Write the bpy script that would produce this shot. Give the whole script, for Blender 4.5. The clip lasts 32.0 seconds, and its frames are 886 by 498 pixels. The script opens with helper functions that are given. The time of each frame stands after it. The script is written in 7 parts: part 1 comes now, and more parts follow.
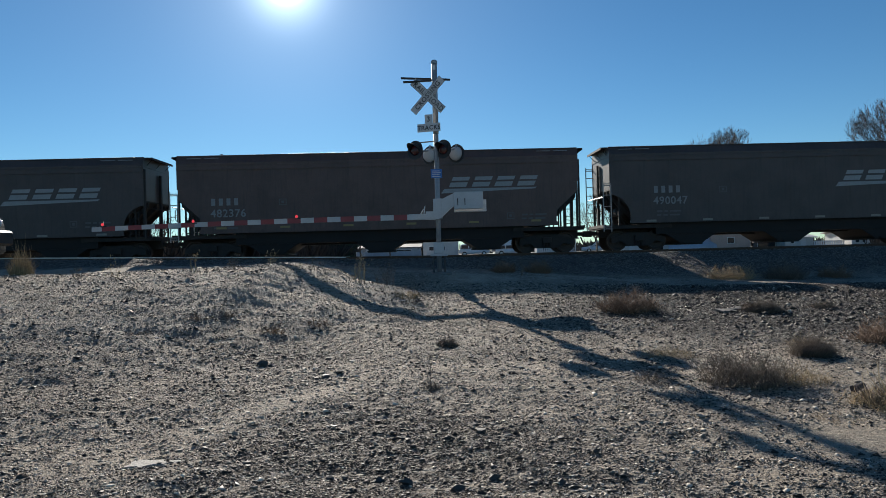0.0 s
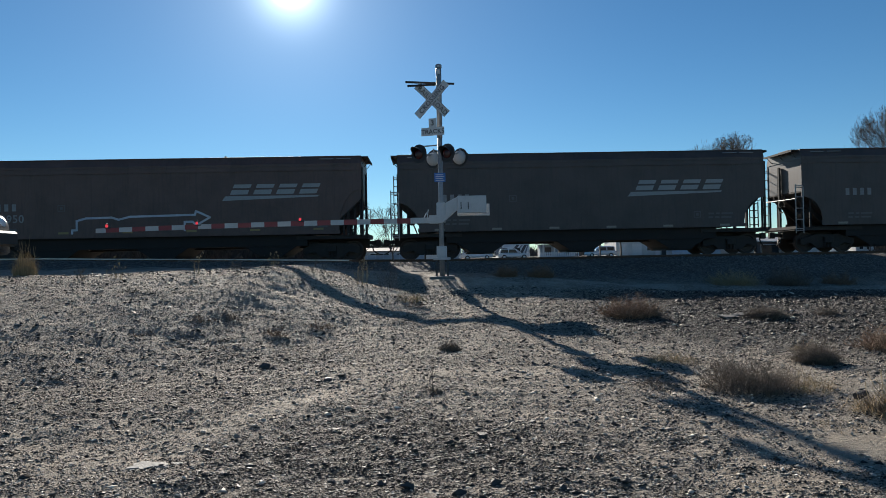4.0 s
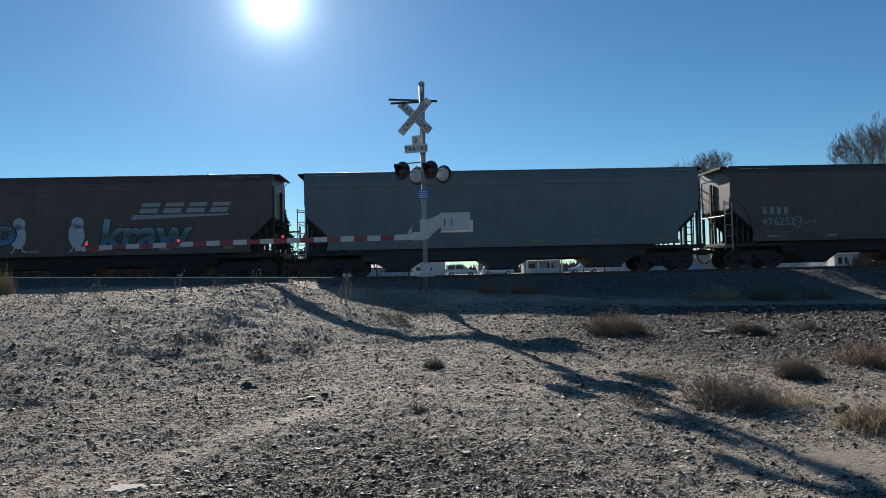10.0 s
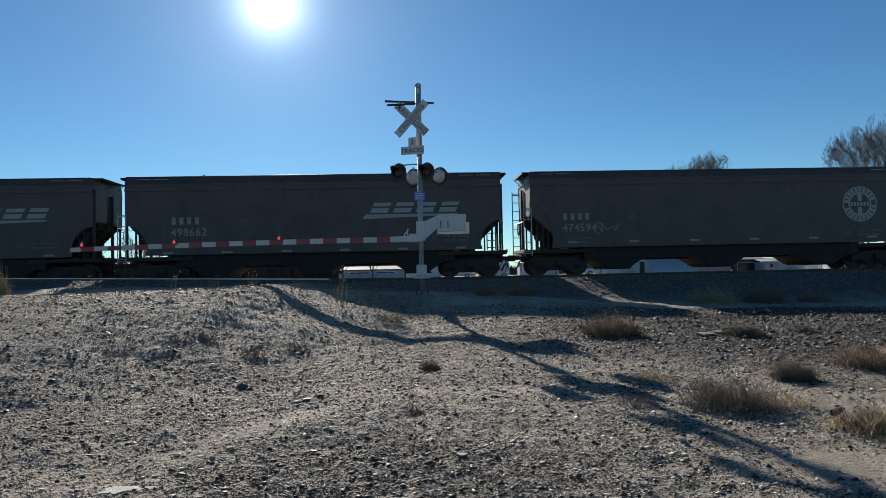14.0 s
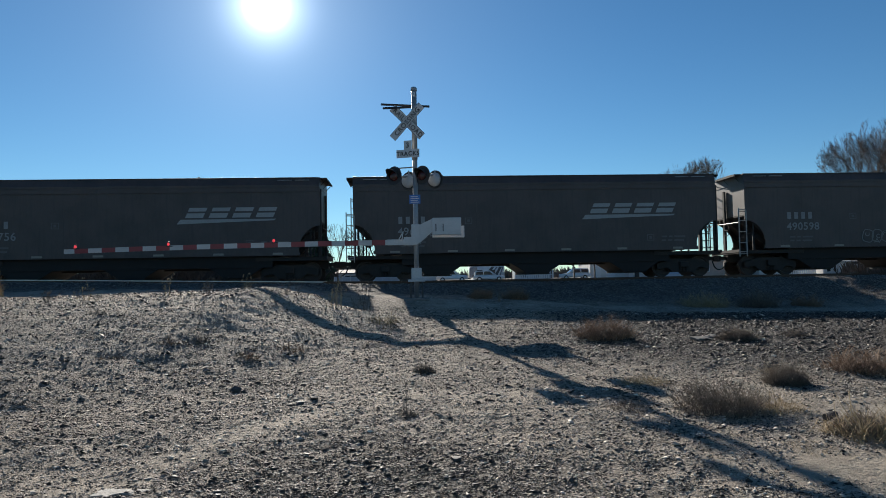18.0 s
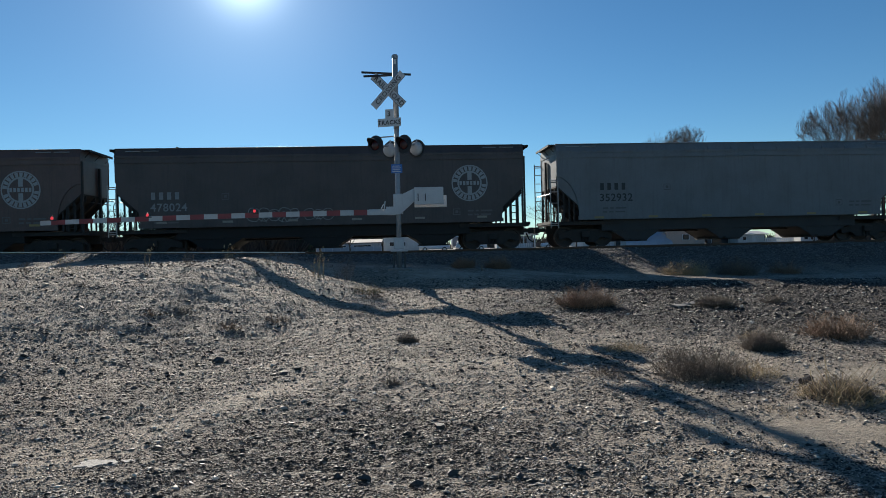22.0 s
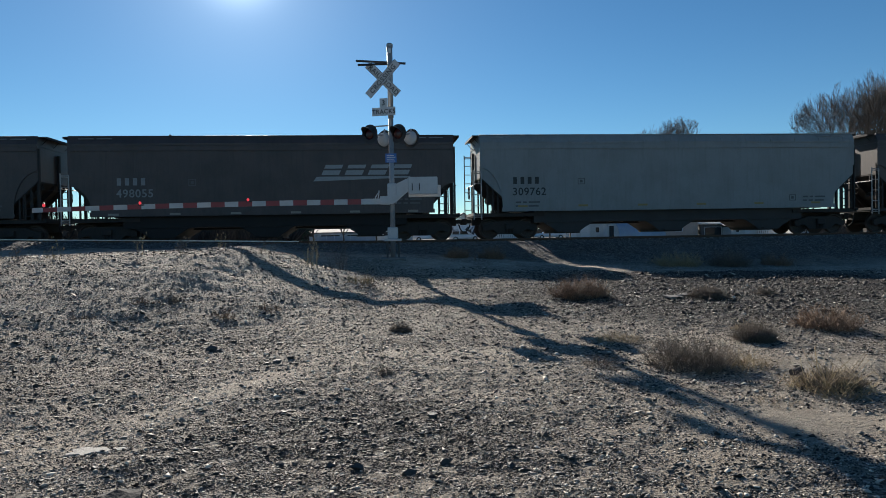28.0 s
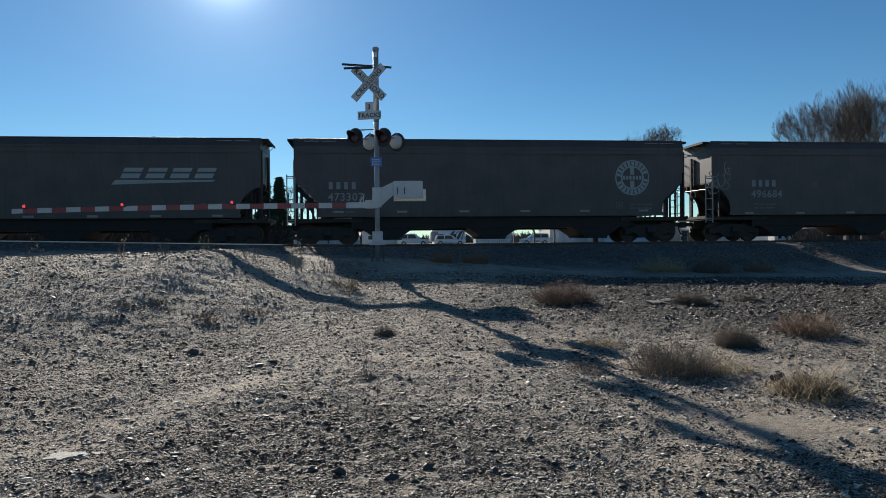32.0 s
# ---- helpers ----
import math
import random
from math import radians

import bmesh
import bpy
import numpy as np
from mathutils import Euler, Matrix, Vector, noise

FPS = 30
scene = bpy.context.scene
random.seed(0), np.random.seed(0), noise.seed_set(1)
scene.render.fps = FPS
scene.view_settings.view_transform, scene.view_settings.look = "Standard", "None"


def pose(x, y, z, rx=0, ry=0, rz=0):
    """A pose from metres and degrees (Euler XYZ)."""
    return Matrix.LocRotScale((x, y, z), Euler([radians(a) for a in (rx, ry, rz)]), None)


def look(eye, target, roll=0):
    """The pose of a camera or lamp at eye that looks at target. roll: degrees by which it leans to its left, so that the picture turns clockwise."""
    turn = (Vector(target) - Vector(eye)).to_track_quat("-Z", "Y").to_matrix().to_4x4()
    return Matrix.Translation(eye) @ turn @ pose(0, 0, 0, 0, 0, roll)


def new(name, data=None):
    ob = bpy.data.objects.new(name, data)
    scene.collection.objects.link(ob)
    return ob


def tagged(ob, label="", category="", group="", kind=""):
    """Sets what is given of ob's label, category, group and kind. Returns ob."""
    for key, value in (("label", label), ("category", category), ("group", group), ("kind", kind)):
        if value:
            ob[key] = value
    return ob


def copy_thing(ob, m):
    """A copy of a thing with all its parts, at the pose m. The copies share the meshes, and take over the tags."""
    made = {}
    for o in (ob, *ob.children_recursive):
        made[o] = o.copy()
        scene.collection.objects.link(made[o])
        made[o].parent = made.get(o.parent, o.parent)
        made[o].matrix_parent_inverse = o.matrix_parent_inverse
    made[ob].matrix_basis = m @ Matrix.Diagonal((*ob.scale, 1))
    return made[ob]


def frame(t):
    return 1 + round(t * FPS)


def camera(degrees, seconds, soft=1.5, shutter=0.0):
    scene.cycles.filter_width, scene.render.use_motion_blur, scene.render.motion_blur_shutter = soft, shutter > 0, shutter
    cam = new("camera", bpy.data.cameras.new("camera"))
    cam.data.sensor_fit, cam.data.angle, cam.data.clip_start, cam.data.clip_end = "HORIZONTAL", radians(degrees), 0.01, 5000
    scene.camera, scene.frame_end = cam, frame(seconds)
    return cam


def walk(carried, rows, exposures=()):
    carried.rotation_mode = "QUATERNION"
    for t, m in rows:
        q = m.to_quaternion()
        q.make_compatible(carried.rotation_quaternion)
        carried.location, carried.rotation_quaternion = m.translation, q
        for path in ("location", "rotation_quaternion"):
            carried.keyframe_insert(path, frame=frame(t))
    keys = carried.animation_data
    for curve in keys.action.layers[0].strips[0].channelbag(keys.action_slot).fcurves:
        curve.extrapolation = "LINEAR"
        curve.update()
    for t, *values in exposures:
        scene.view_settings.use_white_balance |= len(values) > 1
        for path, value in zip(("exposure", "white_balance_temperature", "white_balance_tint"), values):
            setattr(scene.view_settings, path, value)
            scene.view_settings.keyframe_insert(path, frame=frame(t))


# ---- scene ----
cam = camera(64.0, 32.0, soft=0.7)
# seconds, eye, yaw to the right, pitch, roll in degrees
PATH = [
    (0, (-0.006, -0.008, 1.546), -0.611, 0.295, -1.513),
    (0.5, (0.002, -0.019, 1.549), -0.632, 0.387, -1.566),
    (1, (-0.003, -0.016, 1.553), -0.683, 0.519, -1.501),
    (1.5, (-0.003, -0.021, 1.551), -0.745, 0.652, -1.482),
    (2, (-0.006, -0.022, 1.549), -0.796, 0.697, -1.418),
    (2.5, (-0.008, -0.018, 1.546), -0.859, 0.667, -1.348),
    (3, (-0.004, -0.017, 1.546), -0.915, 0.593, -1.275),
    (3.5, (-0.008, -0.016, 1.550), -0.912, 0.536, -1.152),
    (5.5, (-0.002, -0.010, 1.550), -0.588, 1.209, -0.904),
    (6, (-0.001, -0.003, 1.550), -0.306, 1.435, -1.002),
    (6.5, (-0.002, -0.008, 1.551), -0.084, 1.590, -1.145),
    (7, (-0.001, -0.003, 1.551), 0.022, 1.678, -1.196),
    (7.5, (-0.001, -0.008, 1.554), 0.109, 1.709, -1.225),
    (8, (0.001, -0.008, 1.552), 0.188, 1.781, -1.248),
    (8.5, (-0.000, 0.000, 1.552), 0.254, 1.863, -1.210),
    (9, (-0.003, -0.005, 1.550), 0.370, 1.953, -1.239),
    (9.5, (0.004, -0.004, 1.550), 0.428, 1.973, -1.310),
    (10, (0.001, -0.008, 1.553), 0.485, 1.912, -1.345),
    (10.5, (-0.002, -0.006, 1.553), 0.581, 1.850, -1.353),
    (11, (-0.003, 0.001, 1.553), 0.623, 1.851, -1.386),
    (11.5, (0.001, -0.006, 1.554), 0.613, 1.904, -1.362),
    (12, (0.001, -0.006, 1.554), 0.620, 1.973, -1.361),
    (12.5, (-0.004, -0.004, 1.552), 0.682, 2.033, -1.313),
    (13, (-0.002, -0.005, 1.553), 0.723, 2.092, -1.306),
    (13.5, (0.003, -0.007, 1.553), 0.731, 2.093, -1.289),
    (14, (-0.001, -0.003, 1.553), 0.800, 2.054, -1.233),
    (14.5, (-0.004, -0.003, 1.553), 0.885, 2.042, -1.192),
    (16.5, (-0.003, -0.006, 1.552), 0.958, 2.415, -0.965),
    (17, (-0.008, -0.012, 1.552), 1.021, 2.422, -0.970),
    (17.5, (-0.001, -0.007, 1.556), 1.077, 2.378, -0.979),
    (18, (0.003, -0.004, 1.550), 1.196, 2.323, -1.005),
    (18.5, (-0.000, 0.000, 1.552), 1.336, 2.213, -0.964),
    (19, (0.001, -0.002, 1.552), 1.446, 1.996, -0.994),
    (19.5, (0.004, 0.001, 1.548), 1.561, 1.726, -1.046),
    (20, (0.003, -0.000, 1.548), 1.708, 1.340, -1.097),
    (20.5, (0.003, 0.005, 1.548), 1.916, 0.876, -1.181),
    (21, (0.006, 0.007, 1.547), 2.168, 0.402, -1.268),
    (21.5, (0.001, 0.011, 1.546), 2.429, 0.059, -1.292),
    (22, (0.001, 0.009, 1.543), 2.574, -0.140, -1.331),
    (22.5, (0.003, 0.013, 1.550), 2.658, -0.299, -1.313),
    (23, (0.003, 0.010, 1.549), 2.747, -0.356, -1.305),
    (23.5, (0.000, 0.013, 1.542), 2.795, -0.370, -1.319),
    (24, (0.002, 0.009, 1.543), 2.820, -0.447, -1.282),
    (24.5, (0.003, 0.011, 1.545), 2.838, -0.564, -1.276),
    (25, (0.002, 0.014, 1.541), 2.893, -0.665, -1.229),
    (25.5, (-0.002, 0.013, 1.543), 2.982, -0.716, -1.147),
    (27.5, (0.005, 0.011, 1.541), 3.088, -0.819, -1.056),
    (28, (0.002, 0.010, 1.542), 3.056, -0.963, -0.976),
    (28.5, (0.000, 0.015, 1.541), 2.977, -1.057, -0.899),
    (29, (0.001, 0.012, 1.540), 2.932, -1.089, -0.880),
    (29.5, (0.003, 0.009, 1.539), 3.016, -1.050, -0.748),
    (30, (0.002, 0.014, 1.543), 3.147, -0.972, -0.649),
    (30.5, (0.003, 0.018, 1.536), 3.299, -0.836, -0.568),
    (31, (-0.000, 0.018, 1.535), 3.511, -0.755, -0.471),
    (31.5, (0.004, 0.018, 1.539), 3.856, -0.737, -0.404),
    (32, (0.006, 0.020, 1.538), 4.287, -0.617, -0.551),
]


def aim(eye, yaw, pitch, roll):
    y, p = radians(yaw), radians(pitch)
    way = Vector((math.sin(y) * math.cos(p), math.cos(y) * math.cos(p), math.sin(p)))
    return look(eye, Vector(eye) + way * 10, roll)


walk(cam, [(t, aim(eye, yaw, pitch, roll)) for t, eye, yaw, pitch, roll in PATH],
     exposures=[(0, 0.53), (32, 0.53)])

# ---- world and sun ----
SUN_AZ, SUN_EL = radians(-12.65), radians(20.9)      # azimuth from +y towards +x
SUN_WAY = Vector((math.sin(SUN_AZ) * math.cos(SUN_EL), math.cos(SUN_AZ) * math.cos(SUN_EL), math.sin(SUN_EL)))


def make_world():
    world = bpy.data.worlds.new("sky")
    scene.world = world
    world.use_nodes = True
    nt = world.node_tree
    nt.nodes.clear()
    out = nt.nodes.new("ShaderNodeOutputWorld")
    bg = nt.nodes.new("ShaderNodeBackground")
    sky = nt.nodes.new("ShaderNodeTexSky")
    sky.sky_type = "NISHITA"
    sky.sun_disc = False
    sky.sun_elevation = SUN_EL
    sky.sun_rotation = SUN_AZ
    sky.altitude = 1800.0
    sky.air_density, sky.dust_density, sky.ozone_density = 1.0, 0.0, 3.0
    bg.inputs["Strength"].default_value = 0.062
    sat = nt.nodes.new("ShaderNodeHueSaturation")
    sat.inputs["Saturation"].default_value = 1.14
    nt.links.new(sky.outputs[0], sat.inputs["Color"])
    tint = nt.nodes.new("ShaderNodeMix")
    tint.data_type, tint.blend_type = "RGBA", "MULTIPLY"
    tint.inputs["Factor"].default_value = 1.0
    tint.inputs["B"].default_value = (0.8, 0.99, 1.0, 1)
    nt.links.new(sat.outputs[0], tint.inputs["A"])
    nt.links.new(tint.outputs["Result"], bg.inputs["Color"])
    # the sun's bright disc and aureole in the sky
    tc = nt.nodes.new("ShaderNodeTexCoord")
    dot = nt.nodes.new("ShaderNodeVectorMath")
    dot.operation = "DOT_PRODUCT"
    dot.inputs[1].default_value = SUN_WAY
    nt.links.new(tc.outputs["Generated"], dot.inputs[0])
    total = None
    for power, amount in ((9000.0, 9.0), (1100.0, 0.8), (150.0, 0.145), (22.0, 0.088)):
        po = nt.nodes.new("ShaderNodeMath")
        po.operation = "POWER"
        nt.links.new(dot.outputs["Value"], po.inputs[0])
        po.inputs[1].default_value = power
        mu = nt.nodes.new("ShaderNodeMath")
        mu.operation = "MULTIPLY"
        mu.inputs[1].default_value = amount
        nt.links.new(po.outputs[0], mu.inputs[0])
        if total is None:
            total = mu.outputs[0]
        else:
            ad = nt.nodes.new("ShaderNodeMath")
            nt.links.new(total, ad.inputs[0])
            nt.links.new(mu.outputs[0], ad.inputs[1])
            total = ad.outputs[0]
    glow = nt.nodes.new("ShaderNodeBackground")
    glow.inputs["Color"].default_value = (0.8, 0.92, 1.0, 1)
    cl = nt.nodes.new("ShaderNodeMath")
    cl.operation = "MAXIMUM"
    cl.inputs[1].default_value = 0.0
    nt.links.new(total, cl.inputs[0])
    nt.links.new(cl.outputs[0], glow.inputs["Strength"])
    add = nt.nodes.new("ShaderNodeAddShader")
    nt.links.new(bg.outputs[0], add.inputs[0])
    nt.links.new(glow.outputs[0], add.inputs[1])
    nt.links.new(add.outputs[0], out.inputs[0])
    sun = new("sun", bpy.data.lights.new("sun", "SUN"))
    sun.data.energy, sun.data.angle, sun.data.color = 5.0, radians(0.55), (1.0, 0.93, 0.83)
    sun.matrix_world = look(SUN_WAY * 50, (0, 0, 0))


make_world()

# ---- materials ----
MATS = {}


def mat(name, color, rough=0.7, metal=0.0, grain=0.0, grain_scale=40.0, stain=0.0, stain_scale=1.2, bump=0.0,
        bump_scale=60.0, second=None, streak=False, emit=None, island=0.0, spec=0.5, obj_var=0.0):
    """A procedural surface: base colour, fine grain, broad stains towards a second colour, bump."""
    if name in MATS:
        return MATS[name]
    m = bpy.data.materials.new(name)
    MATS[name] = m
    m.use_nodes = True
    nt = m.node_tree
    b = nt.nodes["Principled BSDF"]
    b.inputs["Roughness"].default_value = rough
    b.inputs["Metallic"].default_value = metal
    b.inputs["Specular IOR Level"].default_value = spec
    tc = nt.nodes.new("ShaderNodeTexCoord")
    src = tc.outputs["Object"]
    col = nt.nodes.new("ShaderNodeRGB")
    col.outputs[0].default_value = (*color, 1)
    cur = col.outputs[0]

    def mix(a, fac, bcol, blend="MIX"):
        n = nt.nodes.new("ShaderNodeMix")
        n.data_type, n.blend_type = "RGBA", blend
        nt.links.new(fac, n.inputs["Factor"])
        nt.links.new(a, n.inputs["A"])
        if isinstance(bcol, tuple):
            n.inputs["B"].default_value = (*bcol, 1)
        else:
            nt.links.new(bcol, n.inputs["B"])
        return n.outputs["Result"]

    def noise_fac(scale, lo, hi, amount, detail=6, stretch=None):
        n = nt.nodes.new("ShaderNodeTexNoise")
        n.inputs["Scale"].default_value, n.inputs["Detail"].default_value = scale, detail
        n.inputs["Roughness"].default_value = 0.65
        if stretch:
            mp = nt.nodes.new("ShaderNodeMapping")
            mp.inputs["Scale"].default_value = stretch
            nt.links.new(src, mp.inputs["Vector"])
            nt.links.new(mp.outputs[0], n.inputs["Vector"])
        else:
            nt.links.new(src, n.inputs["Vector"])
        r = nt.nodes.new("ShaderNodeMapRange")
        r.inputs["From Min"].default_value, r.inputs["From Max"].default_value = lo, hi
        r.inputs["To Max"].default_value = amount
        nt.links.new(n.outputs["Fac"], r.inputs["Value"])
        return r.outputs["Result"]

    if stain:
        sec = second or tuple(c * 0.45 for c in color)
        cur = mix(cur, noise_fac(stain_scale, 0.42, 0.68, stain), sec)
        if streak:
            cur = mix(cur, noise_fac(1.0, 0.5, 0.75, stain, 4, (9.0, 9.0, 0.6)), sec)
    if grain:
        cur = mix(cur, noise_fac(grain_scale, 0.35, 0.7, grain), tuple(c * 0.4 for c in color))
        cur = mix(cur, noise_fac(grain_scale * 2.7, 0.55, 0.75, grain * 0.7), tuple(min(1, c * 1.6 + 0.02) for c in color))
    for amount, node, sock in ((island, "ShaderNodeNewGeometry", "Random Per Island"), (obj_var, "ShaderNodeObjectInfo", "Random")):
        if amount:
            g = nt.nodes.new(node)
            r = nt.nodes.new("ShaderNodeMapRange")
            r.inputs["To Min"].default_value, r.inputs["To Max"].default_value = 1 - amount, 1 + amount
            nt.links.new(g.outputs[sock], r.inputs["Value"])
            hs = nt.nodes.new("ShaderNodeHueSaturation")
            nt.links.new(r.outputs[0], hs.inputs["Value"])
            nt.links.new(cur, hs.inputs["Color"])
            cur = hs.outputs[0]
    nt.links.new(cur, b.inputs["Base Color"])
    if bump:
        n = nt.nodes.new("ShaderNodeTexNoise")
        n.inputs["Scale"].default_value, n.inputs["Detail"].default_value = bump_scale, 5
        nt.links.new(src, n.inputs["Vector"])
        bp = nt.nodes.new("ShaderNodeBump")
        bp.inputs["Strength"].default_value, bp.inputs["Distance"].default_value = bump, 0.02
        nt.links.new(n.outputs["Fac"], bp.inputs["Height"])
        nt.links.new(bp.outputs[0], b.inputs["Normal"])
    if emit:
        b.inputs["Emission Color"].default_value = (*emit[0], 1)
        b.inputs["Emission Strength"].default_value = emit[1]
    return m


# ---- mesh helpers ----
def part(name, bm, material, parent=None, label="", loc=None):
    """Links a bmesh as one mesh object under a thing or a part."""
    me = bpy.data.meshes.new(name)
    bm.to_mesh(me)
    bm.free()
    return link(name, me, material, parent, label, loc)


def link(name, me, material, parent=None, label="", loc=None, rot=None):
    ob = new(name, me)
    if material and not me.materials:
        for m in (material if isinstance(material, (list, tuple)) else [material]):
            me.materials.append(m)
    if parent:
        ob.parent = parent
    if loc is not None:
        ob.location = loc
    if rot is not None:
        ob.rotation_euler = rot
    if label:
        tagged(ob, label)
    return ob


def thing(name, m, label, category, group="", kind=""):
    ob = new(name)
    ob.empty_display_size = 0.2
    ob.matrix_world = m
    return tagged(ob, label, category, group, kind)


def box(bm, x0, x1, y0, y1, z0, z1, bevel=0.0):
    vs = [bm.verts.new((x, y, z)) for z in (z0, z1) for y in (y0, y1) for x in (x0, x1)]
    fs = [bm.faces.new([vs[i] for i in f]) for f in
          ((0, 2, 3, 1), (4, 5, 7, 6), (0, 1, 5, 4), (2, 6, 7, 3), (0, 4, 6, 2), (1, 3, 7, 5))]
    if bevel:
        es = list({e for f in fs for e in f.edges})
        bmesh.ops.bevel(bm, geom=es, offset=bevel, segments=1, affect="EDGES")
    return bm


def rod(bm, a, b, r, n=6, r2=None, cap=True):
    """A round bar from a to b."""
    a, b = Vector(a), Vector(b)
    q = (b - a).to_track_quat("Z", "Y")
    r2 = r if r2 is None else r2
    rings = []
    for p, rr in ((a, r), (b, r2)):
        rings.append([bm.verts.new(p + q @ Vector((rr * math.cos(2 * math.pi * i / n), rr * math.sin(2 * math.pi * i / n), 0))) for i in range(n)])
    for i in range(n):
        bm.faces.new((rings[0][i], rings[0][(i + 1) % n], rings[1][(i + 1) % n], rings[1][i]))
    if cap:
        bm.faces.new(rings[0][::-1])
        bm.faces.new(rings[1])
    return bm


def prism(bm, pts, axis, a0, a1):
    """A flat outline pts (u, v) pushed along an axis from a0 to a1. axis y: u=x, v=z; axis x: u=y, v=z; axis z: u=x, v=y."""
    def place(u, v, a):
        return {"y": (u, a, v), "x": (a, u, v), "z": (u, v, a)}[axis]
    r0 = [bm.verts.new(place(u, v, a0)) for u, v in pts]
    r1 = [bm.verts.new(place(u, v, a1)) for u, v in pts]
    n = len(pts)
    for i in range(n):
        bm.faces.new((r0[i], r0[(i + 1) % n], r1[(i + 1) % n], r1[i]))
    bm.faces.new(r0[::-1])
    bm.faces.new(r1)
    bmesh.ops.recalc_face_normals(bm, faces=bm.faces[:])
    return bm


def lathe(bm, prof, n=16, axis="y"):
    """A profile (radius, along) turned round an axis."""
    rings = []
    for r, a in prof:
        ring = []
        for i in range(n):
            c, s = math.cos(2 * math.pi * i / n) * r, math.sin(2 * math.pi * i / n) * r
            ring.append(bm.verts.new({"y": (c, a, s), "z": (c, s, a), "x": (a, c, s)}[axis]))
        rings.append(ring)
    for p, q in zip(rings[:-1], rings[1:]):
        for i in range(n):
            bm.faces.new((p[i], p[(i + 1) % n], q[(i + 1) % n], q[i]))
    bm.faces.new(rings[0][::-1])
    bm.faces.new(rings[-1])
    bmesh.ops.recalc_face_normals(bm, faces=bm.faces[:])
    return bm


def smooth(ob):
    for p in ob.data.polygons:
        p.use_smooth = True
    return ob


def text_mesh(body, size, bold=0.0, spacing=1.0, depth=0.004):
    """The mesh of some writing in the built-in font, upright in x and z, facing -y, its lower left at the origin."""
    cu = bpy.data.curves.new("writing", "FONT")
    cu.body, cu.size, cu.offset, cu.space_character, cu.extrude, cu.resolution_u = body, size, bold, spacing, depth, 3
    tmp = bpy.data.objects.new("writing", cu)
    scene.collection.objects.link(tmp)
    me = bpy.data.meshes.new_from_object(tmp.evaluated_get(bpy.context.evaluated_depsgraph_get()))
    bpy.data.objects.remove(tmp)
    me.transform(Matrix.Rotation(radians(90), 4, "X"))
    return me


def flat(bm, pts, y0=-0.004, y1=0.0):
    """A thin plate with the outline pts in x and z."""
    return prism(bm, pts, "y", y0, y1)


def stroke(bm, pts, w, y0=-0.004, y1=0.0):
    """A painted line of width w along pts in x and z."""
    for (x0, z0), (x1, z1) in zip(pts[:-1], pts[1:]):
        d = Vector((x1 - x0, z1 - z0))
        if d.length < 1e-4:
            continue
        d.normalize()
        nx, nz = -d.y * w / 2, d.x * w / 2
        ex, ez = d.x * w * 0.3, d.y * w * 0.3
        flat(bm, [(x0 - ex + nx, z0 - ez + nz), (x0 - ex - nx, z0 - ez - nz), (x1 + ex - nx, z1 + ez - nz), (x1 + ex + nx, z1 + ez + nz)], y0, y1)
    return bm

# ---- ground ----
def lerp(x, xs, ys):
    return np.interp(x, xs, ys)


def ease(a):
    a = np.clip(a, 0, 1)
    return a * a * (3 - 2 * a)


TRACK_Y, TRACK_K, RAIL_Z = 32.78, 0.04, 1.43
TRACK_DEG = math.degrees(math.atan(TRACK_K))


def RISE(x):
    """The near siding climbs gently towards the left."""
    return lerp(x, [-60, -17, -3, 1], [0.4, 0.36, 0.03, 0.0])


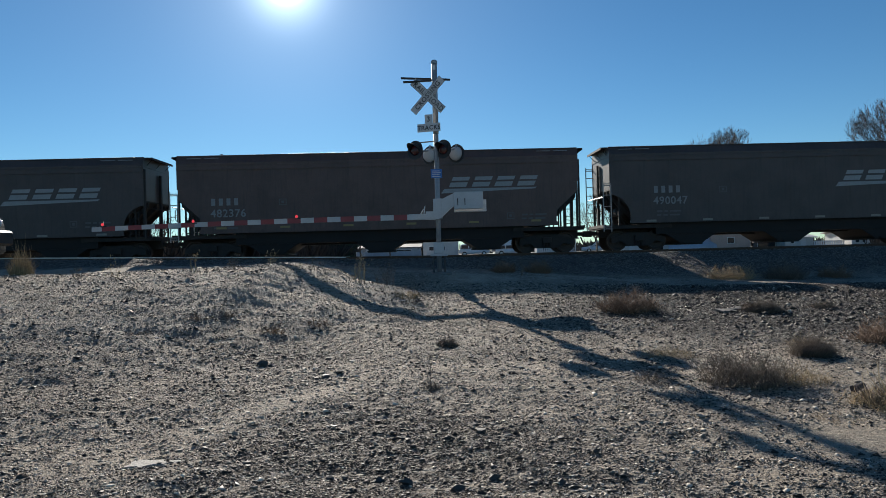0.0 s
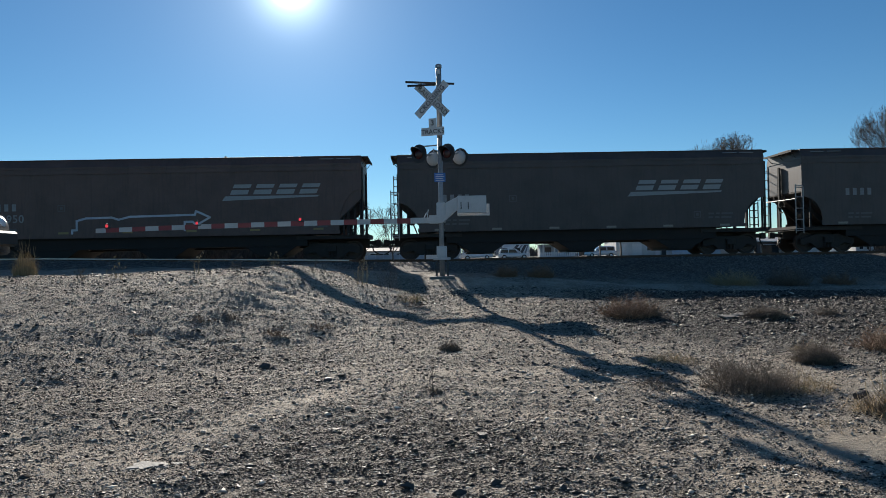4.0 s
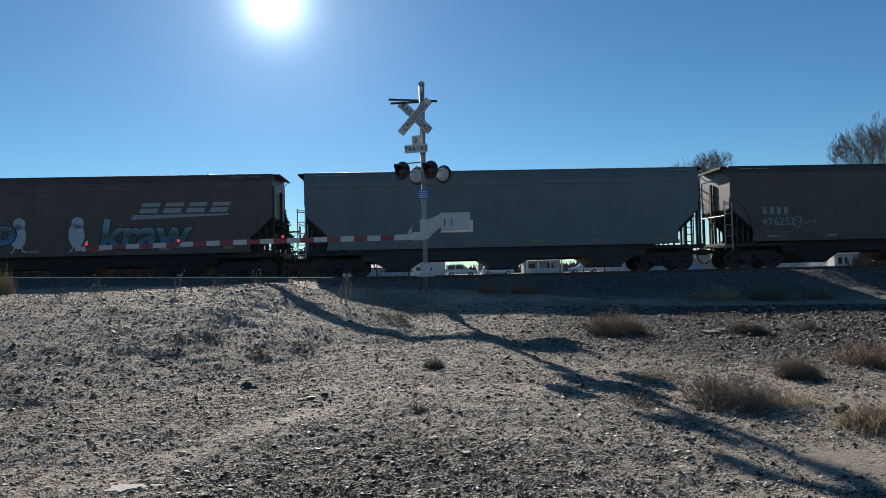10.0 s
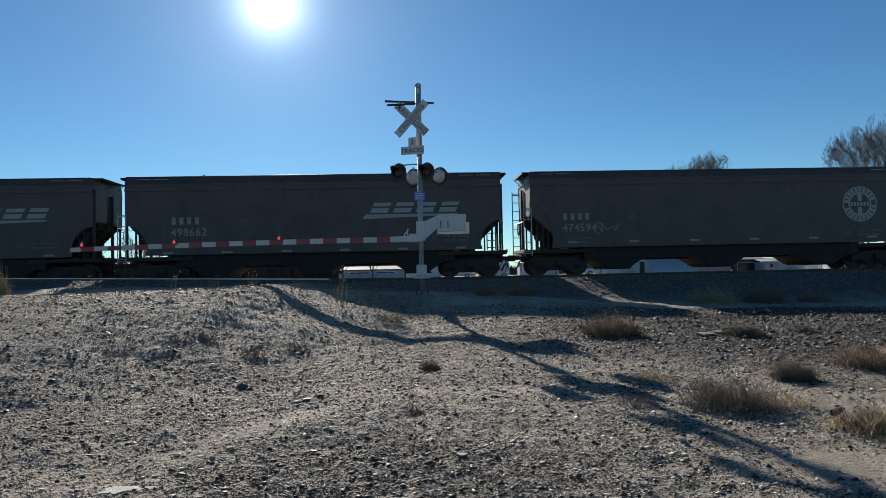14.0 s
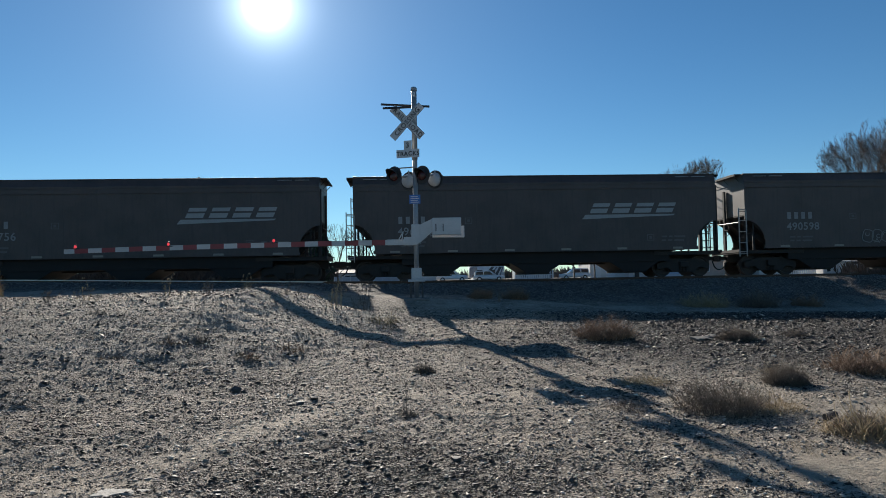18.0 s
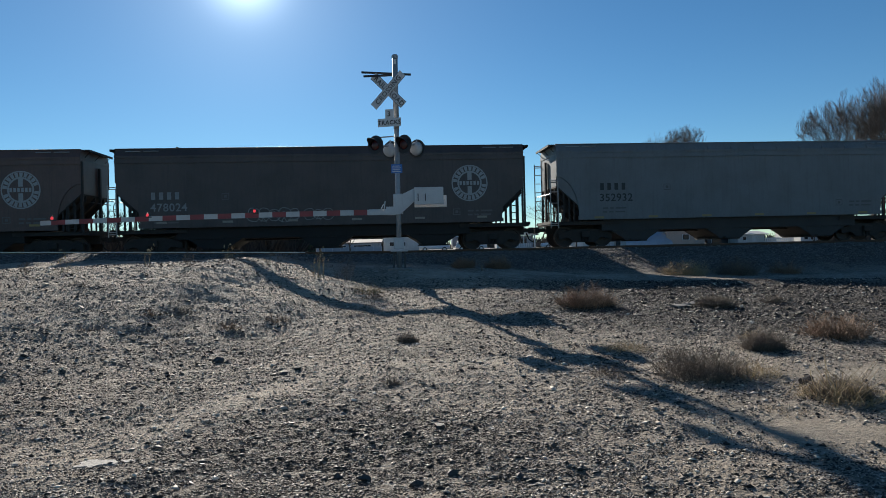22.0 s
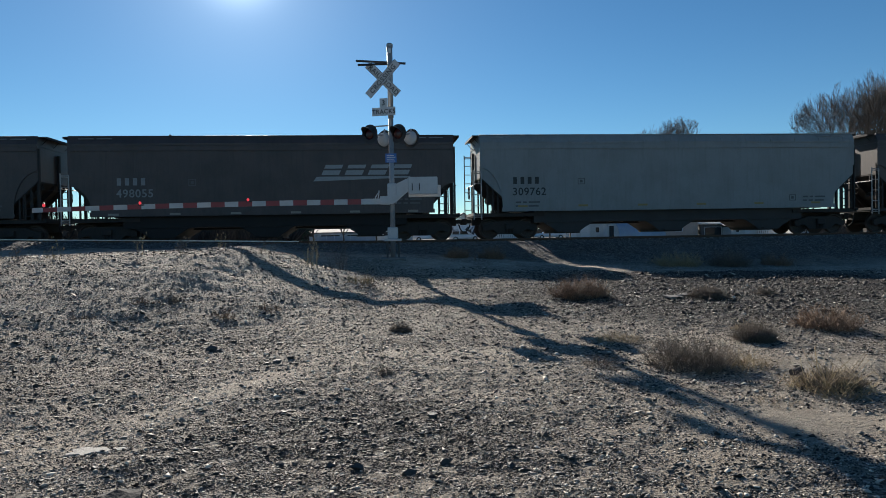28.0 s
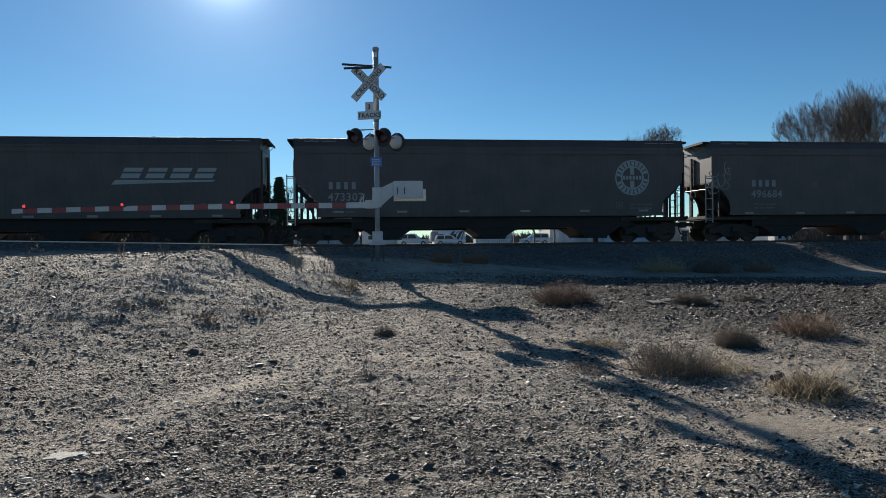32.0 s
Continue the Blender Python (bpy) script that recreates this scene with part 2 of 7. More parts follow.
def height(x, y):
    """The lie of the land, without small bumps: lot, road shoulder, railway bank, flat town beyond."""
    x, y = np.asarray(x, float), np.asarray(y, float)
    off = y - TRACK_K * x
    mid = lerp(x, [-1, 0.5, 2, 3.3, 7.6, 14], [0.66, 0.6, 0.6, 0.55, 0.5, 0.42])
    foot = lerp(x, [-5, -1.8, -0.4, 0.6, 2.4, 5, 9, 15], [1.3, 1.08, 1.05, 0.95, 0.84, 0.62, 0.45, 0.38])
    lot = lerp(off, [-60, 5, 6, 7.5, 9.5, 10.8, 12.8, 13.9, 15, 16.2, 16.9, 17.7], [-0.2, -0.01, 0.0, 0.06, 0.07, 0.1, 0.18, 0.24, 0.31, 0.42, 0.5, 0.6])
    lot = lot + (mid - 0.6) * ease((off - 14) / 3.7)
    lot = lot + (foot - mid) * lerp(off, [17.7, 20.0, 22.3], [0.0, 0.85, 1.0])
    bank = lerp(off, [22.3, 25.6, 26.3, 26.8, 28.4, 29.6, 35.5, 37.5, 44.0], [1.0, 1.245, 1.357, 1.254, 1.254, 1.124, 1.124, 0.985, 0.89])
    up = lerp(off, [22.3, 25.6], [0.0, 1.0])
    z = lot * (1 - up) + np.maximum(bank, 0) * up
    z = z + RISE(x) * lerp(off, [21.0, 26.0, 28.6, 29.6], [0.0, 1.0, 1.0, 0.0])
    # the gravel mound on the left, its flank falling away towards the mast
    toe = lerp(x, [-60, -14, -9, -6, -4.2, -3.4], [1.5, 2.0, 4.0, 5.8, 8.3, 9.9])
    wide = lerp(x, [-14, -9, -6, -4.2, -3.4], [11.5, 11.5, 11.0, 9.5, 8.8])
    top = lerp(x, [-14, -8, -5, -4], [1.2, 1.25, 1.33, 1.38])
    m = ease((y - toe) / wide) * (1 - ease((off - 24) / 2))
    broad = np.maximum(z, z * (1 - m) + top * m)
    at_y = lerp(x, [-4.2, -3.4, -2.74, -2.24, -1.85, -1.46, -0.98, -0.63, 0], [17.0, 16.4, 15.78, 15.34, 15.06, 14.79, 14.6, 14.46, 14.4])
    at_z = lerp(x, [-4.2, -3.4, -2.74, -2.24, -1.85, -1.46, -0.98, -0.63, 0], [1.33, 1.11, 0.86, 0.69, 0.58, 0.47, 0.39, 0.32, 0.22])
    crest = lerp(x, [-4.2, -2.93, -2.33, -1.8, -1.29, -0.91, 0], [1.4, 1.22, 0.98, 0.85, 0.75, 0.66, 0.3])
    far = y - at_y - (crest - at_z) / 0.15
    flank = np.where(far < 0, crest + 0.15 * far, crest - 0.1 * far)
    flank = 0.5 * (z + flank + np.sqrt((z - flank) ** 2 + 0.004)) - 0.01
    k = ease((x + 4.2) / 1.0) * (1 - ease((x + 0.3) / 0.8))
    k = np.where(x > -1.5, k, ease((x + 4.2) / 1.0))
    z = np.where(x > -0.3, z + (flank - z) * k, broad * (1 - k) + flank * k)
    return z


def ground_z(x, y):
    return float(height(x, y))


def bumps(x, y):
    """Small unevenness of the lot."""
    p = Vector((x, y, 0))
    return 0.045 * noise.noise(p * 0.9) + 0.03 * noise.noise(p * 2.7) + 0.016 * noise.noise(p * 7.0)


def spread(dense0, dense1, step, far, grow=1.22):
    mid = list(np.arange(dense0, dense1 + 1e-6, step))
    out, s, v = [], step, dense1
    while v < far:
        s *= grow
        v += s
        out.append(v)
    low, s, v = [], step, dense0
    while v > -far:
        s *= grow
        v -= s
        low.append(v)
    return np.array(low[::-1] + mid + out)


def grid_mesh(name, xs, ys, zf):
    nx, ny = len(xs), len(ys)
    gx, gy = np.meshgrid(xs, ys)
    z = zf(gx, gy)
    verts = np.stack([gx, gy, z], -1).reshape(-1, 3)
    i = (np.arange(ny - 1)[:, None] * nx + np.arange(nx - 1)[None, :]).ravel()
    faces = np.stack([i, i + 1, i + nx + 1, i + nx], -1)
    me = bpy.data.meshes.new(name)
    me.from_pydata(verts.tolist(), [], faces.tolist())
    me.polygons.foreach_set("use_smooth", [True] * len(me.polygons))
    return me


# sandy lanes and gravelly patches of the lot: middle, radii, turn, sandy or stony, strength
ZONES = ((8.2, 14.6, 6.4, 4.6, 0, False, 1.5), (-0.6, 5.6, 1.7, 1.3, 0, False, 1.3), (-4.5, 8.2, 3.0, 2.0, -20, False, 0.6), (-2.7, 10.0, 1.3, 0.7, 0, False, 0.7),
         (-1.85, 7.1, 2.3, 0.33, 65, True, 1.0), (0.5, 9.0, 1.7, 0.5, 0, True, 0.8), (1.2, 7.9, 1.7, 0.9, 0, True, 0.5), (4.4, 7.6, 1.1, 0.7, 0, True, 1.0), (3.1, 5.7, 1.3, 0.8, 0, True, 0.6))


def zone(x, y):
    """How stony (above 0) or sandy (below 0) the lot is at a place."""
    v = 0.0
    for cx, cy, rx, ry, turn, sandy, amount in ZONES:
        c, s = math.cos(radians(turn)), math.sin(radians(turn))
        dx, dy = x - cx, y - cy
        d = math.hypot((dx * c + dy * s) / rx, (-dx * s + dy * c) / ry)
        if d < 1.2:
            v += (-amount if sandy else amount) * (1.2 - d)
    return v


def ground_material():
    m = bpy.data.materials.new("gravelly_dirt")
    m.use_nodes = True
    nt = m.node_tree
    b = nt.nodes["Principled BSDF"]
    b.inputs["Roughness"].default_value = 0.9
    b.inputs["Specular IOR Level"].default_value = 0.2
    tc = nt.nodes.new("ShaderNodeTexCoord")
    src = tc.outputs["Object"]

    def tex(scale, detail=6, rough=0.6, vec=None):
        n = nt.nodes.new("ShaderNodeTexNoise")
        n.inputs["Scale"].default_value, n.inputs["Detail"].default_value, n.inputs["Roughness"].default_value = scale, detail, rough
        nt.links.new(vec or src, n.inputs["Vector"])
        return n.outputs["Fac"]

    def ramp(fac, *stops):
        r = nt.nodes.new("ShaderNodeValToRGB")
        while len(r.color_ramp.elements) < len(stops):
            r.color_ramp.elements.new(0.5)
        for e, (pos, c) in zip(r.color_ramp.elements, stops):
            e.position, e.color = pos, (*c, 1)
        nt.links.new(fac, r.inputs[0])
        return r.outputs[0]

    def mix(fac, a, c, blend="MIX"):
        n = nt.nodes.new("ShaderNodeMix")
        n.data_type, n.blend_type = "RGBA", blend
        for v, k in ((fac, "Factor"), (a, "A"), (c, "B")):
            if isinstance(v, (int, float)):
                n.inputs[k].default_value = v
            else:
                nt.links.new(v, n.inputs[k])
        return n.outputs["Result"]

    white, black = nt.nodes.new("ShaderNodeRGB"), nt.nodes.new("ShaderNodeRGB")
    white.outputs[0].default_value, black.outputs[0].default_value = (1, 1, 1, 1), (0, 0, 0, 1)
    sand_on, sand_off = white.outputs[0], black.outputs[0]
    sand = ramp(tex(3.0), (0.3, (0.37, 0.315, 0.25)), (0.7, (0.56, 0.49, 0.395)))
    vor = nt.nodes.new("ShaderNodeTexVoronoi")
    vor.inputs["Scale"].default_value = 26.0
    nt.links.new(src, vor.inputs["Vector"])
    vb = nt.nodes.new("ShaderNodeSeparateColor")
    nt.links.new(vor.outputs["Color"], vb.inputs[0])
    pebble = ramp(vb.outputs[0], (0.0, (0.06, 0.052, 0.045)), (0.4, (0.17, 0.148, 0.122)), (0.75, (0.34, 0.3, 0.25)), (1.0, (0.62, 0.57, 0.5)))
    patchy = ramp(tex(0.42, 5, 0.62), (0.4, (0, 0, 0)), (0.62, (1, 1, 1)))
    cover = ramp(tex(11.0, 4), (0.36, (0, 0, 0)), (0.56, (1, 1, 1)))
    both = mix(0.5, patchy, cover, "ADD")
    # patches of dark crushed asphalt and bare sandy lanes
    for cx, cy, rx, ry, turn, sandy, amount in ZONES:
        mp = nt.nodes.new("ShaderNodeMapping")
        mp.vector_type = "TEXTURE"
        mp.inputs["Location"].default_value = (cx, cy, 0)
        mp.inputs["Rotation"].default_value = (0, 0, radians(turn))
        mp.inputs["Scale"].default_value = (rx, ry, 100.0)
        nt.links.new(src, mp.inputs["Vector"])
        ln = nt.nodes.new("ShaderNodeVectorMath")
        ln.operation = "LENGTH"
        nt.links.new(mp.outputs[0], ln.inputs[0])
        ad = nt.nodes.new("ShaderNodeMath")
        ad.operation = "MULTIPLY_ADD"
        nt.links.new(tex(1.6, 5), ad.inputs[0])
        ad.inputs[1].default_value = 1.1
        nt.links.new(ln.outputs["Value"], ad.inputs[2])
        edge = nt.nodes.new("ShaderNodeMapRange")
        edge.inputs["From Min"].default_value, edge.inputs["From Max"].default_value = 1.75, 1.05
        edge.inputs["To Max"].default_value = min(amount, 1.0)
        nt.links.new(ad.outputs[0], edge.inputs["Value"])
        both = mix(edge.outputs[0], both, sand_on if sandy else sand_off)
    col = mix(both, pebble, sand)
    # the railway bank's dark ballast and the dark millings on the right of the lot
    for cx, cy, rx, ry, amount in ((0.0, 29.0, 400.0, 7.0, 0.95), (8.7, 14.3, 6.8, 4.8, 0.95)):
        mp = nt.nodes.new("ShaderNodeMapping")
        mp.vector_type = "TEXTURE"
        mp.inputs["Location"].default_value = (cx, cy, 0)
        mp.inputs["Rotation"].default_value = (0, 0, radians(2.3))
        mp.inputs["Scale"].default_value = (rx, ry, 100.0)
        nt.links.new(src, mp.inputs["Vector"])
        ln = nt.nodes.new("ShaderNodeVectorMath")
        ln.operation = "LENGTH"
        nt.links.new(mp.outputs[0], ln.inputs[0])
        ad = nt.nodes.new("ShaderNodeMath")
        ad.operation = "MULTIPLY_ADD"
        nt.links.new(tex(0.9, 5), ad.inputs[0])
        ad.inputs[1].default_value = 0.5
        nt.links.new(ln.outputs["Value"], ad.inputs[2])
        edge = nt.nodes.new("ShaderNodeMapRange")
        edge.inputs["From Min"].default_value, edge.inputs["From Max"].default_value = 1.35, 1.0
        edge.inputs["To Max"].default_value = amount
        nt.links.new(ad.outputs[0], edge.inputs["Value"])
        milled = ramp(vb.outputs[1], (0.0, (0.05, 0.046, 0.042)), (0.7, (0.15, 0.137, 0.125)), (1.0, (0.34, 0.31, 0.28)))
        col = mix(edge.outputs[0], col, milled)
    fine = ramp(tex(120.0, 3), (0.3, (0.55, 0.55, 0.55)), (0.7, (1.25, 1.22, 1.18)))
    col = mix(1.0, col, fine, "MULTIPLY")
    nt.links.new(col, b.inputs["Base Color"])
    bp = nt.nodes.new("ShaderNodeBump")
    bp.inputs["Strength"].default_value, bp.inputs["Distance"].default_value = 1.0, 0.026
    # packed pebbles stand up where the lot is stony, sand ripples elsewhere
    def pebbles(scale, amount):
        v = nt.nodes.new("ShaderNodeTexVoronoi")
        v.feature = "SMOOTH_F1"
        v.inputs["Scale"].default_value, v.inputs["Smoothness"].default_value = scale, 0.25
        nt.links.new(src, v.inputs["Vector"])
        k = nt.nodes.new("ShaderNodeMath")
        k.operation = "MULTIPLY"
        k.inputs[1].default_value = -amount
        nt.links.new(v.outputs["Distance"], k.inputs[0])
        return k.outputs[0]

    def plus(p, q):
        n = nt.nodes.new("ShaderNodeMath")
        nt.links.new(p, n.inputs[0])
        nt.links.new(q, n.inputs[1])
        return n.outputs[0]

    stony = nt.nodes.new("ShaderNodeMapRange")
    stony.inputs["To Min"].default_value, stony.inputs["To Max"].default_value = 1.0, 0.3
    bw = nt.nodes.new("ShaderNodeRGBToBW")
    nt.links.new(both, bw.inputs[0])
    nt.links.new(bw.outputs[0], stony.inputs["Value"])
    lumps = nt.nodes.new("ShaderNodeMath")
    lumps.operation = "MULTIPLY"
    nt.links.new(plus(pebbles(30.0, 2.2), pebbles(64.0, 1.1)), lumps.inputs[0])
    nt.links.new(stony.outputs[0], lumps.inputs[1])
    nt.links.new(plus(lumps.outputs[0], tex(60.0, 8, 0.75)), bp.inputs["Height"])
    clods = nt.nodes.new("ShaderNodeBump")
    clods.inputs["Strength"].default_value, clods.inputs["Distance"].default_value = 0.75, 0.11
    nt.links.new(tex(7.0, 5, 0.62), clods.inputs["Height"])
    nt.links.new(clods.outputs[0], bp.inputs["Normal"])
    nt.links.new(bp.outputs[0], b.inputs["Normal"])
    MATS["ground"] = m
    return m


def build_ground():
    xs = spread(-13.0, 17.0, 0.13, 1500)
    ys = spread(1.5, 32.0, 0.13, 2600, 1.2)

    def zf(gx, gy):
        z = height(gx, gy)
        near = (np.abs(gx - 2) < 22) & (gy > -1) & (gy < 40)
        for i, j in zip(*np.nonzero(near)):
            z[i, j] += bumps(gx[i, j], gy[i, j])
        return z
    me = grid_mesh("ground", xs, ys, zf)
    tagged(link("ground", me, ground_material()), "sandy gravel lot rising to a road shoulder and railway bank", "ground", kind="structure")


build_ground()

GRAVEL = mat("gravel_stone", (0.43, 0.385, 0.325), 0.75, grain=0.4, grain_scale=90, island=0.85, spec=0.3)
ASPHALT = mat("asphalt_lumps", (0.055, 0.048, 0.042), 0.65, grain=0.5, grain_scale=90, island=0.6, spec=0.3)
BALLAST = mat("ballast_stone", (0.2, 0.185, 0.172), 0.9, grain=0.5, grain_scale=60, island=0.6, spec=0.3)


def stone_field(name, spots, material, label, category):
    """Many small angular stones joined into one mesh. spots: x, y, z, size."""
    # three-sided lumps with an undercut lower half
    bv = np.array([(1, 0, 0.1), (-0.5, 0.9, 0), (-0.5, -0.9, 0), (0, 0, 1), (0, 0, -1)], float)
    bf = np.array([(0, 1, 3), (1, 2, 3), (2, 0, 3), (1, 0, 4), (2, 1, 4), (0, 2, 4)])
    rng = np.random.default_rng(7)
    spots = np.asarray(spots, float)
    n = len(spots)
    v = np.repeat(bv[None], n, 0) + rng.normal(0, 0.28, (n, 5, 3))
    v *= np.stack([rng.uniform(0.7, 1.5, n), rng.uniform(0.7, 1.4, n), rng.uniform(0.3, 0.68, n)], -1)[:, None, :] * spots[:, 3][:, None, None]
    a = rng.random(n) * 2 * math.pi
    ca, sa = np.cos(a)[:, None], np.sin(a)[:, None]
    x, y, z = v[..., 0], v[..., 1], v[..., 2]
    v = np.stack([x * ca - y * sa, x * sa + y * ca, z + rng.normal(0, 0.18, n)[:, None] * x], -1) + spots[:, None, :3]
    f = bf[None] + (np.arange(n) * 5)[:, None, None]
    me = bpy.data.meshes.new(name)
    me.vertices.add(n * 5)
    me.vertices.foreach_set("co", v.astype(np.float32).ravel())
    me.loops.add(n * 18)
    me.loops.foreach_set("vertex_index", f.astype(np.int32).ravel())
    me.polygons.add(n * 6)
    me.polygons.foreach_set("loop_start", np.arange(0, n * 18, 3, dtype=np.int32))
    me.update(calc_edges=True)
    return tagged(link(name, me, material), label, category, kind="stuff")


def bumps_fast(x, y):
    """The same unevenness, looked up from a fine grid."""
    fx, fy = (x + 16) / 0.1, (y - 2) / 0.1
    i, j = np.clip(fx.astype(int), 0, BUMP.shape[1] - 2), np.clip(fy.astype(int), 0, BUMP.shape[0] - 2)
    u, v = fx - i, fy - j
    return BUMP[j, i] * (1 - u) * (1 - v) + BUMP[j, i + 1] * u * (1 - v) + BUMP[j + 1, i] * (1 - u) * v + BUMP[j + 1, i + 1] * u * v


BUMP = np.array([[bumps(-16 + 0.1 * i, 2 + 0.1 * j) for i in range(330)] for j in range(190)])
BARE = np.array([[noise.noise(Vector((x * 0.42, y * 0.55, 3.1))) + 0.5 * noise.noise(Vector((x * 1.3, y * 1.3, 9))) - 0.9 * zone(x, y)
                  for x in np.arange(-16, 17, 0.1)] for y in np.arange(2, 21, 0.1)])


def build_gravel():
    rng = np.random.default_rng(3)
    # lot gravel, thinner with distance; sandy lanes stay half bare
    n = 360000
    y = 3.3 + 15.5 * rng.random(n) ** 1.65
    x = y * np.tan(rng.uniform(-0.64, 0.64, n))
    k = rng.random(n)
    bare = BARE[np.clip(((y - 2) / 0.1).astype(int), 0, 189), np.clip(((x + 16) / 0.1).astype(int), 0, 329)]
    keep = (bare < 0.22 + 0.8 * k) & (x > -15.5) & (x < 16.5)
    x, y, k = x[keep], y[keep], k[keep]
    s = 0.0036 + 0.007 * rng.random(len(x)) ** 2 + np.where(k > 0.95, 0.02 * rng.random(len(x)) ** 2, 0)
    s *= 0.72 + 0.055 * y
    stony = np.array([zone(a, b) for a, b in zip(x, y)])
    s *= 1.08 + np.where(y > 10, 0.5, 0.1) * np.clip(stony, 0, 1)
    spots = np.stack([x, y, height(x, y) + bumps_fast(x, y) + s * 0.25, s], -1)
    dark = rng.random(len(x)) < np.clip(0.54 + 0.5 * stony, 0.2, 0.9)
    stone_field("dark_gravel", spots[dark], ASPHALT, "dark crushed asphalt lumps among the gravel", "gravel")
    stone_field("gravel", spots[~dark], GRAVEL, "loose angular gravel scattered over sandy dirt", "gravel")
    # ballast along the bank
    n = 30000
    x = rng.uniform(-24, 32, n)
    y = 23.0 + 4.0 * rng.random(n) + TRACK_K * x
    s = rng.uniform(0.015, 0.04, n)
    spots = np.stack([x, y, height(x, y) + s * 0.2, s], -1)
    stone_field("ballast", spots, BALLAST, "dark crushed-stone ballast along the railway bank", "ballast")


build_gravel()


# ---- railway tracks ----
NEAR_TRACK = 27.75


def build_tracks():
    steel = mat("rail_steel", (0.6, 0.57, 0.53), 0.4, 0.75, grain=0.4, grain_scale=20)
    rust = mat("rail_rust", (0.12, 0.07, 0.045), 0.8, 0.2, grain=0.4, grain_scale=20)
    prof = [(-0.07, 0), (0.07, 0), (0.07, 0.015), (0.012, 0.035), (0.012, 0.125), (0.036, 0.135), (0.036, 0.17), (-0.036, 0.17), (-0.036, 0.135), (-0.012, 0.125), (-0.012, 0.035), (-0.07, 0.015)]
    for y0, rise, label in ((TRACK_Y, 0.0, "main track of steel rails under the train"), (NEAR_TRACK, 1.0, "rusty siding rails with polished heads on ballast")):
        root = thing("railway_track", pose(0, y0, 0, 0, 0, TRACK_DEG), label, "railway track", kind="structure")
        xs = [-900.0, -60.0] + list(np.arange(-40, 12, 4.0)) + [60.0, 900.0]
        for y in (-0.7535, 0.7535):
            bm = bmesh.new()
            rings = []
            for x in xs:
                z = RAIL_Z - 0.17 + rise * float(RISE(x))
                rings.append([bm.verts.new((x, y + u, z + v)) for u, v in prof])
            for p, q in zip(rings[:-1], rings[1:]):
                for i in range(len(prof)):
                    f = bm.faces.new((p[i], p[(i + 1) % len(prof)], q[(i + 1) % len(prof)], q[i]))
                    f.material_index = 1 if i in (5, 6, 7) and rise and p[0].co.x < -4.5 else 0
            bmesh.ops.recalc_face_normals(bm, faces=bm.faces[:])
            part("rail", bm, [rust, steel], root)


build_tracks()

# ---- covered hopper cars ----
PAINT = {
    "brown": mat("paint_oxide_brown", (0.13, 0.075, 0.062), 0.5, stain=0.55, stain_scale=0.9, second=(0.05, 0.032, 0.027), streak=True, grain=0.3, grain_scale=25),
    "dark": mat("paint_dark_brown", (0.087, 0.064, 0.058), 0.5, stain=0.5, stain_scale=0.8, second=(0.035, 0.026, 0.024), streak=True, grain=0.3, grain_scale=25),
    "grey": mat("paint_pale_grey", (0.25, 0.262, 0.262), 0.55, stain=0.45, stain_scale=0.7, second=(0.17, 0.168, 0.158), streak=True, grain=0.2, grain_scale=25),
    "slate": mat("paint_slate_grey", (0.16, 0.172, 0.178), 0.55, stain=0.5, stain_scale=0.7, second=(0.1, 0.1, 0.097), streak=True, grain=0.2, grain_scale=25),
}
UNDER = mat("underframe_grime_shade", (0.032, 0.027, 0.024), 0.8, grain=0.4, grain_scale=30, stain=0.4, second=(0.09, 0.07, 0.055))
# hopper bottoms: grime, darkened further to paint in the shade below the sill
GRIME_SHADE = {"brown": mat("hopper_grime_shade", (0.024, 0.02, 0.018), 0.8, grain=0.3, stain=0.4), "grey": mat("hopper_grime_shade_pale", (0.055, 0.052, 0.049), 0.8, grain=0.3, stain=0.5, second=(0.035, 0.03, 0.028))}
GRIME_SHADE["dark"], GRIME_SHADE["slate"] = GRIME_SHADE["brown"], GRIME_SHADE["grey"]
WHEELM = mat("wheel_steel", (0.07, 0.055, 0.048), 0.6, 0.5, grain=0.3, grain_scale=30)
RUBBER = mat("hose_rubber", (0.02, 0.02, 0.02), 0.7, grain=0.3)
WHITE = mat("stencil_white", (0.37, 0.37, 0.365), 0.6, grain=0.35, grain_scale=18, stain=0.5, stain_scale=2.5, second=(0.3, 0.28, 0.26))
BLACKP = mat("stencil_black", (0.03, 0.03, 0.03), 0.6, grain=0.2)
YELLOW = mat("reflector_yellow", (0.3, 0.22, 0.08), 0.5, stain=0.5, stain_scale=4, second=(0.18, 0.14, 0.07), grain=0.2)
DIRTYW = mat("reflector_white", (0.3, 0.27, 0.22), 0.5, stain=0.5, stain_scale=4, second=(0.14, 0.12, 0.1), grain=0.2)
# ladder rods coloured pale to paint in the sunlight that catches them
LADDER = mat("grab_iron_sunlit", (0.42, 0.4, 0.38), 0.5, 0.3, grain=0.3, grain_scale=30)
SIDE_Y = -1.585


def wheel_mesh():
    bm = bmesh.new()
    lathe(bm, [(0.06, -0.09), (0.15, -0.09), (0.17, -0.03), (0.36, -0.02), (0.39, -0.065), (0.455, -0.065), (0.46, 0.03), (0.485, 0.05), (0.485, 0.07), (0.2, 0.07), (0.06, 0.09)], 24, "y")
    me = bpy.data.meshes.new("wheel")
    bm.to_mesh(me)
    bm.free()
    me.materials.append(WHEELM)
    return me


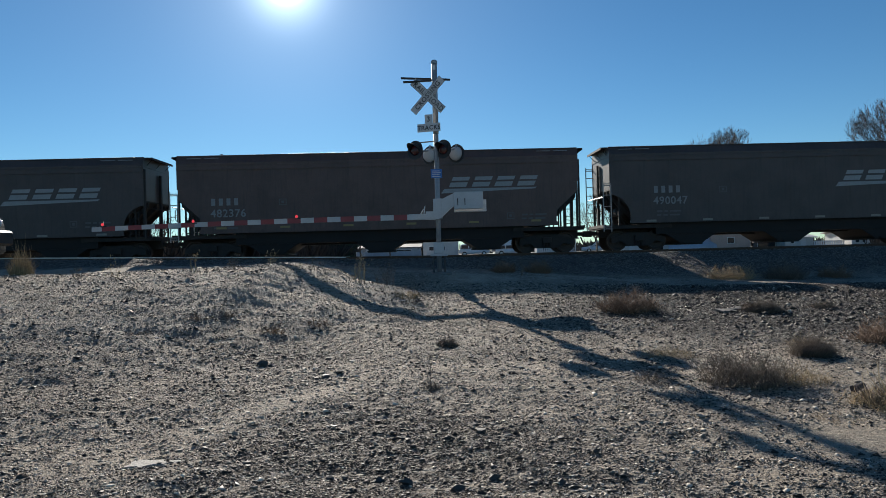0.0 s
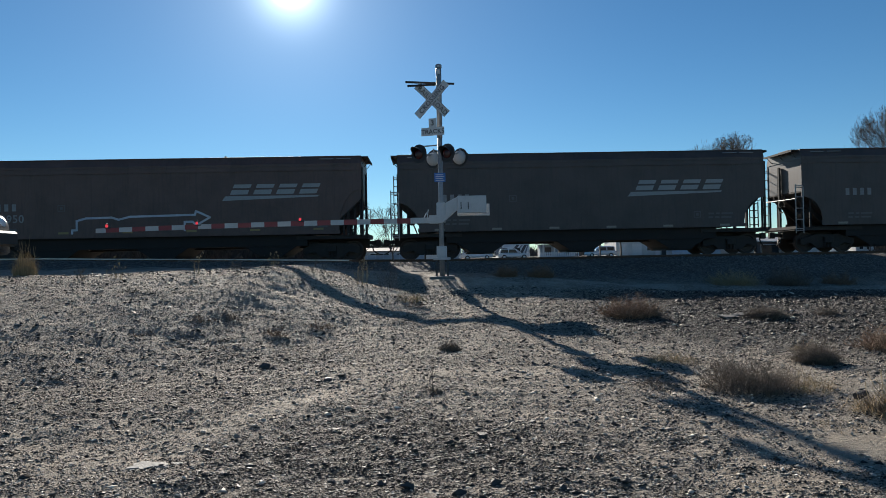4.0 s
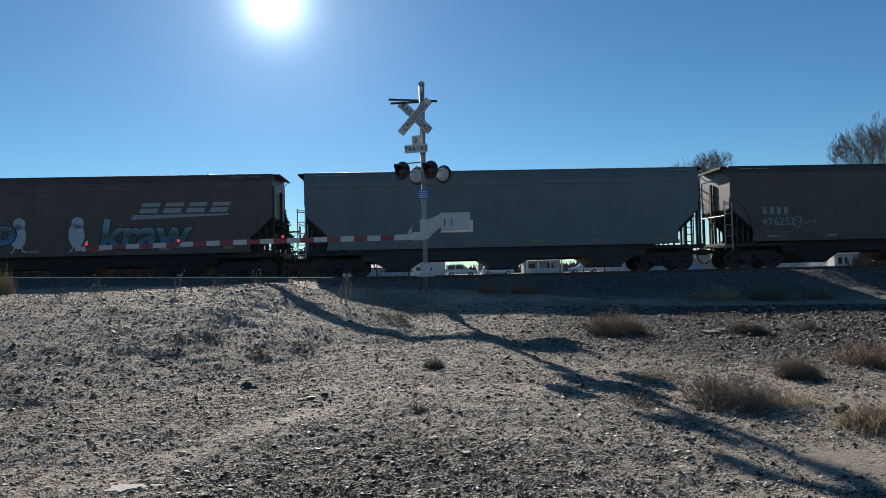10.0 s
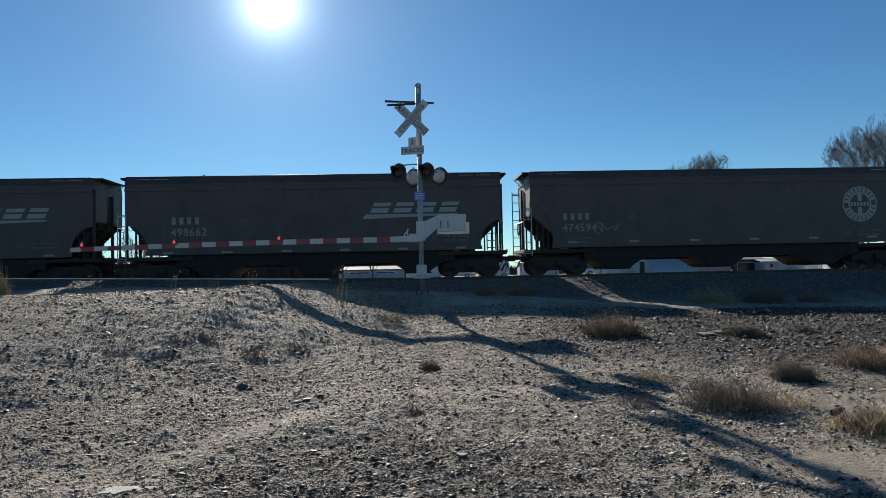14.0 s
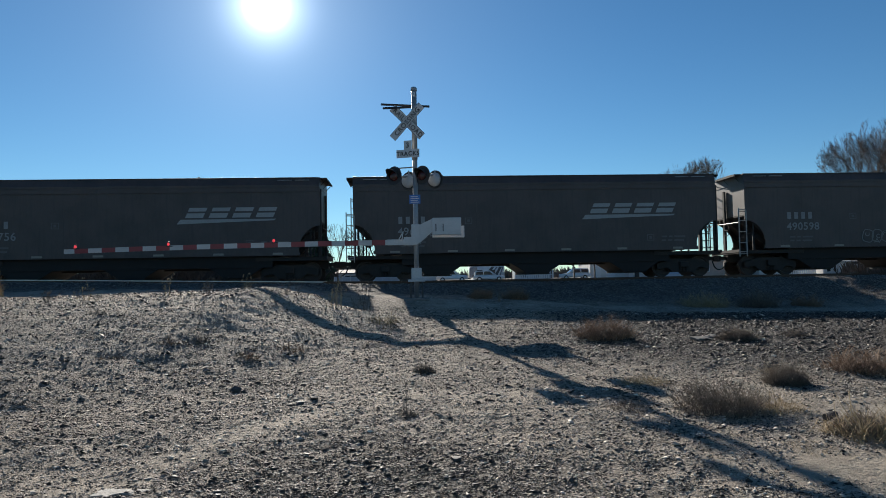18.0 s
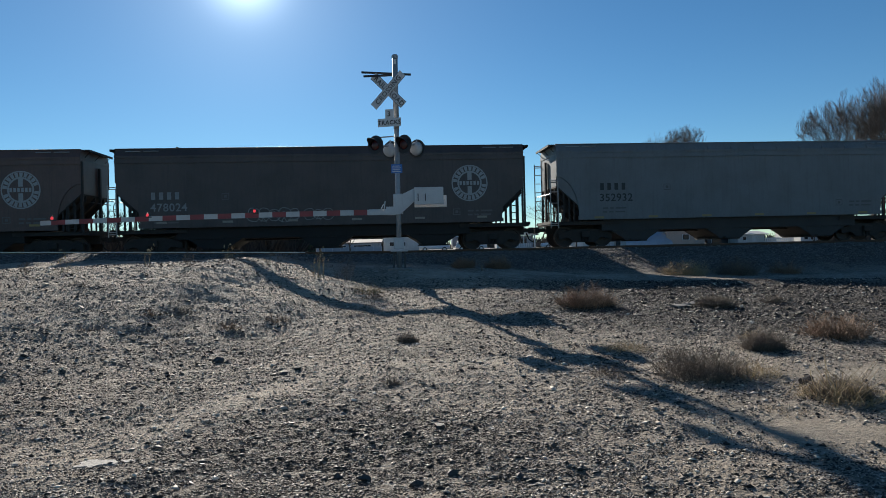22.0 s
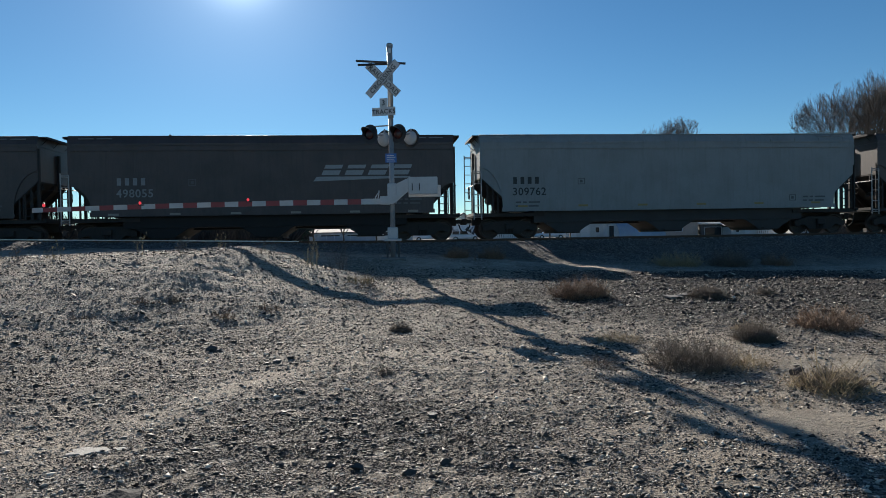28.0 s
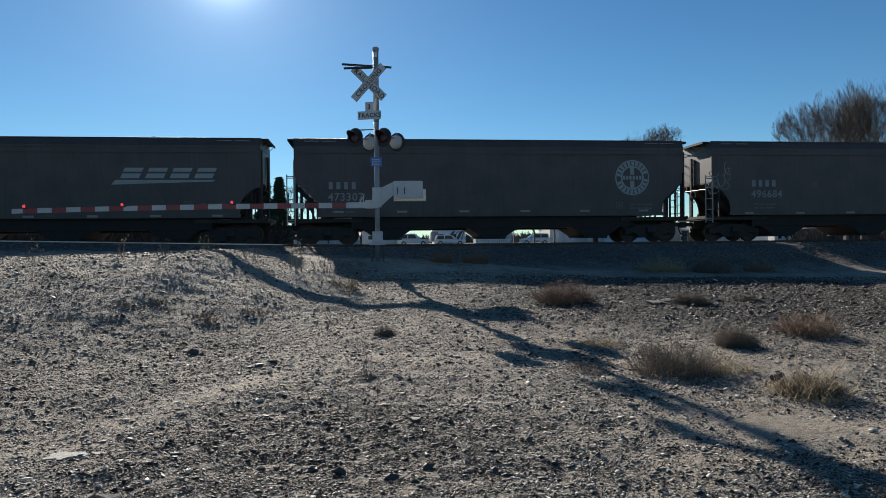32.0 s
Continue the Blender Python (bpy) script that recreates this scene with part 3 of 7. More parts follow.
def build_truck(parent, x, wheel_me, meshes):
    truck = new("truck")
    truck.parent, truck.location = parent, (x, 0, 0)
    if "side_frame" not in meshes:
        bm = bmesh.new()
        prism(bm, [(-1.22, 0.60), (-1.0, 0.66), (-0.55, 0.80), (0.55, 0.80), (1.0, 0.66), (1.22, 0.60), (1.22, 0.36), (1.05, 0.34), (0.9, 0.42),
                   (0.72, 0.40), (0.5, 0.2), (-0.5, 0.2), (-0.72, 0.40), (-0.9, 0.42), (-1.05, 0.34), (-1.22, 0.36)], "y", -0.09, 0.09)
        meshes["side_frame"] = bpy.data.meshes.new("side_frame")
        bm.to_mesh(meshes["side_frame"])
        bm.free()
        bm = bmesh.new()
        box(bm, -0.2, 0.2, -1.25, 1.25, 0.42, 0.68, 0.02)
        meshes["bolster"] = bpy.data.meshes.new("bolster")
        bm.to_mesh(meshes["bolster"])
        bm.free()
        bm = bmesh.new()
        rod(bm, (0, -1.1, 0), (0, 1.1, 0), 0.075, 8)
        meshes["axle"] = bpy.data.meshes.new("axle")
        bm.to_mesh(meshes["axle"])
        bm.free()
        bm = bmesh.new()
        lathe(bm, [(0.062 if k % 2 else 0.048, 0.23 + k * 0.02) for k in range(10)], 8, "z")
        meshes["spring"] = bpy.data.meshes.new("spring")
        bm.to_mesh(meshes["spring"])
        bm.free()
    link("bolster", meshes["bolster"], UNDER, truck)
    for y in (-1.0, 1.0):
        link("side_frame", meshes["side_frame"], UNDER, truck, loc=(0, y, 0))
    for sx in (-0.14, 0.0, 0.14):
        link("spring", meshes["spring"], UNDER, truck, loc=(sx, -1.1, 0))
    for ax in (-0.89, 0.89):
        link("axle", meshes["axle"], UNDER, truck, loc=(ax, 0, 0.458))
        link("wheel", wheel_me, WHEELM, truck, loc=(ax, -0.74, 0.458))
        link("wheel", wheel_me, WHEELM, truck, loc=(ax, 0.74, 0.458), rot=(0, 0, math.pi))
    return truck


LENGTH = {"short": 17.65, "long": 18.93}
WHEEL_ME, TRUCK_ME = wheel_mesh(), {}


def build_hopper(kind, paint):
    """A covered hopper car, its middle at the origin, rail top at z=0, seen side at -y."""
    skin = PAINT[paint]
    half = LENGTH[kind] / 2
    xe = half - 0.67
    small = kind == "short" and paint in ("brown", "dark")
    zc, cut = (2.5, 0.92) if small else (3.15, 1.0)
    car = thing("hopper_car", Matrix(), "", "hopper car")
    # body with sloped ends
    arc = [(xe - cut * math.cos(radians(q)), 1.42 + (zc - 1.42) * math.sin(radians(q))) for q in (90, 78, 64, 50, 36, 22, 8)] + [(xe - cut, 1.42), (xe - cut, 1.24)]
    outline = [(xe, 4.2)] + arc + [(-x, z) for x, z in reversed(arc)] + [(-xe, 4.2)]
    zp = 2.75
    core = [(xe - 0.02, 4.2), (xe - 0.02, zp), (xe - 0.02 - (zp - 1.24) * 1.08, 1.24)]
    bm = bmesh.new()
    prism(bm, core + [(-x, z) for x, z in reversed(core)], "y", -1.53, 1.53)
    part("body", bm, skin, car)
    for s in (-1, 1):
        bm = bmesh.new()
        prism(bm, outline, "y", min(s * 1.533, s * 1.58), max(s * 1.533, s * 1.58))
        part("side_sheet", bm, skin, car)
        # dark plate below the slope; its colour paints in the shade under the car end
        bm = bmesh.new()
        x0, x1 = s * (xe - 0.02), s * (xe - 0.02 - (zp - 1.24) * 1.08)
        prism(bm, [(x0, zp - 0.01), (x1, 1.23), (x1 + s * 0.05, 1.21), (x0, zp - 0.06)], "y", -1.52, 1.52)
        part("slope_sheet", bm, UNDER, car)
        for y0 in (-1.0, 0.0, 1.0):
            bm = bmesh.new()
            prism(bm, [(x0, zp - 0.065), (x1 + s * 0.055, 1.2), (x1 + s * 0.35, 1.2), (x0, zp - 0.3)], "y", y0 - 0.03, y0 + 0.03)
            part("slope_rib", bm, UNDER, car)
        # added white rods that paint the sun showing through gaps at the roof edge
        for y, at in ((-1.59, 1.2), (-1.59, 0.45)):
            bm = bmesh.new()
            x0 = s * (xe - at)
            rod(bm, (x0, y + 0.04, 4.5), (x0 - s * 0.62, y + 0.04, 4.5), 0.02, 5)
            part("roof_handhold", bm, WHITE, car)
        bm = bmesh.new()
        rod(bm, (-xe, s * 1.475, 4.615), (xe, s * 1.475, 4.615), 0.022, 8)
        smooth(part("roof_edge", bm, skin, car))
    # roof
    bm = bmesh.new()
    prism(bm, [(-1.6, 4.203), (-1.6, 4.29), (-1.46, 4.61), (-0.9, 4.68), (-0.4, 4.69), (0.4, 4.69), (0.9, 4.68), (1.46, 4.61), (1.6, 4.29), (1.6, 4.203)], "x", -xe, xe)
    part("roof", bm, skin, car)
    if paint in ("grey", "slate"):
        n = 15
        bm = bmesh.new()
        prism(bm, [(-1.62, 4.26), (-1.62, 4.34), (-1.5, 4.5), (-1.4, 4.5), (-1.4, 4.26)], "x", -0.035, 0.035)
        rib = bpy.data.meshes.new("roof_rib")
        bm.to_mesh(rib)
        bm.free()
        rib.materials.append(skin)
        for i in range(n):
            link("roof_rib", rib, None, car, loc=(-xe + 0.5 + (2 * xe - 1.0) * i / (n - 1), 0, 0))
    bm = bmesh.new()
    box(bm, -xe, xe, -0.45, 0.45, 4.692, 4.73)
    for k in range(8):
        x = -xe + 1.0 + (2 * xe - 2.0) * k / 7
        box(bm, x - 0.5, x + 0.5, -0.3, 0.3, 4.731, 4.76, 0.01)
    part("roof_hatch", bm, skin, car)
    for s in (-1, 1):
        bm = bmesh.new()
        x0, x1, x2 = s * (xe - 0.5), s * (half - 0.42), s * (half - 0.38)
        box(bm, min(x0, x1), max(x0, x1), -1.3, 1.3, 4.6, 4.63)
        box(bm, min(x1, x2), max(x1, x2), -1.3, 1.3, 4.54, 4.63)
        for y in (-1.1, 0.0, 1.1):
            rod(bm, (s * (xe - 0.015), y, 4.3), (x1, y, 4.58), 0.015, 4)
        part("running_board", bm, UNDER, car)
    # top chord and side sill with its flange
    for s in (-1, 1):
        bm = bmesh.new()
        box(bm, -xe, xe, min(s * 1.583, s * 1.625), max(s * 1.583, s * 1.625), 3.98, 4.1)
        part("top_chord", bm, skin, car)
        bm = bmesh.new()
        box(bm, -xe + cut - 0.05, xe - cut + 0.05, min(s * 1.582, s * 1.62), max(s * 1.582, s * 1.62), 1.20, 1.36)
        part("side_sill", bm, skin, car)
    bm = bmesh.new()
    box(bm, -half + 0.45, half - 0.45, -0.22, 0.22, 0.62, 1.0)
    part("centre_sill", bm, UNDER, car)
    # hopper pockets and outlet gates; the under-car shade is part of their dark colour
    pockets = (-4.45, 0.0, 4.45) if kind == "short" else (-4.75, 0.0, 4.75)
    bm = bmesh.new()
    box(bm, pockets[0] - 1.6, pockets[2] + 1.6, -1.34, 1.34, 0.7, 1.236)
    part("hopper_sheet", bm, GRIME_SHADE[paint], car)
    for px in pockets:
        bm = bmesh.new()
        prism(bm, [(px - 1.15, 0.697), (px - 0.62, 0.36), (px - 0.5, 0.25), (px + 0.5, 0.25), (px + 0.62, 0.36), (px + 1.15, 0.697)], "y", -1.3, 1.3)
        part("hopper_pocket", bm, GRIME_SHADE[paint], car)
        bm = bmesh.new()
        box(bm, px - 0.62, px + 0.62, -1.0, 1.0, 0.2, 0.26)
        rod(bm, (px - 0.3, -1.42, 0.3), (px - 0.3, -1.0, 0.3), 0.03, 6)
        part("outlet_gate", bm, UNDER, car)
    # slope-end struts, sills, ladders, rails, couplers
    for s in (-1, 1):
        bm = bmesh.new()
        x0, x1 = sorted((s * (xe - cut - 1.9), s * (half - 0.42)))
        box(bm, x0, x1, -1.4, 1.4, 0.98, 1.14)
        x0, x1 = sorted((s * (half - 0.5), s * (half - 0.4)))
        box(bm, x0, x1, -1.5, 1.5, 1.04, 1.17)
        part("end_sill", bm, UNDER, car)
        for y in (-1.45, 1.45):
            bm = bmesh.new()
            rod(bm, (s * (xe - 0.05), y, 1.14), (s * (xe - 0.05), y, zc + 0.1), 0.05, 6)
            part("corner_post", bm, UNDER, car)
            for dx in (0.42,) if small else (0.33, 0.58, 0.8):
                bm = bmesh.new()
                top = 1.42 + (zc - 1.42) * math.sqrt(1 - (dx / cut) ** 2)
                box(bm, s * (xe - dx) - 0.035, s * (xe - dx) + 0.035, y - 0.03, y + 0.03, 1.14, top + 0.05)
                part("end_post", bm, UNDER, car)
        # the left end has a short ladder on this side and a full one beyond; the right end a short one inside its cut-out
        ladders = ((-1.6, 0.3, -0.04, 0.85, 3.05, 5, LADDER), (1.6, 0.3, -0.04, 0.85, 4.05, 8, LADDER)) if s < 0 else ((-1.5, -0.26, -0.64, 1.15, 2.3, 4, UNDER),)
        for yl, d0, d1, z0, z1, rungs, paint_of in ladders:
            bm = bmesh.new()
            for dx in (d0, d1):
                rod(bm, (s * (xe + dx), yl, z0), (s * (xe + dx), yl, z1 - (0.0 if dx == d0 else 0.12)), 0.026, 5)
            for k in range(rungs):
                z = z0 + 0.12 + k * (z1 - z0 - 0.2) / (rungs - 1)
                rod(bm, (s * (xe + d0), yl, z), (s * (xe + d1), yl, z), 0.019, 4)
            if s < 0:
                for z in (1.06, z1 - 0.15):
                    rod(bm, (s * (xe + 0.28), yl, z), (s * (xe - 0.03), yl * 0.965, z), 0.022, 4)
            part("side_ladder", bm, paint_of, car)
        if s > 0:
            bm = bmesh.new()
            box(bm, xe + 0.004, xe + 0.07, -1.57, -1.45, 1.1, 4.1)
            part("corner_angle", bm, UNDER, car)
        bm = bmesh.new()
        out = 0.26 if s < 0 else 0.1
        rod(bm, (s * (xe + out), -1.58 if s < 0 else -1.45, 2.4), (s * (xe + out), 1.58 if s < 0 else 1.45, 2.43), 0.02, 5)
        part("end_handrail", bm, LADDER if s < 0 else UNDER, car)
        bm = bmesh.new()
        x0, x1 = sorted((s * (xe + 0.005), s * (xe + 0.1)))
        box(bm, x0, x1, 0.25, 0.4, 1.14, 4.0)
        part("centre_post", bm, UNDER, car)
        bm = bmesh.new()
        x0, x1 = sorted((s * (half - 0.45), s * (half - 0.12)))
        box(bm, x0, x1, -0.1, 0.1, 0.72, 0.9, 0.02)
        x0, x1 = sorted((s * (half - 0.2), s * (half + 0.06)))
        box(bm, x0, x1, -0.17 if s > 0 else -0.05, 0.05 if s > 0 else 0.17, 0.66, 0.94, 0.03)
        part("coupler", bm, UNDER, car)
        bm = bmesh.new()
        pts = [(s * (half - 0.35), -0.35, 0.68), (s * (half - 0.25), -0.33, 0.42), (s * (half - 0.1), -0.28, 0.3), (s * half, -0.22, 0.27)]
        for a, b in zip(pts[:-1], pts[1:]):
            rod(bm, a, b, 0.03, 6)
        part("air_hose", bm, RUBBER, car)
        build_truck(car, s * (half - 2.05), WHEEL_ME, TRUCK_ME)
    # brake gear at the left end
    bm = bmesh.new()
    xw = -(half - 0.3)
    for k in range(12):
        a, b = 2 * math.pi * k / 12, 2 * math.pi * (k + 1) / 12
        rod(bm, (xw, -0.5 + 0.28 * math.cos(a), 2.1 + 0.28 * math.sin(a)), (xw, -0.5 + 0.28 * math.cos(b), 2.1 + 0.28 * math.sin(b)), 0.018, 5)
    for a in (0, math.pi / 2):
        c, q = 0.28 * math.cos(a), 0.28 * math.sin(a)
        rod(bm, (xw, -0.5 - c, 2.1 - q), (xw, -0.5 + c, 2.1 + q), 0.012, 4)
    part("brake_wheel", bm, UNDER, car)
    bm = bmesh.new()
    rod(bm, (-(half - 1.25), -1.0, 1.75), (-(half - 1.25), -0.2, 1.75), 0.2, 12)
    rod(bm, (-(half - 1.5), -0.9, 1.15), (-(half - 1.25), -0.7, 1.75), 0.03, 5)
    part("brake_cylinder", bm, UNDER, car)
    # reflectors along the sill
    bm = bmesh.new()
    box(bm, -0.22, 0.22, -0.006, 0.0, -0.045, 0.045)
    me = bpy.data.meshes.new("reflector")
    bm.to_mesh(me)
    bm.free()
    me.materials.append(YELLOW if paint in ("brown", "grey", "slate") else DIRTYW)
    for i in range(6):
        x = -xe + cut + 0.9 + (2 * xe - 2 * cut - 1.8) * i / 5
        link("reflector", me, None, car, loc=(x, -1.622, 1.29) if kind == "short" else (x, SIDE_Y, 1.43))
    bm = bmesh.new()
    box(bm, -0.012, 0.012, -1.586, -1.58, 1.38, 4.19)
    seam = bpy.data.meshes.new("weld_seam")
    bm.to_mesh(seam)
    bm.free()
    seam.materials.append(skin)
    for i in range(1, 6):
        link("weld_seam", seam, None, car, loc=(-xe + 2 * xe * i / 6, 0, 0))
    return car


def slanted(x, z, w, h, lean=0.35):
    return [(x, z), (x + w, z), (x + w + h * lean, z + h), (x + h * lean, z + h)]


def logo_mesh():
    """The railway's slanted mark as plain bars over a wedge."""
    bm = bmesh.new()
    for i in range(4):
        x, lean = -2.05 + i * 1.0, 0.45
        flat(bm, slanted(x, 0.27, 0.76, 0.2, lean))
        flat(bm, slanted(x + 0.28 * lean, 0.55, 0.76, 0.16, lean))
    flat(bm, [(-2.4, 0.0), (-2.25, 0.2), (1.85, 0.2), (1.75, 0.13), (-0.6, 0.06)])
    me = bpy.data.meshes.new("painted_mark")
    bm.to_mesh(me)
    bm.free()
    me.materials.append(WHITE)
    return me


def emblem_mesh():
    """A round emblem: ring, cross and quarter fields, with no lettering."""
    bm = bmesh.new()

    def sector(r0, r1, a0, a1, n):
        for k in range(n):
            a, b = a0 + (a1 - a0) * k / n, a0 + (a1 - a0) * (k + 1) / n
            flat(bm, [(r0 * math.cos(a), r0 * math.sin(a)), (r1 * math.cos(a), r1 * math.sin(a)), (r1 * math.cos(b), r1 * math.sin(b)), (r0 * math.cos(b), r0 * math.sin(b))])
    sector(0.7, 0.75, 0, 2 * math.pi, 40)
    sector(0.44, 0.51, 0, 2 * math.pi, 32)
    for k in range(22):                                   # bars for the ring of letters
        a = 2 * math.pi * k / 22
        if abs(math.sin(a)) > 0.12:
            sector(0.52, 0.69, a, a + 0.2, 1)
    flat(bm, [(-0.09, -0.44), (0.09, -0.44), (0.09, -0.13), (-0.09, -0.13)])
    flat(bm, [(-0.09, 0.13), (0.09, 0.13), (0.09, 0.44), (-0.09, 0.44)])
    for k in range(6):
        flat(bm, [(-0.42 + k * 0.145, -0.08), (-0.32 + k * 0.145, -0.08), (-0.32 + k * 0.145, 0.08), (-0.42 + k * 0.145, 0.08)])
    me = bpy.data.meshes.new("painted_emblem")
    bm.to_mesh(me)
    bm.free()
    me.materials.append(WHITE)
    return me


def mark_mesh(material, dim):
    """The owner's initials as four plain bars, and lines of small data below."""
    bm = bmesh.new()
    flat(bm, [(0, 0), (0.17, 0), (0.17, 0.31), (0, 0.31)])
    me = bpy.data.meshes.new("painted_initial")
    bm.to_mesh(me)
    bm.free()
    me.materials.append(material)
    bm = bmesh.new()
    for row, widths in enumerate(((0.25, 0.16, 0.5), (0.2, 0.2, 0.45))):
        x = 0.0
        for w in widths:
            flat(bm, [(x, -row * 0.17), (x + w, -row * 0.17), (x + w, 0.07 - row * 0.17), (x, 0.07 - row * 0.17)])
            x += w + 0.09
    me2 = bpy.data.meshes.new("painted_data")
    bm.to_mesh(me2)
    bm.free()
    me2.materials.append(dim)
    bm = bmesh.new()
    for a in ([(-0.16, -0.14), (0.16, -0.14), (0.16, -0.11), (-0.16, -0.11)], [(-0.16, 0.11), (0.16, 0.11), (0.16, 0.14), (-0.16, 0.14)],
              [(-0.16, -0.11), (-0.13, -0.11), (-0.13, 0.11), (-0.16, 0.11)], [(0.13, -0.11), (0.16, -0.11), (0.16, 0.11), (0.13, 0.11)],
              [(-0.06, -0.06), (0.06, -0.06), (0.06, 0.06), (-0.06, 0.06)]):
        flat(bm, a)
    me3 = bpy.data.meshes.new("painted_square")
    bm.to_mesh(me3)
    bm.free()
    me3.materials.append(dim)
    return me, me2, me3


LOGO, EMBLEM = logo_mesh(), emblem_mesh()
DIM = mat("stencil_dim", (0.13, 0.12, 0.115), 0.6, grain=0.3, grain_scale=18)
MARKS = {"w": mark_mesh(mat("stencil_faded", (0.27, 0.27, 0.265), 0.6, stain=0.6, stain_scale=3, second=(0.17, 0.16, 0.155)), DIM), "b": mark_mesh(BLACKP, mat("stencil_dim_black", (0.1, 0.1, 0.1), 0.6, grain=0.2))}
FADED = MATS["stencil_faded"]
TEMPLATES = {}

# along-train place of each car's two ends at 0 s, build, paint, number, mark, tag painted on its side
CARS = [
    (-65.73, -48.03, "short", "dark", "", "logo", ""),
    (-48.03, -30.33, "short", "dark", "", "logo", ""),
    (-30.33, -12.67, "short", "dark", "", "logo", ""),
    (-12.67, 6.40, "long", "brown", "482376", "logo", ""),
    (6.40, 24.00, "short", "dark", "490047", "logo", ""),
    (24.00, 41.66, "short", "dark", "495169", "logo", "block"),
    (41.66, 59.32, "short", "dark", "491236", "logo", ""),
    (59.32, 76.94, "short", "grey", "520818", "", ""),
    (76.94, 96.00, "long", "brown", "483950", "logo", "arrow"),
    (96.00, 113.99, "short", "dark", "", "logo", ""),
    (113.99, 131.99, "short", "dark", "", "logo", ""),
    (131.99, 150.81, "long", "dark", "430317", "logo", ""),
    (150.81, 168.70, "short", "brown", "477487", "logo", "mural"),
    (168.70, 186.36, "short", "dark", "496079", "logo", "bubbles"),
    (186.36, 204.03, "short", "dark", "496348", "logo", "scrawl"),
    (204.03, 222.88, "long", "dark", "481465", "logo", ""),
    (222.88, 241.82, "long", "brown", "480550", "logo", "blue_script"),
    (241.82, 260.78, "long", "slate", "", "", ""),
    (260.78, 279.85, "long", "dark", "476252", "emblem", "small_scrawl"),
    (279.85, 298.42, "long", "brown", "485503", "logo", "eyes"),
    (298.42, 316.05, "short", "dark", "497027", "logo", ""),
    (316.05, 333.77, "short", "dark", "496601", "logo", ""),
    (333.77, 351.33, "short", "dark", "498662", "logo", ""),
    (351.33, 370.25, "long", "dark", "474594", "emblem", "small_scrawl"),
    (370.25, 388.28, "short", "dark", "489325", "logo", ""),
    (388.28, 406.44, "short", "dark", "", "logo", ""),
    (406.44, 425.30, "long", "dark", "479441", "emblem", ""),
    (425.30, 443.17, "short", "dark", "489756", "logo", ""),
    (443.17, 460.78, "short", "dark", "496940", "logo", "small_scrawl"),
    (460.78, 478.47, "short", "dark", "490598", "logo", "ghost"),
    (478.47, 496.65, "short", "brown", "405791", "logo", "white_tag"),
    (496.65, 514.52, "short", "dark", "499240", "logo", "white_tag"),
    (514.52, 533.32, "long", "brown", "476428", "emblem", "white_tag"),
    (533.32, 552.45, "long", "dark", "478024", "emblem", "ghost"),
    (552.45, 570.18, "short", "slate", "352932", "", ""),
    (570.18, 588.55, "long", "brown", "485907", "logo", ""),
    (588.55, 606.28, "short", "dark", "498085", "logo", ""),
    (606.28, 624.81, "long", "grey", "309718", "", ""),
    (624.81, 643.76, "long", "dark", "472034", "emblem", "small_figure"),
    (643.76, 662.55, "long", "grey", "702434", "", "blue_block"),
    (662.55, 681.20, "long", "dark", "", "logo", ""),
    (681.20, 698.83, "short", "dark", "498055", "logo", ""),
    (698.83, 717.42, "long", "grey", "309762", "", ""),
    (717.42, 736.32, "long", "dark", "473700", "emblem", "curls"),
    (736.32, 755.21, "long", "dark", "472337", "emblem", ""),
    (755.21, 773.11, "short", "dark", "498071", "logo", ""),
    (773.11, 790.80, "short", "dark", "491592", "logo", ""),
    (790.80, 809.77, "long", "dark", "473307", "emblem", ""),
    (809.77, 827.43, "short", "dark", "496684", "logo", "swirl"),
    (827.43, 845.05, "short", "dark", "", "logo", ""),
    (845.05, 862.75, "short", "dark", "", "logo", ""),
]
COLOUR_WORD = {"brown": "oxide-brown", "dark": "dark brown", "grey": "pale grey", "slate": "weathered grey"}
TAG_WORD = {"": "", "block": " and pale block graffiti", "arrow": " and a white arrow graffito", "mural": " and a pale line mural",
            "bubbles": " and white bubble graffiti", "scrawl": " and a grey scrawl", "blue_script": " and blue-green graffiti",
            "small_scrawl": " and white scrawl", "eyes": " and three painted eyes", "ghost": " and faint outline tag",
            "white_tag": " and outline tag", "small_figure": " and pale graffito", "blue_block": " and blue block graffiti",
            "curls": " and curling graffiti", "swirl": " and swirl tag"}
TRAIN = []


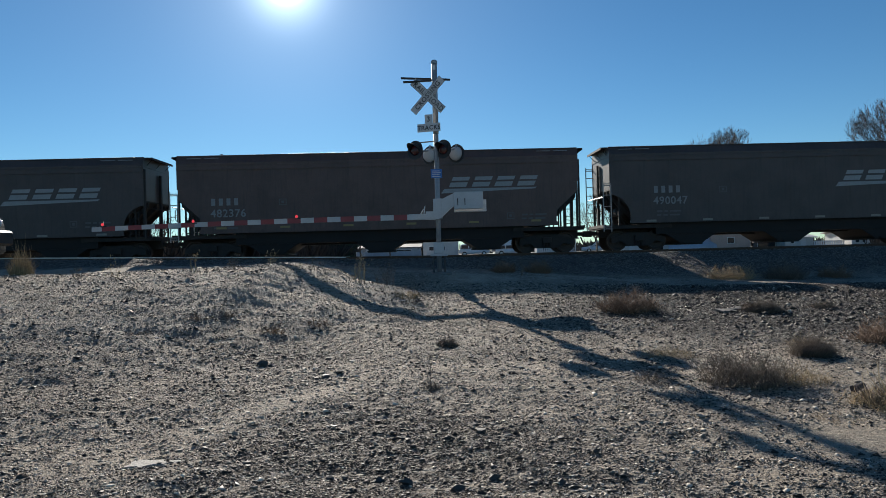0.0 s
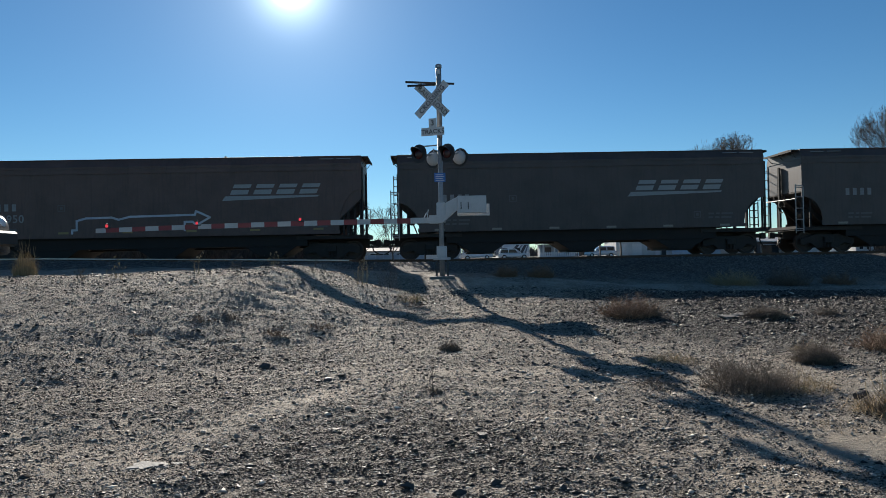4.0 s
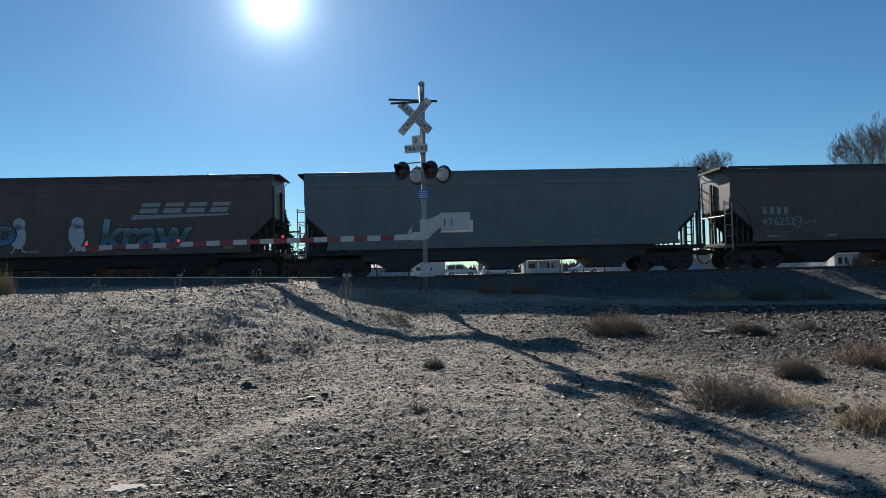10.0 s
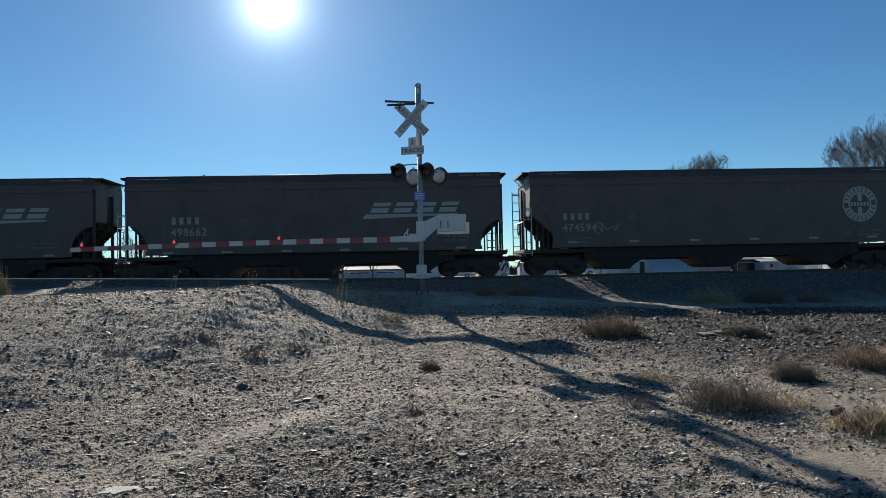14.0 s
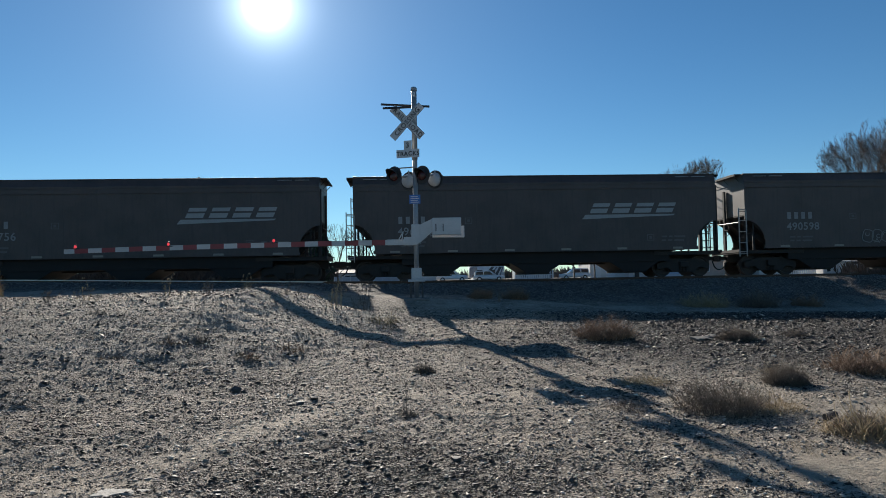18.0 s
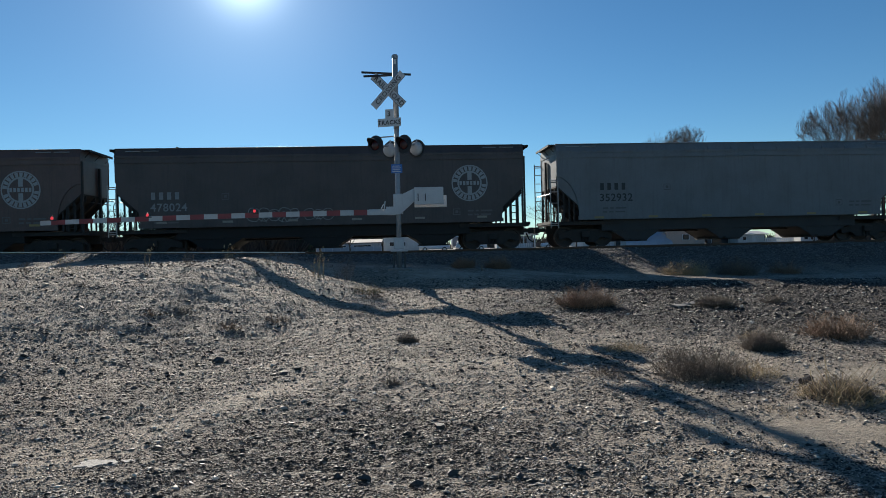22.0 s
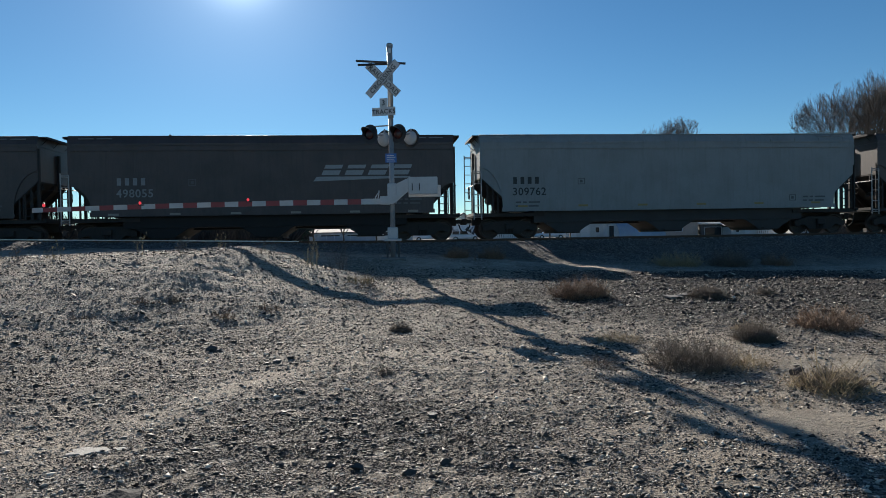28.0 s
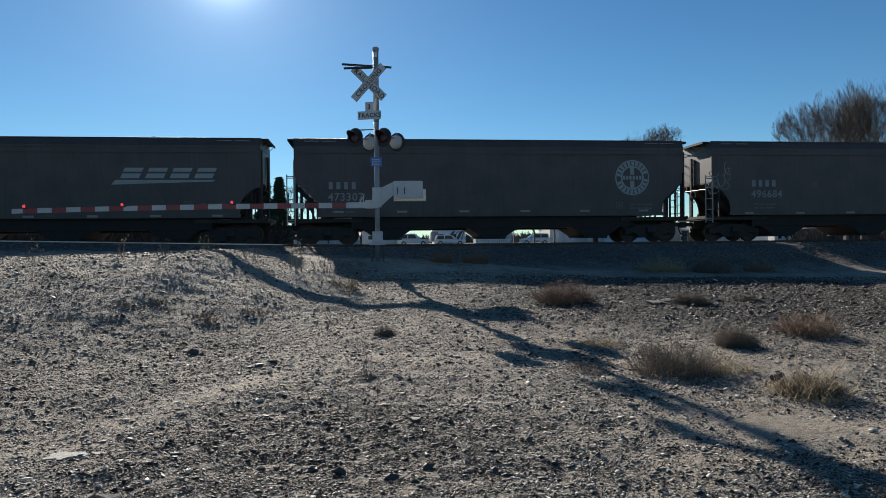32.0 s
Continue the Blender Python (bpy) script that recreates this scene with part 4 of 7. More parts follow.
def build_train():
    spare = {}
    for x0, x1, kind, paint, number, mark, tag in CARS:
        key = (kind, paint)
        if key not in TEMPLATES:
            TEMPLATES[key] = build_hopper(kind, paint)
            car = TEMPLATES[key]
            spare[key] = True
        else:
            car = copy_thing(TEMPLATES[key], Matrix())
        TRAIN.append((car, (x0 + x1) / 2))
        words = {"logo": "slanted white mark", "emblem": "round white emblem", "": "plain sides"}[mark]
        tagged(car, "%s covered hopper with %s%s" % (COLOUR_WORD[paint], words, TAG_WORD[tag]), "hopper car", "cars of the train")
    # lettering goes on after all cars are copied
    for (car, _), (x0, x1, kind, paint, number, mark, tag) in zip(TRAIN, CARS):
        half = LENGTH[kind] / 2
        pale = paint in ("grey", "slate")
        me, me2, me3 = MARKS["b" if pale else "w"]
        lx = -half + (2.65 if kind == "short" else 2.15)
        zb = 2.52 if kind == "short" else 2.42
        if mark or number:
            for k in range(4):
                link("painted_initial", me, None, car, loc=(lx + k * 0.33, SIDE_Y, zb))
            link("painted_data", me2, None, car, loc=(lx + 0.1, SIDE_Y, zb - 0.85))
            link("painted_square", me3, None, car, loc=(lx + 3.1, SIDE_Y, zb + 0.1))
            link("painted_data", me2, None, car, loc=(half - 3.2, SIDE_Y, zb - 0.75))
            link("painted_square", me3, None, car, loc=(half - 3.7, SIDE_Y, zb - 0.75))
        if number:
            link("painted_number", text_mesh(number, 0.48, 0.006, 1.08), BLACKP if pale else FADED, car, loc=(lx - 0.04, SIDE_Y, zb - 0.5))
        if mark == "logo":
            link("painted_mark", LOGO, None, car, loc=(half - (4.4 if kind == "short" else 4.35), SIDE_Y, 2.62 if kind == "short" else 2.72))
        elif mark == "emblem":
            link("painted_emblem", EMBLEM, None, car, loc=(half - 3.1, SIDE_Y, 2.93)).scale = (1.07, 1, 1.07)


build_train()

# ---- crossing signal and gate ----
GALV = mat("galvanised_pipe", (0.34, 0.35, 0.36), 0.5, 0.35, grain=0.3, grain_scale=30, stain=0.4, stain_scale=3)
ALU = mat("painted_aluminium", (0.52, 0.53, 0.54), 0.5, 0.1, grain=0.2, grain_scale=30, stain=0.4, stain_scale=2.5, second=(0.36, 0.36, 0.36))
SIGNW = mat("sign_white", (0.62, 0.62, 0.62), 0.45, grain=0.15, grain_scale=30, stain=0.3, stain_scale=5)
SIGNK = mat("sign_black", (0.025, 0.025, 0.028), 0.5)
BLACK = mat("lamp_black", (0.03, 0.03, 0.032), 0.6, grain=0.3)
LENS = mat("red_lens", (0.05, 0.008, 0.008), 0.2)
GLOWR = mat("lit_red_lamp", (0.5, 0.02, 0.03), 0.3, emit=((1.0, 0.08, 0.1), 0.45))
ARMW = mat("gate_arm_white", (0.52, 0.52, 0.515), 0.5, grain=0.15, stain=0.3, stain_scale=2)
ARMR = mat("gate_arm_red", (0.26, 0.045, 0.05), 0.5, grain=0.15, stain=0.3, stain_scale=2)
BLUE = mat("sign_blue", (0.03, 0.14, 0.42), 0.45)
CONC = mat("foundation_concrete", (0.2, 0.19, 0.175), 0.9, grain=0.5, grain_scale=30, stain=0.4)
MAST_X, MAST_Y = -0.334, 20.0
MAST_Z = ground_z(MAST_X, MAST_Y)


def blade(parent, angle, words, gap_after=None):
    """One board of the crossed sign: 1.22 by 0.23 m with black letters along it."""
    bm = bmesh.new()
    box(bm, -0.62, 0.62, -0.006, 0.006, -0.115, 0.115)
    board = part("sign_board", bm, SIGNW, parent, "white sign board with black letters", loc=(0, 0.008 if angle > 0 else -0.012, 0))
    board.rotation_euler = (0, radians(angle), 0)
    for text, x in words:
        me = text_mesh(text, 0.19, 0.004, 1.12, 0.002)
        w = max(v.co.x for v in me.vertices)
        link("lettering", me, SIGNK, board, loc=(x - w / 2, -0.009, -0.066))
    bm = bmesh.new()
    for z in (-0.112, 0.104):
        box(bm, -0.62, 0.62, -0.008, -0.006, z, z + 0.008)
    part("sign_border", bm, SIGNK, board)


def build_signal():
    root = thing("crossing_signal", pose(MAST_X, MAST_Y, 0), "galvanised railroad crossing mast with crossed sign and warning lamps", "crossing signal")
    bm = bmesh.new()
    rod(bm, (0, 0, MAST_Z - 0.05), (0, 0, 4.9), 0.07, 14)
    rod(bm, (0, 0, 4.9), (0, 0, 6.9), 0.078, 14)
    smooth(part("mast", bm, GALV, root))
    bm = bmesh.new()
    lathe(bm, [(0.09, 6.88), (0.09, 6.96), (0.06, 6.99)], 14, "z")
    part("cap", bm, GALV, root)
    bm = bmesh.new()
    box(bm, -0.035, 0.035, -0.085, -0.075, 6.7, 6.84)
    part("reflective_strip", bm, SIGNW, root)
    # crossed sign, turned towards the road
    head = new("crossbuck")
    head.parent, head.location, head.rotation_euler = root, (-0.2, -0.2, 5.95), (0, 0, radians(-18))
    blade(head, 45, [("RAIL", -0.33), ("ROAD", 0.33)])
    blade(head, -45, [("CROSSING", 0.0)])
    bm = bmesh.new()
    box(bm, -0.03, 0.25, 0.02, 0.06, -0.05, 0.05)
    part("sign_bracket", bm, GALV, head)
    plate = new("track_count_sign")
    plate.parent, plate.location, plate.rotation_euler = root, (-0.19, -0.16, 5.06), (0, 0, radians(-18))
    bm = bmesh.new()
    box(bm, -0.34, 0.34, -0.006, 0.006, -0.115, 0.115)
    tr = part("sign_plate", bm, SIGNW, plate)
    me = text_mesh("TRACKS", 0.17, 0.003, 1.12, 0.002)
    w = max(v.co.x for v in me.vertices)
    link("lettering", me, SIGNK, tr, loc=(-w / 2, -0.009, -0.058))
    bm = bmesh.new()
    box(bm, -0.115, 0.115, -0.006, 0.006, -0.125, 0.125)
    nb = part("sign_plate", bm, SIGNW, plate, loc=(0, 0, 0.242))
    me = text_mesh("3", 0.2, 0.004, 1.0, 0.002)
    w = max(v.co.x for v in me.vertices)
    link("lettering", me, SIGNK, nb, loc=(-w / 2 - 0.01, -0.009, -0.07))
    # thin cross bars behind the sign
    for a, b in (((-0.95, 0.1, 6.53), (0.44, 0.1, 6.45)), ((-0.87, -0.25, 6.33), (0.0, 0.05, 6.43))):
        bm = bmesh.new()
        rod(bm, a, b, 0.032, 6)
        part("cross_bar", bm, BLACK, root)
    # lamp arm and four lamps
    bm = bmesh.new()
    rod(bm, (-0.62, 0.0, 4.66), (0.0, 0.0, 4.7), 0.02, 6)
    rod(bm, (-0.6, 0.0, 4.42), (0.6, 0.0, 4.46), 0.028, 8)
    for x in (-0.58, -0.18, 0.2, 0.56):
        rod(bm, (x, -0.0, 4.44), (x, -0.0, 4.6), 0.022, 6)
    part("lamp_arm", bm, GALV, root)
    for x, z, turn, back in ((-0.59, 4.44, -35, False), (0.2, 4.45, -35, False), (-0.18, 4.32, 145, True), (0.565, 4.35, 145, True)):
        lamp = new("warning_lamp")
        lamp.parent, lamp.location, lamp.rotation_euler = root, (x, 0.12 if back else -0.14, z), (0, 0, radians(turn))
        bm = bmesh.new()
        lathe(bm, [(0.265, -0.006), (0.265, 0.006)], 28, "y")
        part("lamp_background", bm, BLACK, lamp)
        bm = bmesh.new()
        lathe(bm, [(0.155, -0.012), (0.155, -0.03), (0.1, -0.05), (0.03, -0.058)], 20, "y")
        smooth(part("lamp_lens", bm, LENS, lamp))
        bm = bmesh.new()
        pts = []
        for k in range(15):
            a = math.pi * (-0.12 + 1.24 * k / 14)
            pts.append((0.17 * math.cos(a), 0.17 * math.sin(a)))
        for (x0, z0), (x1, z1) in zip(pts[:-1], pts[1:]):
            d0, d1 = 0.06 + 0.24 * max(0, z0 / 0.17), 0.06 + 0.24 * max(0, z1 / 0.17)
            vs = [bm.verts.new(p) for p in ((x0, 0, z0), (x1, 0, z1), (x1, -d1, z1), (x0, -d0, z0))]
            bm.faces.new(vs)
        hood = part("lamp_hood", bm, BLACK, lamp)
        so = hood.modifiers.new("thickness", "SOLIDIFY")
        so.thickness = 0.006
        bm = bmesh.new()
        lathe(bm, [(0.2, 0.008), (0.195, 0.05), (0.17, 0.12), (0.11, 0.15), (0.04, 0.155)], 20, "y")
        smooth(part("lamp_housing", bm, ALU, lamp))
    # blue notice plate with bars for its small writing
    bm = bmesh.new()
    box(bm, -0.155, 0.155, -0.1, -0.09, 3.65, 3.9)
    notice = part("notice_plate", bm, BLUE, root, "small blue notice plate", loc=(-0.015, 0, 0))
    bm = bmesh.new()
    for k in range(4):
        box(bm, -0.12, 0.12 - 0.03 * (k % 2), -0.103, -0.1, 3.68 + k * 0.052, 3.7 + k * 0.052)
    part("notice_writing", bm, SIGNW, notice)
    # junction box and foot
    bm = bmesh.new()
    box(bm, -0.145, 0.145, -0.14, 0.14, 1.52, 1.84, 0.02)
    part("junction_box", bm, ALU, root)
    bm = bmesh.new()
    box(bm, -0.24, 0.24, -0.2, 0.2, 1.45, 1.52, 0.01)
    part("base_flange", bm, ALU, root)
    # legs in a darker steel, with the shade at the foot put into the colour
    bm = bmesh.new()
    for x in (-0.16, 0.16):
        for y in (-0.14, 0.14):
            rod(bm, (x, y, MAST_Z - 0.1), (x, y, 1.43), 0.025, 6)
    part("anchor_bolts", bm, mat("shaded_leg_steel", (0.1, 0.095, 0.09), 0.7, 0.3, grain=0.4, grain_scale=30), root)
    bm = bmesh.new()
    box(bm, -0.35, 0.35, -0.35, 0.35, MAST_Z - 0.5, MAST_Z + 0.02, 0.02)
    part("foundation", bm, CONC, root)


build_signal()


def build_gate():
    root = thing("crossing_gate", pose(MAST_X, MAST_Y, 2.55), "lowered red and white crossing gate arm with lit lamps", "crossing gate")
    bm = bmesh.new()
    rod(bm, (0, -0.1, 0.1), (0, 0.1, 0.1), 0.12, 12)
    box(bm, -0.13, 0.13, -0.12, 0.2, -0.04, 0.52, 0.02)
    part("gate_mechanism", bm, ALU, root)
    for y0, y1 in ((-0.17, -0.13), (0.21, 0.25)):
        bm = bmesh.new()
        prism(bm, [(-0.34, -0.06), (0.03, -0.06), (0.46, 0.32), (0.46, 0.66), (0.12, 0.5), (0.12, 0.16), (-0.34, 0.16)], "y", y0, y1)
        part("support_arm", bm, ALU, root)
    for k in range(2):
        bm = bmesh.new()
        y0 = -0.26 + k * 0.43
        box(bm, 0.46, 1.27 + 0.11 * k, y0, y0 + 0.09, 0.2 - 0.06 * k, 0.68 - 0.2 * k, 0.012)
        part("counterweight", bm, ALU, root)
    for x in (0.55, 0.75):
        bm = bmesh.new()
        box(bm, x, x + 0.025, -0.275, -0.262, 0.3, 0.5)
        part("bolt_slot", bm, SIGNK, root)
    bm = bmesh.new()
    box(bm, -0.82, -0.3, -0.08, 0.06, -0.06, 0.1, 0.01)
    rod(bm, (-0.4, -0.12, 0.05), (-0.36, -0.12, 0.32), 0.015, 5)
    rod(bm, (-0.48, -0.12, 0.1), (-0.4, -0.12, 0.24), 0.015, 5)
    part("arm_adapter", bm, ALU, root)
    # the arm itself: white tube with red bands, sagging a little towards its tip
    x0, x1 = -0.8, -9.83
    edges = [x0] + [-1.06 - 0.7536 * j + side for j in range(12) for side in (0.19, -0.19)] + [x1]
    n = len(edges) - 1
    for k in range(n):
        a, b = (edges[k] - x0) / (x1 - x0), (edges[k + 1] - x0) / (x1 - x0)
        bm = bmesh.new()
        red = (k % 2 == 1)

        def section(f):
            hh = 0.075 - 0.012 * f
            zc = 0.02 - 0.11 * f * f
            return x0 + (x1 - x0) * f, zc - hh, zc + hh
        xa, la, ha = section(a)
        xb, lb, hb = section(b)
        t = 0.02
        vs = [bm.verts.new(p) for p in ((xa, -t, la), (xa, -t, ha), (xa, t, ha), (xa, t, la), (xb, -t, lb), (xb, -t, hb), (xb, t, hb), (xb, t, lb))]
        for f in ((0, 1, 5, 4), (1, 2, 6, 5), (2, 3, 7, 6), (3, 0, 4, 7)):
            bm.faces.new([vs[i] for i in f])
        if k == n - 1:
            bm.faces.new([vs[i] for i in (4, 5, 6, 7)])
        part("arm_band", bm, ARMR if red else ARMW, root)
    for x, z in ((-9.52, 0.0), (-6.94, 0.03), (-4.0, 0.08)):
        bm = bmesh.new()
        lathe(bm, [(0.02, 0.0), (0.036, 0.02), (0.04, 0.05), (0.026, 0.08), (0.01, 0.09)], 10, "z")
        lamp = part("gate_lamp", bm, GLOWR, root, "glowing red gate lamp", loc=(x, -0.01, z))
        bm = bmesh.new()
        box(bm, -0.04, 0.12, -0.02, 0.02, -0.03, 0.0)
        rod(bm, (0.0, 0, 0.085), (0.015, 0, 0.125), 0.02, 6)
        part("lamp_bracket", bm, BLACK, lamp)


build_gate()

# ---- plants ----
STRAW = mat("dry_straw", (0.42, 0.32, 0.19), 0.8, grain=0.3, grain_scale=30, island=0.35, spec=0.3)
TWIGM = mat("dry_twig", (0.2, 0.16, 0.125), 0.85, grain=0.3, grain_scale=30, island=0.4, spec=0.3)
REDW = mat("red_brown_weed", (0.27, 0.18, 0.12), 0.85, grain=0.3, grain_scale=30, island=0.4, spec=0.3)
BARK = mat("bare_bark", (0.09, 0.077, 0.07), 0.9, grain=0.5, grain_scale=20, island=0.2)
NEEDLE = mat("conifer_needles", (0.035, 0.055, 0.03), 0.8, grain=0.3, grain_scale=20, island=0.5)


def sprig_rod(verts, faces, pts, r0, r1):
    """A three-sided tapering stem through pts, added to plain lists."""
    base = len(verts)
    n = len(pts)
    for i, p in enumerate(pts):
        r = r0 + (r1 - r0) * i / (n - 1)
        for k in range(3):
            a = 2.094 * k
            verts.append((p[0] + r * math.cos(a), p[1] + r * math.sin(a), p[2] + r * 0.3 * math.sin(a * 2)))
    for i in range(n - 1):
        for k in range(3):
            a, b = base + i * 3 + k, base + i * 3 + (k + 1) % 3
            faces.append((a, b, b + 3, a + 3))


def plant_mesh(name, rng, w, h, stems, thick, twigs=2, droop=0.35, heads=0.0, upright=0.0):
    verts, faces = [], []
    for _ in range(stems):
        a = rng.uniform(0, 2 * math.pi)
        f0 = rng.random() ** 0.6
        r0 = w * (0.42 * f0 if not upright else 0.3 * f0)
        lean = a + rng.gauss(0, 1.0)
        reach = w * rng.uniform(0.05, 0.38) * (1 - upright)
        top = h * (0.22 + 0.85 * rng.random() ** (1.6 if not upright else 0.8)) * (1 - 0.6 * f0 * f0)
        bx, by = r0 * math.cos(a), r0 * math.sin(a)
        wob = rng.uniform(-2.2, 2.2)
        curl = rng.uniform(-0.3, 1.0)
        pts = []
        for i in range(5):
            f = i / 4
            rr = reach * f ** 1.2
            pts.append((bx + rr * math.cos(lean + wob * f), by + rr * math.sin(lean + wob * f), top * (f ** 0.8) - droop * curl * top * max(0, f - 0.5) ** 2 * 3 - 0.02 * (1 - f)))
        sprig_rod(verts, faces, pts, thick, thick * 0.35)
        for _ in range(twigs):
            i = rng.randrange(1, 4)
            p = pts[i]
            b = rng.uniform(0, 2 * math.pi)
            l = h * rng.uniform(0.15, 0.5)
            q = (p[0] + l * 0.6 * math.cos(b), p[1] + l * 0.6 * math.sin(b), p[2] + l * rng.uniform(0.1, 0.8))
            mid = tuple((u + v) / 2 + rng.uniform(-0.02, 0.02) * h for u, v in zip(p, q))
            sprig_rod(verts, faces, [p, mid, q], thick * 0.55, thick * 0.2)
            if heads and rng.random() < heads:
                for _ in range(3):
                    t = (q[0] + rng.uniform(-0.02, 0.02), q[1] + rng.uniform(-0.02, 0.02), q[2] + rng.uniform(0, 0.04))
                    sprig_rod(verts, faces, [t, (t[0], t[1], t[2] + 0.015), (t[0], t[1], t[2] + 0.03)], 0.008, 0.006)
    me = bpy.data.meshes.new(name)
    me.from_pydata(verts, [], faces)
    return me


# kind, x, y, width, height, stems, thickness, surface, label
PLANTS = [
    ("dry_bush", 3.59, 14.49, 1.2, 0.55, 230, 0.009, "red", "low dry bush with reddish-brown twigs on gravel"),
    ("dry_bush", 3.15, 7.75, 0.95, 0.44, 300, 0.006, "twig", "tangled grey-brown dry bush on the lot"),
    ("tumbleweed", 4.7, 9.3, 0.55, 0.36, 650, 0.0035, "twig", "round dark tumbleweed lying on gravel"),
    ("straw_clump", 4.05, 6.6, 0.85, 0.36, 170, 0.0075, "straw", "tangled clump of pale bent dry stalks"),
    ("dry_bush", 4.12, 6.7, 0.6, 0.26, 420, 0.004, "twig", "dark dry bush tangled in pale stalks"),
    ("dry_bush", 6.25, 10.2, 0.95, 0.42, 230, 0.007, "red", "low rusty-straw bush on gravel"),
    ("dry_bush", 6.1, 14.0, 0.75, 0.36, 420, 0.006, "twig", "flat dark bush on a gravel hump"),
    ("dry_bush", 7.4, 14.2, 0.5, 0.2, 160, 0.006, "twig", "small dark bush on gravel"),
    ("dry_bush", 1.58, 21.6, 0.75, 0.42, 240, 0.007, "red", "small red-brown weed bush below the bank"),
    ("dry_bush", 2.72, 22.4, 0.85, 0.55, 260, 0.007, "red", "red-brown weed bush at the foot of the bank"),
    ("dry_bush", -0.25, 7.85, 0.26, 0.12, 150, 0.003, "twig", "tiny dark weed with one tall stalk"),
    ("dry_bush", -0.09, 10.98, 0.34, 0.19, 220, 0.004, "twig", "small dark tuft on gravel"),
    ("dry_bush", -2.46, 12.6, 0.6, 0.18, 66, 0.005, "red", "dusty brown weed on the gravel slope"),
    ("dry_bush", -4.3, 11.9, 0.5, 0.132, 60, 0.005, "red", "dusty brown weed on the gravel slope"),
    ("dry_bush", -3.92, 12.3, 0.34, 0.252, 36, 0.005, "twig", "thin upright weed on the gravel slope"),
    ("dry_bush", -2.98, 11.7, 0.45, 0.18, 60, 0.005, "red", "dusty brown weed on the gravel slope"),
    ("tall_weed", -2.15, 16.9, 0.9, 0.85, 13, 0.006, "straw", "tall dry weeds with seed heads by the road"),
    ("tall_weed", -1.55, 16.9, 1.0, 0.7, 15, 0.006, "twig", "tall dry weeds with seed heads by the road"),
    ("dry_bush", -0.9, 15.3, 0.5, 0.15, 48, 0.005, "red", "low red-brown weeds on the slope"),
    ("tall_grass", -10.75, 17.6, 0.85, 0.85, 300, 0.006, "straw", "golden tall grass tuft on the road shoulder"),
    ("tall_weed", -7.6, 14.4, 0.35, 0.45, 7, 0.004, "twig", "thin weed stalks along the road shoulder"),
    ("tall_weed", -7.0, 14.6, 0.35, 0.55, 7, 0.004, "straw", "thin weed stalks along the road shoulder"),
    ("tall_weed", -5.6, 15.4, 0.3, 0.6, 7, 0.004, "straw", "thin weed stalks along the road shoulder"),
    ("tall_weed", -4.9, 15.8, 0.3, 0.6, 7, 0.004, "twig", "thin weed stalks along the road shoulder"),
    ("tall_weed", -4.2, 16.6, 0.3, 0.6, 7, 0.004, "straw", "thin weed stalks along the road shoulder"),
    ("tall_weed", -3.3, 17.2, 0.5, 0.5, 12, 0.005, "twig", "thin weed stalks along the road shoulder"),
    ("tall_weed", 2.05, 20.6, 0.15, 0.7, 5, 0.008, "twig", "single bare stalk below the railway bank"),
    ("straw_clump", 2.85, 9.5, 0.8, 0.2, 300, 0.004, "straw", "thin patch of pale dry grass"),
    ("straw_clump", 3.75, 7.7, 0.65, 0.26, 220, 0.0038, "straw", "thin patch of pale dry grass"),
    ("straw_clump", 2.2, 7.9, 0.5, 0.18, 200, 0.003, "twig", "thin patch of dry grass"),
    ("straw_clump", 1.2, 7.5, 0.3, 0.06, 90, 0.003, "twig", "thin patch of dry grass"),
    ("straw_clump", 3.3, 6.1, 0.6, 0.12, 160, 0.003, "straw", "thin patch of pale dry grass"),
    ("straw_clump", 5.1, 10.5, 0.4, 0.2, 120, 0.004, "straw", "thin patch of pale dry grass"),
    ("dry_bush", 8.8, 22.6, 1.5, 0.6, 260, 0.008, "straw", "pale dry weeds at the foot of the bank"),
    ("dry_bush", 12.2, 22.7, 1.1, 0.5, 200, 0.008, "red", "red-brown weeds at the foot of the bank"),
    ("straw_clump", -1.0, 15.9, 0.9, 0.3, 120, 0.006, "straw", "dry grass below the road shoulder"),
    ("dry_bush", 10.5, 22.5, 1.4, 0.7, 260, 0.008, "twig", "dark weeds at the foot of the bank"),
    ("dry_bush", -4.9, 10.9, 0.5, 0.09, 45, 0.004, "red", "dusty brown weed on the gravel slope"),
    ("dry_bush", -3.6, 10.6, 0.5, 0.084, 45, 0.004, "red", "dusty brown weed on the gravel slope"),
    ("dry_bush", -6, 13, 0.5, 0.12, 48, 0.005, "twig", "dusty weed on the gravel slope"),
]


